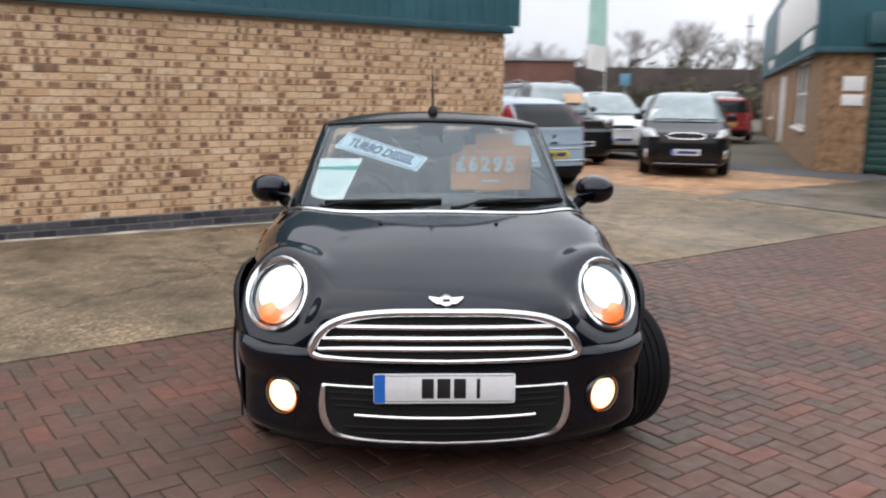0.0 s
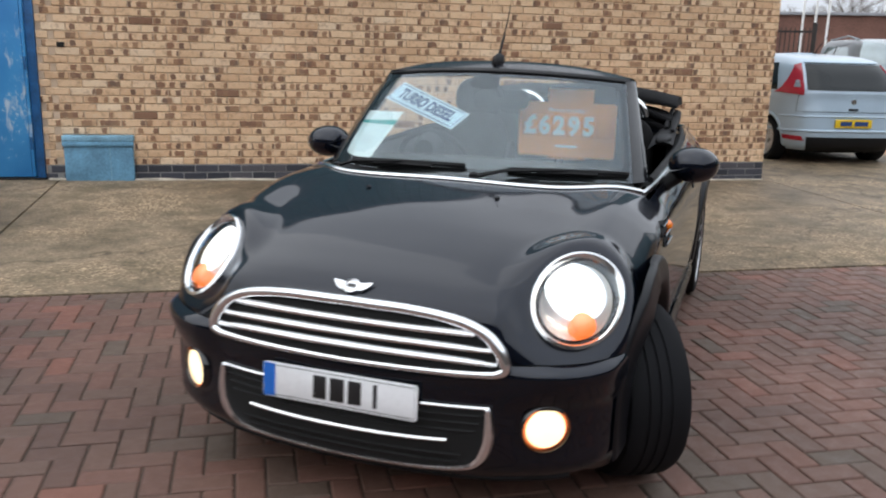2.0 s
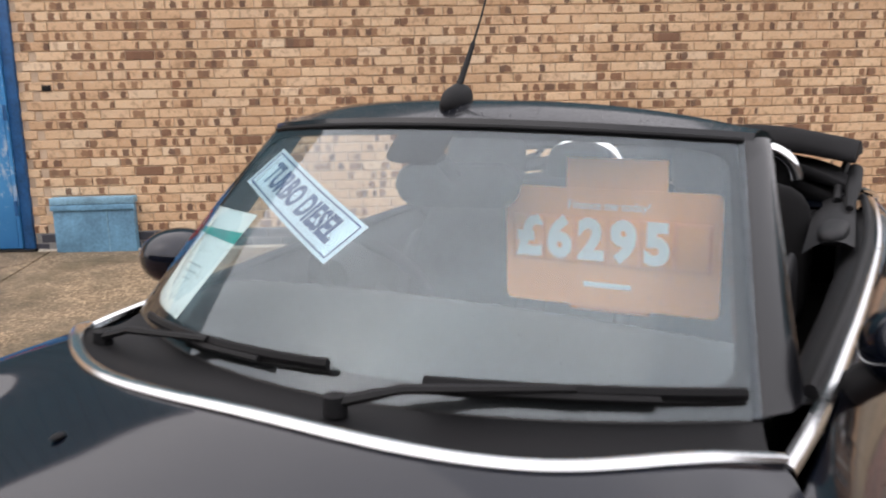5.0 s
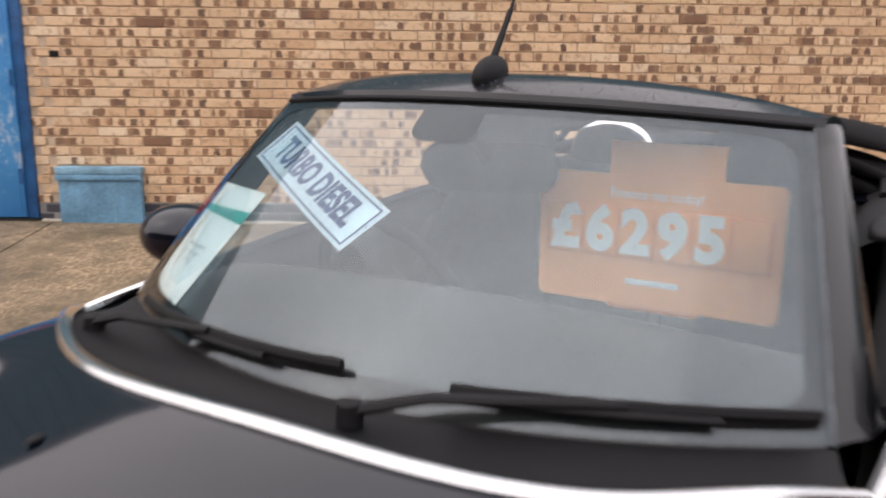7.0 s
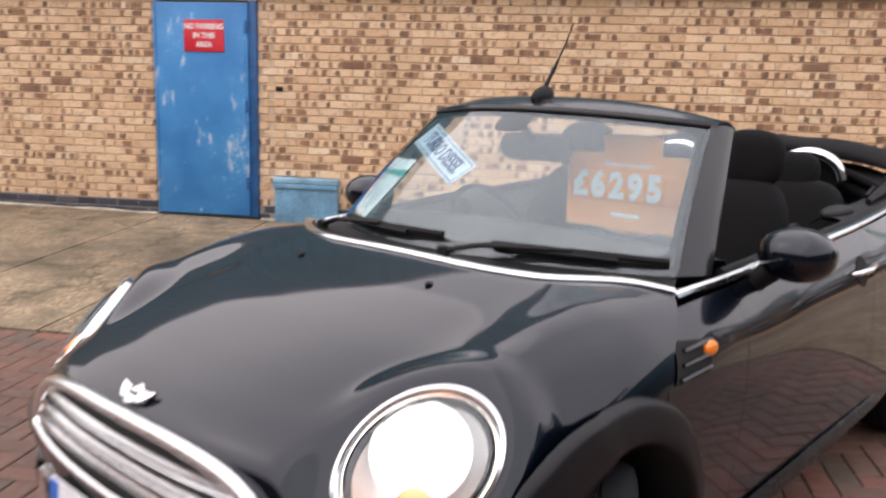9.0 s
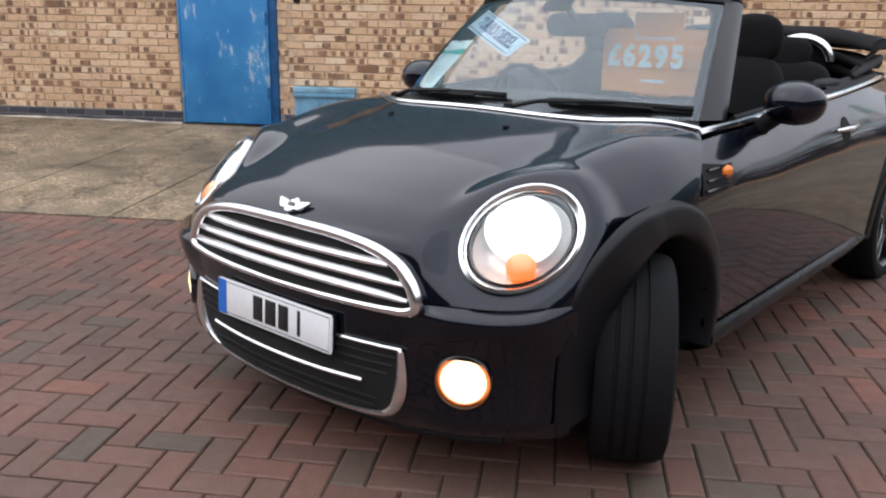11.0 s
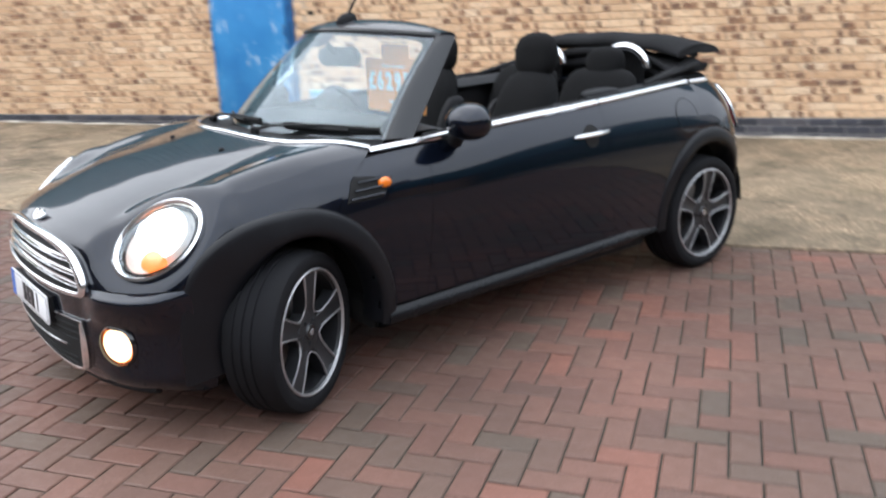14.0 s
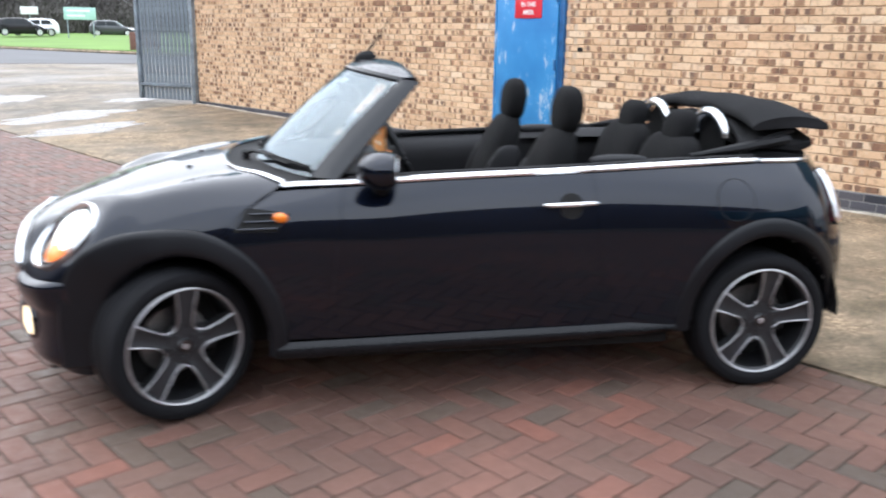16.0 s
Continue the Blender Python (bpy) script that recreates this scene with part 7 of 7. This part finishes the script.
    part("door_frame", box(-0.01, 0.14, 10.8, 10.85, 0.0, 2.3, 0.004), M_WHITE, sd_)
    part("door_frame", box(-0.01, 0.14, 12.75, 12.8, 0.0, 2.3, 0.004), M_WHITE, sd_)
    for i, (a, b, z0, z1) in enumerate((holes[0], holes[2])):
        wn = laid(thing("window_%d" % (i + 1), "white-framed window in the workshop's side wall", "window", kind="structure"), SHOP)
        part("pane", box(0.09, 0.10, a + 0.05, b - 0.05, z0 + 0.05, z1 - 0.05), M_TINT, wn)
        for q in (a, (a + b) / 2 - 0.025, b - 0.05):
            part("window_frame", box(0.05, 0.12, q, q + 0.05, z0, z1, 0.004), M_WHITE, wn)
        for q in (z0, (z0 + z1) / 2, z1 - 0.05):
            part("window_frame", box(0.048, 0.118, a + 0.052, b - 0.052, q, q + 0.05, 0.004), M_WHITE, wn)
        part("window_sill", box(-0.08, 0.05, a - 0.05, b + 0.05, z0 - 0.08, z0 - 0.002, 0.006), M_WHITE, wn)
    for z, h in ((1.83, 0.15), (1.495, 0.115)):
        s = laid(thing("notice_board", "small plain white notice board on the brick front", "sign", group="notices on the workshop"), SHOP @ Matrix.Translation((0.615, -0.002, z)))
        part("board", box(-0.205, 0.205, -0.02, 0.0, -h, h, 0.005), M_WHITE, s)
    fl = laid(thing("flood_lamp", "small black flood lamp on the corner of the fascia", "lamp"), SHOP @ Matrix.Translation((-0.16, 1.2, 4.5)))
    part("bracket", tube([(0, 0, 0), (-0.35, 0, 0.1)], 0.02, 6), M_PLAST, fl)
    part("lamp_head", box(-0.55, -0.3, -0.12, 0.12, 0.04, 0.2, 0.02), M_PLAST, fl)


M_FARW = surface("brown_workshop_brick", (0.30, 0.18, 0.10), 0.9, var=0.3, scale=7, fine=22, bump=0.2)
M_GREEN = surface("dark_green_shutter", (0.01, 0.055, 0.05), 0.5, var=0.15, scale=2)
workshop()


# ---- banner, poles and signs ----
def feather_banner(x, y):
    b = thing("feather_banner", "tall green and white feather banner on a pole", "banner", pose(x, y, far_rise(x, y), 0, 0, -12))
    part("banner_pole", tube([(0, 0, 0), (0, 0, 3.6), (-0.05, 0, 4.6), (-0.25, 0, 5.2)], [0.022, 0.018, 0.012, 0.008], 8), M_WHITE, b)
    cloth = lambda z0, z1, mat, nm: thicken(part(nm, sheet(lambda u, v: Vector((-0.02 - 0.55 * u * (1 - max(0, (z0 + (z1 - z0) * v - 4.2)) * 0.5) - 0.02 * max(0, z0 + (z1 - z0) * v - 4), 0.03 * math.sin(5 * u + 2 * v), z0 + (z1 - z0) * v + 0.1 * u)), 10, 14), mat, b), 0.004)
    cloth(2.25, 3.0, M_WHITE, "banner_foot")
    cloth(3.0, 5.0, M_BANNER, "banner_cloth")


feather_banner(6.15, 22.8)
for x, y, z, col in ((7.75, 26.5, 2.2, M_BOXP), (11.6, 31.0, 2.2, M_SHRUB)):
    s = thing("sign_post", "small square sign on a slim grey post in the yard", "sign", pose(x, y, far_rise(x, y), 0, 0, -15))
    part("post", tube([(0, 0, 0), (0, 0, z)], 0.03, 8), M_GALV, s)
    part("sign_face", box(-0.17, 0.17, -0.04, -0.03, z - 0.32, z + 0.1, 0.004), col, s)
for x in (2.3, 2.75, 3.2):
    s = tagged(part("flag_pole", tube([(0, 0, 0), (0, 0, 8)], [0.05, 0.03], 8), M_WHITE), "slim white flag pole beyond the parked cars", "pole", group="flag poles")
    s.location = (x, 34, far_rise(x, 34))
lp = thing("utility_pole", "slim dark timber pole in the distance", "pole", pose(26.5, 62, 0, 0, 0, 0))
part("pole", tube([(0, 0, 0), (0, 0, 7.8)], [0.11, 0.07], 8), M_BARK, lp)
part("insulator_arm", box(-0.3, 0.3, -0.05, 0.05, 6.9, 6.98, 0.01), M_BARK, lp)


# ---- dark fence beyond the silver-blue car, and a stone at the corner of the wall ----
def dark_fence(x, y, turn):
    f = thing("metal_railings", "black metal railings beyond the brick building with a tall end post", "railings", pose(x, y, far_rise(x, y), 0, 0, turn))
    for k in range(15):
        px = -0.72 + 0.115 * k
        part("rail_bar", tube([(px, 0, 0.08), (px, 0, 2.12)], 0.013, 6), M_FENCE, f)
    for z in (0.25, 1.15, 2.0):
        part("rail", box(-0.80, 1.0, 0.014, 0.05, z, z + 0.05, 0.006), M_FENCE, f)
    part("fence_post", box(0.95, 1.05, -0.04, 0.06, 0.0, 2.25, 0.008), M_FENCE, f)
    part("fence_post", box(-0.95, -0.77, -0.09, 0.09, 0.0, 4.6, 0.012), M_FENCE, f)
    return f


M_FENCE = surface("black_railing_paint", (0.03, 0.026, 0.024), 0.85, var=0.25, scale=4, fine=40)
M_STONE = surface("pale_broken_stone", (0.52, 0.49, 0.45), 0.9, var=0.2, scale=12, fine=60, bump=0.3)
dark_fence(1.2, 21.05, -14)


def broken_stone(u, v, sx, sy, sz, seed):
    bm = bmesh.new()
    bmesh.ops.create_icosphere(bm, subdivisions=3, radius=1.0)
    for p in bm.verts:
        q = p.co.normalized()
        k = 1 + 0.28 * noise.noise(q * 1.6 + Vector((seed, 0, 0))) + 0.08 * noise.noise(q * 5 + Vector((0, seed, 0)))
        p.co = Vector((q.x * sx * k, q.y * sy * k, max(-0.75, q.z * k) * sz))
    ob = part("broken_stone", bm, M_STONE, sharp=25)
    return tagged(laid(ob, WALL @ pose(u, v, apron_z(u, v) + 0.70 * sz, 0, 0, 37 * seed)), "pale lump of broken stone at the corner of the wall", "stone", group="stones at the wall corner")


broken_stone(5.44, 0.95, 0.055, 0.05, 0.10, 1)
broken_stone(5.55, 0.80, 0.07, 0.05, 0.04, 2)

# ---- distance: boundary walls, bare trees, road and grass ----
def far_block(name, label, x0, x1, y, h, mat, cat="wall", d=6.0):
    return tagged(part(name, box(x0, x1, y, y + d, -0.1, h, 0.05), mat, sharp=20), label, cat, kind="structure")


far_block("far_building", "low brown brick building behind the yard", -20, 13.2, 62, 4.1, M_FARB)
bm = box(-20.2, 13.4, 61.8, 68.2, 4.102, 4.3, 0.03)
tagged(part("far_roof", bm, M_ROOFF), "flat roof edge of the far brick building", "roof", kind="structure")
far_block("far_boundary_wall", "dark brown boundary wall behind the yard", 13.3, 40, 64, 3.8, M_FARD, d=0.4)

def branches(seed, height, spread=1.0, twiggy=1.0):
    """Trunk and limbs as one mesh, fine twigs as another."""
    r = random.Random(seed)
    wood, twig = bmesh.new(), bmesh.new()
    def grow(p, d, ln, rad, depth):
        mid = p + d * ln * 0.5 + Vector((r.uniform(-1, 1), r.uniform(-1, 1), 0)) * ln * 0.06
        end = p + d * ln
        tube([p, mid, end], [rad, rad * 0.8, rad * 0.62], 5 if depth < 2 else 3, bm=wood if depth < 3 else twig, caps=False)
        if depth >= 5:
            return
        kids = 3 if depth < 3 else (5 if depth < 4 else 7)
        for _ in range(kids + (1 if depth == 0 else 0)):
            nd = (d + Vector((r.uniform(-1, 1), r.uniform(-1, 1), r.uniform(-0.25, 0.75))) * (0.62 * spread + 0.05 * depth)).normalized()
            grow(p.lerp(end, r.uniform(0.55, 1.0)), nd, ln * r.uniform(0.60, 0.80), rad * (r.uniform(0.48, 0.62) if depth < 2 else r.uniform(0.36, 0.50)), depth + 1)
    grow(Vector((0, 0, -0.1)), Vector((r.uniform(-0.05, 0.05), r.uniform(-0.05, 0.05), 1)).normalized(), height * 0.30, height * 0.022, 0)
    return wood, twig


def bare_tree(seed, height):
    t = thing("bare_tree", "leafless winter tree with a wide crown of fine twigs", "tree", group="winter trees")
    wood, twig = branches(seed, height)
    part("trunk", wood, M_BARK, t)
    part("crown", twig, M_TWIG, t)
    return t


TREES = [bare_tree(s, 9.0) for s in (3, 8, 21)]
spots = [(4.5, 92, 1.0), (8.0, 90, 1.2), (11.5, 94, 1.0), (15.5, 90, 1.15), (19.0, 96, 1.0), (22.5, 92, 1.05), (26.0, 95, 1.45), (30.5, 92, 1.55), (34.0, 97, 1.4), (38.0, 94, 1.3), (43, 96, 1.35), (48, 94, 1.2)]
YARD = len(spots)
LEFT = pose(4.13, 0.44, 0, 0, 0, 103.9)
for k in range(16):
    p = LEFT @ Vector((-26 + 5.2 * k + 2 * math.sin(7.0 * k), 112 + 5 * math.sin(3.1 * k), 0))
    spots.append((p.x, p.y, 0.85 + 0.25 * math.sin(5.3 * k)))
for k, (x, y, s) in enumerate(spots):
    m = pose(x, y, 0.0 if k < YARD else 0.6, 0, 0, 67 * k) @ Matrix.Scale(s, 4)
    if k < 3:
        TREES[k].matrix_world = m
    else:
        t = copy_thing(TREES[k % 3], pose(0, 0, 0))
        t.matrix_basis = m


def scrub(name, label, m, wide, deep, high, n, seed, mat):
    """A dense winter hedge of many fine upright twigs and leaf clumps."""
    r = random.Random(seed)
    bm = bmesh.new()
    for _ in range(n):
        x, y = r.uniform(-wide / 2, wide / 2), r.uniform(0, deep)
        h = high * (0.55 + 0.45 * noise.noise(Vector((x * 0.25, y * 0.3, seed)))) * r.uniform(0.5, 1.1)
        d = Vector((r.uniform(-0.5, 0.5), r.uniform(-0.5, 0.5), 1))
        b = Vector((x, y, 0))
        w = r.uniform(0.05, 0.14)
        side = Vector((r.uniform(-1, 1), r.uniform(-1, 1), 0)).normalized() * w
        p = b + d * h
        q = [b - side, b + side, p + side * 0.3, p - side * 0.3]
        bm.faces.new([bm.verts.new(c) for c in q])
        for _k in range(3):
            c = b + d * h * r.uniform(0.3, 1.0) + Vector((r.uniform(-0.4, 0.4), r.uniform(-0.4, 0.4), r.uniform(-0.2, 0.2)))
            a, e = Vector((r.uniform(-1, 1), r.uniform(-1, 1), r.uniform(-1, 1))) * 0.18, Vector((r.uniform(-1, 1), r.uniform(-1, 1), r.uniform(-1, 1))) * 0.18
            bm.faces.new([bm.verts.new(c + a), bm.verts.new(c + e), bm.verts.new(c - a), bm.verts.new(c - e)])
    ob = part(name, bm, mat, smooth=False)
    ob.matrix_world = m
    return tagged(ob, label, "hedge", kind="stuff")


scrub("winter_hedge", "dense brown winter hedge beyond the grass", LEFT @ pose(8, 100, 0.7), 95, 6, 5.4, 8000, 4, M_HEDGE)
scrub("winter_hedge", "ragged belt of bare winter trees beyond the grass", LEFT @ pose(8, 107, 0.7), 105, 7, 10.5, 9000, 14, M_HEDGE)
scrub("winter_hedge", "dull green scrub along the boundary wall", pose(26, 66, 0.0), 46, 6, 6.4, 5000, 9, M_SHRUB)
scrub("winter_hedge", "dull green scrub among bare trees", pose(22, 60.5, 0.0), 12, 3, 3.4, 900, 11, M_SHRUB)

# road, kerb and grass seen past the gate
def flat_area(name, pts, mat, label, cat, z=0.0, rise=None):
    bm = bmesh.new()
    n = 24
    (ax, ay), (bx, by), (cx, cy), (dx, dy) = pts
    def f(u, v):
        x = (ax * (1 - u) + bx * u) * (1 - v) + (dx * (1 - u) + cx * u) * v
        y = (ay * (1 - u) + by * u) * (1 - v) + (dy * (1 - u) + cy * u) * v
        return Vector((x, y, z + (rise(x, y) if rise else 0.0)))
    ob = part(name, sheet(f, n, n), mat)
    ob.matrix_world = LEFT
    return tagged(thicken(ob, 0.1), label, cat, kind="structure")


FAR_EDGE = lambda x: 55.0 - 1.66 * x
flat_area("road", [(-60, 35.5), (40, 36.5), (40, FAR_EDGE(8)), (-60, FAR_EDGE(-60))], M_ASPHR, "grey tarmac road past the forecourt", "road", z=0.215)
flat_area("road_verge", [(-60, FAR_EDGE(-60) + 0.15), (10, FAR_EDGE(10) + 0.15), (60, 108), (-60, FAR_EDGE(-60) + 60)], M_GRASS, "bright mown grass verge beyond the road", "grass", z=0.30, rise=lambda x, y: 0.012 * max(0, y - FAR_EDGE(x)))
kb = thing("kerb", "pale concrete kerb along the grass verge", "kerb", LEFT, kind="structure")
for k in range(40):
    x0, x1 = -40 + 1.2 * k, -40 + 1.2 * k + 1.18
    bm = bmesh.new()
    lo = [Vector((x0, FAR_EDGE(x0), 0.0)), Vector((x1, FAR_EDGE(x1), 0.0))]
    tube([lo[0] + Vector((0, 0, 0.27)), lo[1] + Vector((0, 0, 0.27))], 0.10, 4, bm=bm)
    part("kerb_stone", bm, M_CONC, kb, smooth=False)
pier = tagged(part("brick_pier", box(-0.8, 0.8, -0.3, 0.3, 0, 1.15, 0.03), M_FARB), "low dark brick pier at the roadside", "pier")
pier.matrix_world = LEFT @ pose(4.4, 50.5, 0.2)

for x, y, hd, pt, lab in ((-3.9, 86, 180, M_CWHITE, "white hatchback on the far road"), (-0.6, 84, 5, M_CBLACK, "dark estate car on the far road"), (7.0, 90, 0, M_CDARK, "dark hatchback far beyond the grass")):
    c = parked_car("distant_car", lab, LEFT @ pose(x, y, 0.80, 0, 0, 90 + hd), 4.2, 1.75, 1.5, pt)
    c["group"] = "cars on the far road"
sg = thing("road_sign", "green and white direction sign on two posts by the far road", "sign", LEFT @ pose(1.9, 80, 0.7, 0, 0, 0))
for x in (-1.0, 1.0):
    part("post", tube([(x, 0, 0), (x, 0, 2.3)], 0.05, 8), M_GALV, sg)
part("sign_face", box(-1.25, 1.25, -0.06, -0.03, 1.5, 2.5, 0.01), M_BANNER, sg)
part("sign_bar", box(-1.0, 0.8, -0.07, -0.062, 2.15, 2.3), M_WHITE, sg)
part("sign_bar", box(-1.0, 0.4, -0.07, -0.062, 1.75, 1.9), M_WHITE, sg)
sg = thing("road_sign", "small white sign board on a post by the far road", "sign", LEFT @ pose(-2.2, 92, 0.8, 0, 0, 0))
part("post", tube([(0, 0, 0), (0, 0, 2.6)], 0.05, 8), M_GALV, sg)
part("sign_face", box(-0.75, 0.75, -0.06, -0.03, 1.9, 2.6, 0.01), M_WHITE, sg)

# ---- bricks and paving blocks ----
def brick_mesh(name, w, h, material, depth=0.05, c=0.004):
    """One facing brick: a bevelled face with its sides, face on y = 0."""
    me = bpy.data.meshes.new(name)
    o = [(0, depth, 0), (w, depth, 0), (w, depth, h), (0, depth, h)]
    m = [(0, c, 0), (w, c, 0), (w, c, h), (0, c, h)]
    f = [(c, 0, c), (w - c, 0, c), (w - c, 0, h - c), (c, 0, h - c)]
    faces = [(8, 9, 10, 11)] + [(k, (k + 1) % 4, 4 + (k + 1) % 4, 4 + k) for k in range(4)] + [(4 + k, 4 + (k + 1) % 4, 8 + (k + 1) % 4, 8 + k) for k in range(4)]
    me.from_pydata(o + m + f, [], faces)
    uv = me.uv_layers.new()
    for lp in me.loops:
        p = me.vertices[lp.vertex_index].co
        uv.data[lp.index].uv = (p.x, p.z)
    me.materials.append(material)
    me.update()
    return me


def joined(name, mesh_places, material, parent, label):
    """Many pieces as one mesh: rows of (mesh, x, y, z)."""
    vs, fs, uvs = [], [], []
    for me, x, y, z in mesh_places:
        n = len(vs)
        co = [p.co for p in me.vertices]
        vs += [(p.x + x, p.y + y, p.z + z) for p in co]
        for poly in me.polygons:
            fs.append(tuple(n + i for i in poly.vertices))
            uvs += [(co[i].x, co[i].z) for i in poly.vertices]
    out = bpy.data.meshes.new(name)
    out.from_pydata(vs, [], fs)
    uv = out.uv_layers.new()
    uv.data.foreach_set("uv", [c for p in uvs for c in p])
    out.materials.append(material)
    out.update()
    ob = new(name, out)
    ob.parent = parent
    return tagged(ob, label, kind="stuff")


rng = random.Random(7)
BW, BH, JOINT, COURSE = 0.215, 0.065, 0.010, 0.075
HALF = (BW - JOINT) / 2
FULL, HEAD = brick_mesh("brick", BW, BH, M_BRICK), brick_mesh("half_brick", HALF, BH, M_BRICK)
DFULL = brick_mesh("plinth_brick", BW, BH, M_DBRICK)
DHALF = brick_mesh("plinth_half_brick", HALF, BH, M_DBRICK)
PLINTH = tagged(laid(thing("wall_plinth", "dark blue-grey engineering brick plinth at the foot of the wall", "plinth", kind="structure")), "", "")
part("plinth_mortar", box(U0, DOOR0 - 0.02, 0.003, CORE - 0.002, -0.05, 0.235), M_DMORTAR, PLINTH, smooth=False)
part("plinth_mortar", box(DOOR1 + 0.01, U1, 0.003, CORE - 0.002, -0.05, 0.235), M_DMORTAR, PLINTH, smooth=False)
loose, made = [], 0
for row in range(-1, 31):
    z = 0.01 + row * COURSE
    if z + BH > EAVES - 0.02:
        break
    plinth = row < 3
    u = U0 - (BW + JOINT) * (0.5 if row % 2 else 0.0)
    while u < U1:
        a, b = max(u, U0), min(u + BW, U1)
        if a < DOOR1 and b > DOOR0 and z < DOORTOP:
            a, b = (a, min(b, DOOR0)) if a < DOOR0 else (max(a, DOOR1), b)
        u += BW + JOINT
        if b - a < 0.06:
            continue
        whole = b - a > 0.16
        me = (DFULL if whole else DHALF) if plinth else (FULL if whole else HEAD)
        x = a if whole or a > U0 else a
        y = rng.uniform(-0.0015, 0.0015) - (0.004 if plinth else 0.0)
        if plinth:
            p = new("brick", me)
            p.parent, p.location = PLINTH, (x, y, z)
        elif -1.25 < a < 1.3 and z < 2.12:
            p = new("brick", me)
            p.parent, p.location = WALL_FRONT, (x, y, z)
            made += 1
        else:
            loose.append((me, x, y, z))
joined("brickwork", loose, M_BRICK, WALL_FRONT, "buff facing bricks with burnt flecks")


def paver_mesh(name, w, h):
    """A paving block with a chamfered top at z = 0."""
    c, d = 0.0055, 0.03
    me = bpy.data.meshes.new(name)
    rings = [[(e, e, z), (w - e, e, z), (w - e, h - e, z), (e, h - e, z)] for e, z in ((0, -d), (0, -c * 0.7), (c, 0))]
    faces = [(8, 9, 10, 11)]
    for r in (0, 4):
        faces += [(r + k, r + (k + 1) % 4, r + 4 + (k + 1) % 4, r + 4 + k) for k in range(4)]
    me.from_pydata([p for r in rings for p in r], [], faces)
    uv = me.uv_layers.new()
    for lp in me.loops:
        p = me.vertices[lp.vertex_index].co
        uv.data[lp.index].uv = (p.x, p.y)
    me.materials.append(M_PAVER)
    me.update()
    return me


B, G = 0.105, 0.0066
LONG, TALL = paver_mesh("paving_block", 2 * B - G, B - G), paver_mesh("paving_block_turned", B - G, 2 * B - G)
SMALL = paver_mesh("paving_half_block", B - G, B - G)
rest = []
nx, ny = int(23 / B), int(6.4 / B)
for j in range(ny):
    for i in range(nx):
        k = (i + j) % 4
        u, v = -12.915 + i * B, EDGE - 0.014 - (j + 1) * B
        me, dv = None, 0.0
        if k == 0:
            me = LONG
        elif k == 2:
            me = TALL
            dv = -B
            if j == ny - 1:
                continue
        if me is None:
            if j == 0 and k == 3:
                me = SMALL
            else:
                continue
        zz = rng.uniform(-0.0022, 0.0012)
        if -0.9 < u < 2.0 and -6.9 < v < -5.0 and made < 560:
            p = new("paving_block", me)
            p.parent, p.location = PAVING, (u, v + dv, zz)
            made += 1
        else:
            rest.append((me, u, v + dv, zz))
joined("herringbone_paving", rest, M_PAVER, PAVING, "red and brindle herringbone paving blocks")
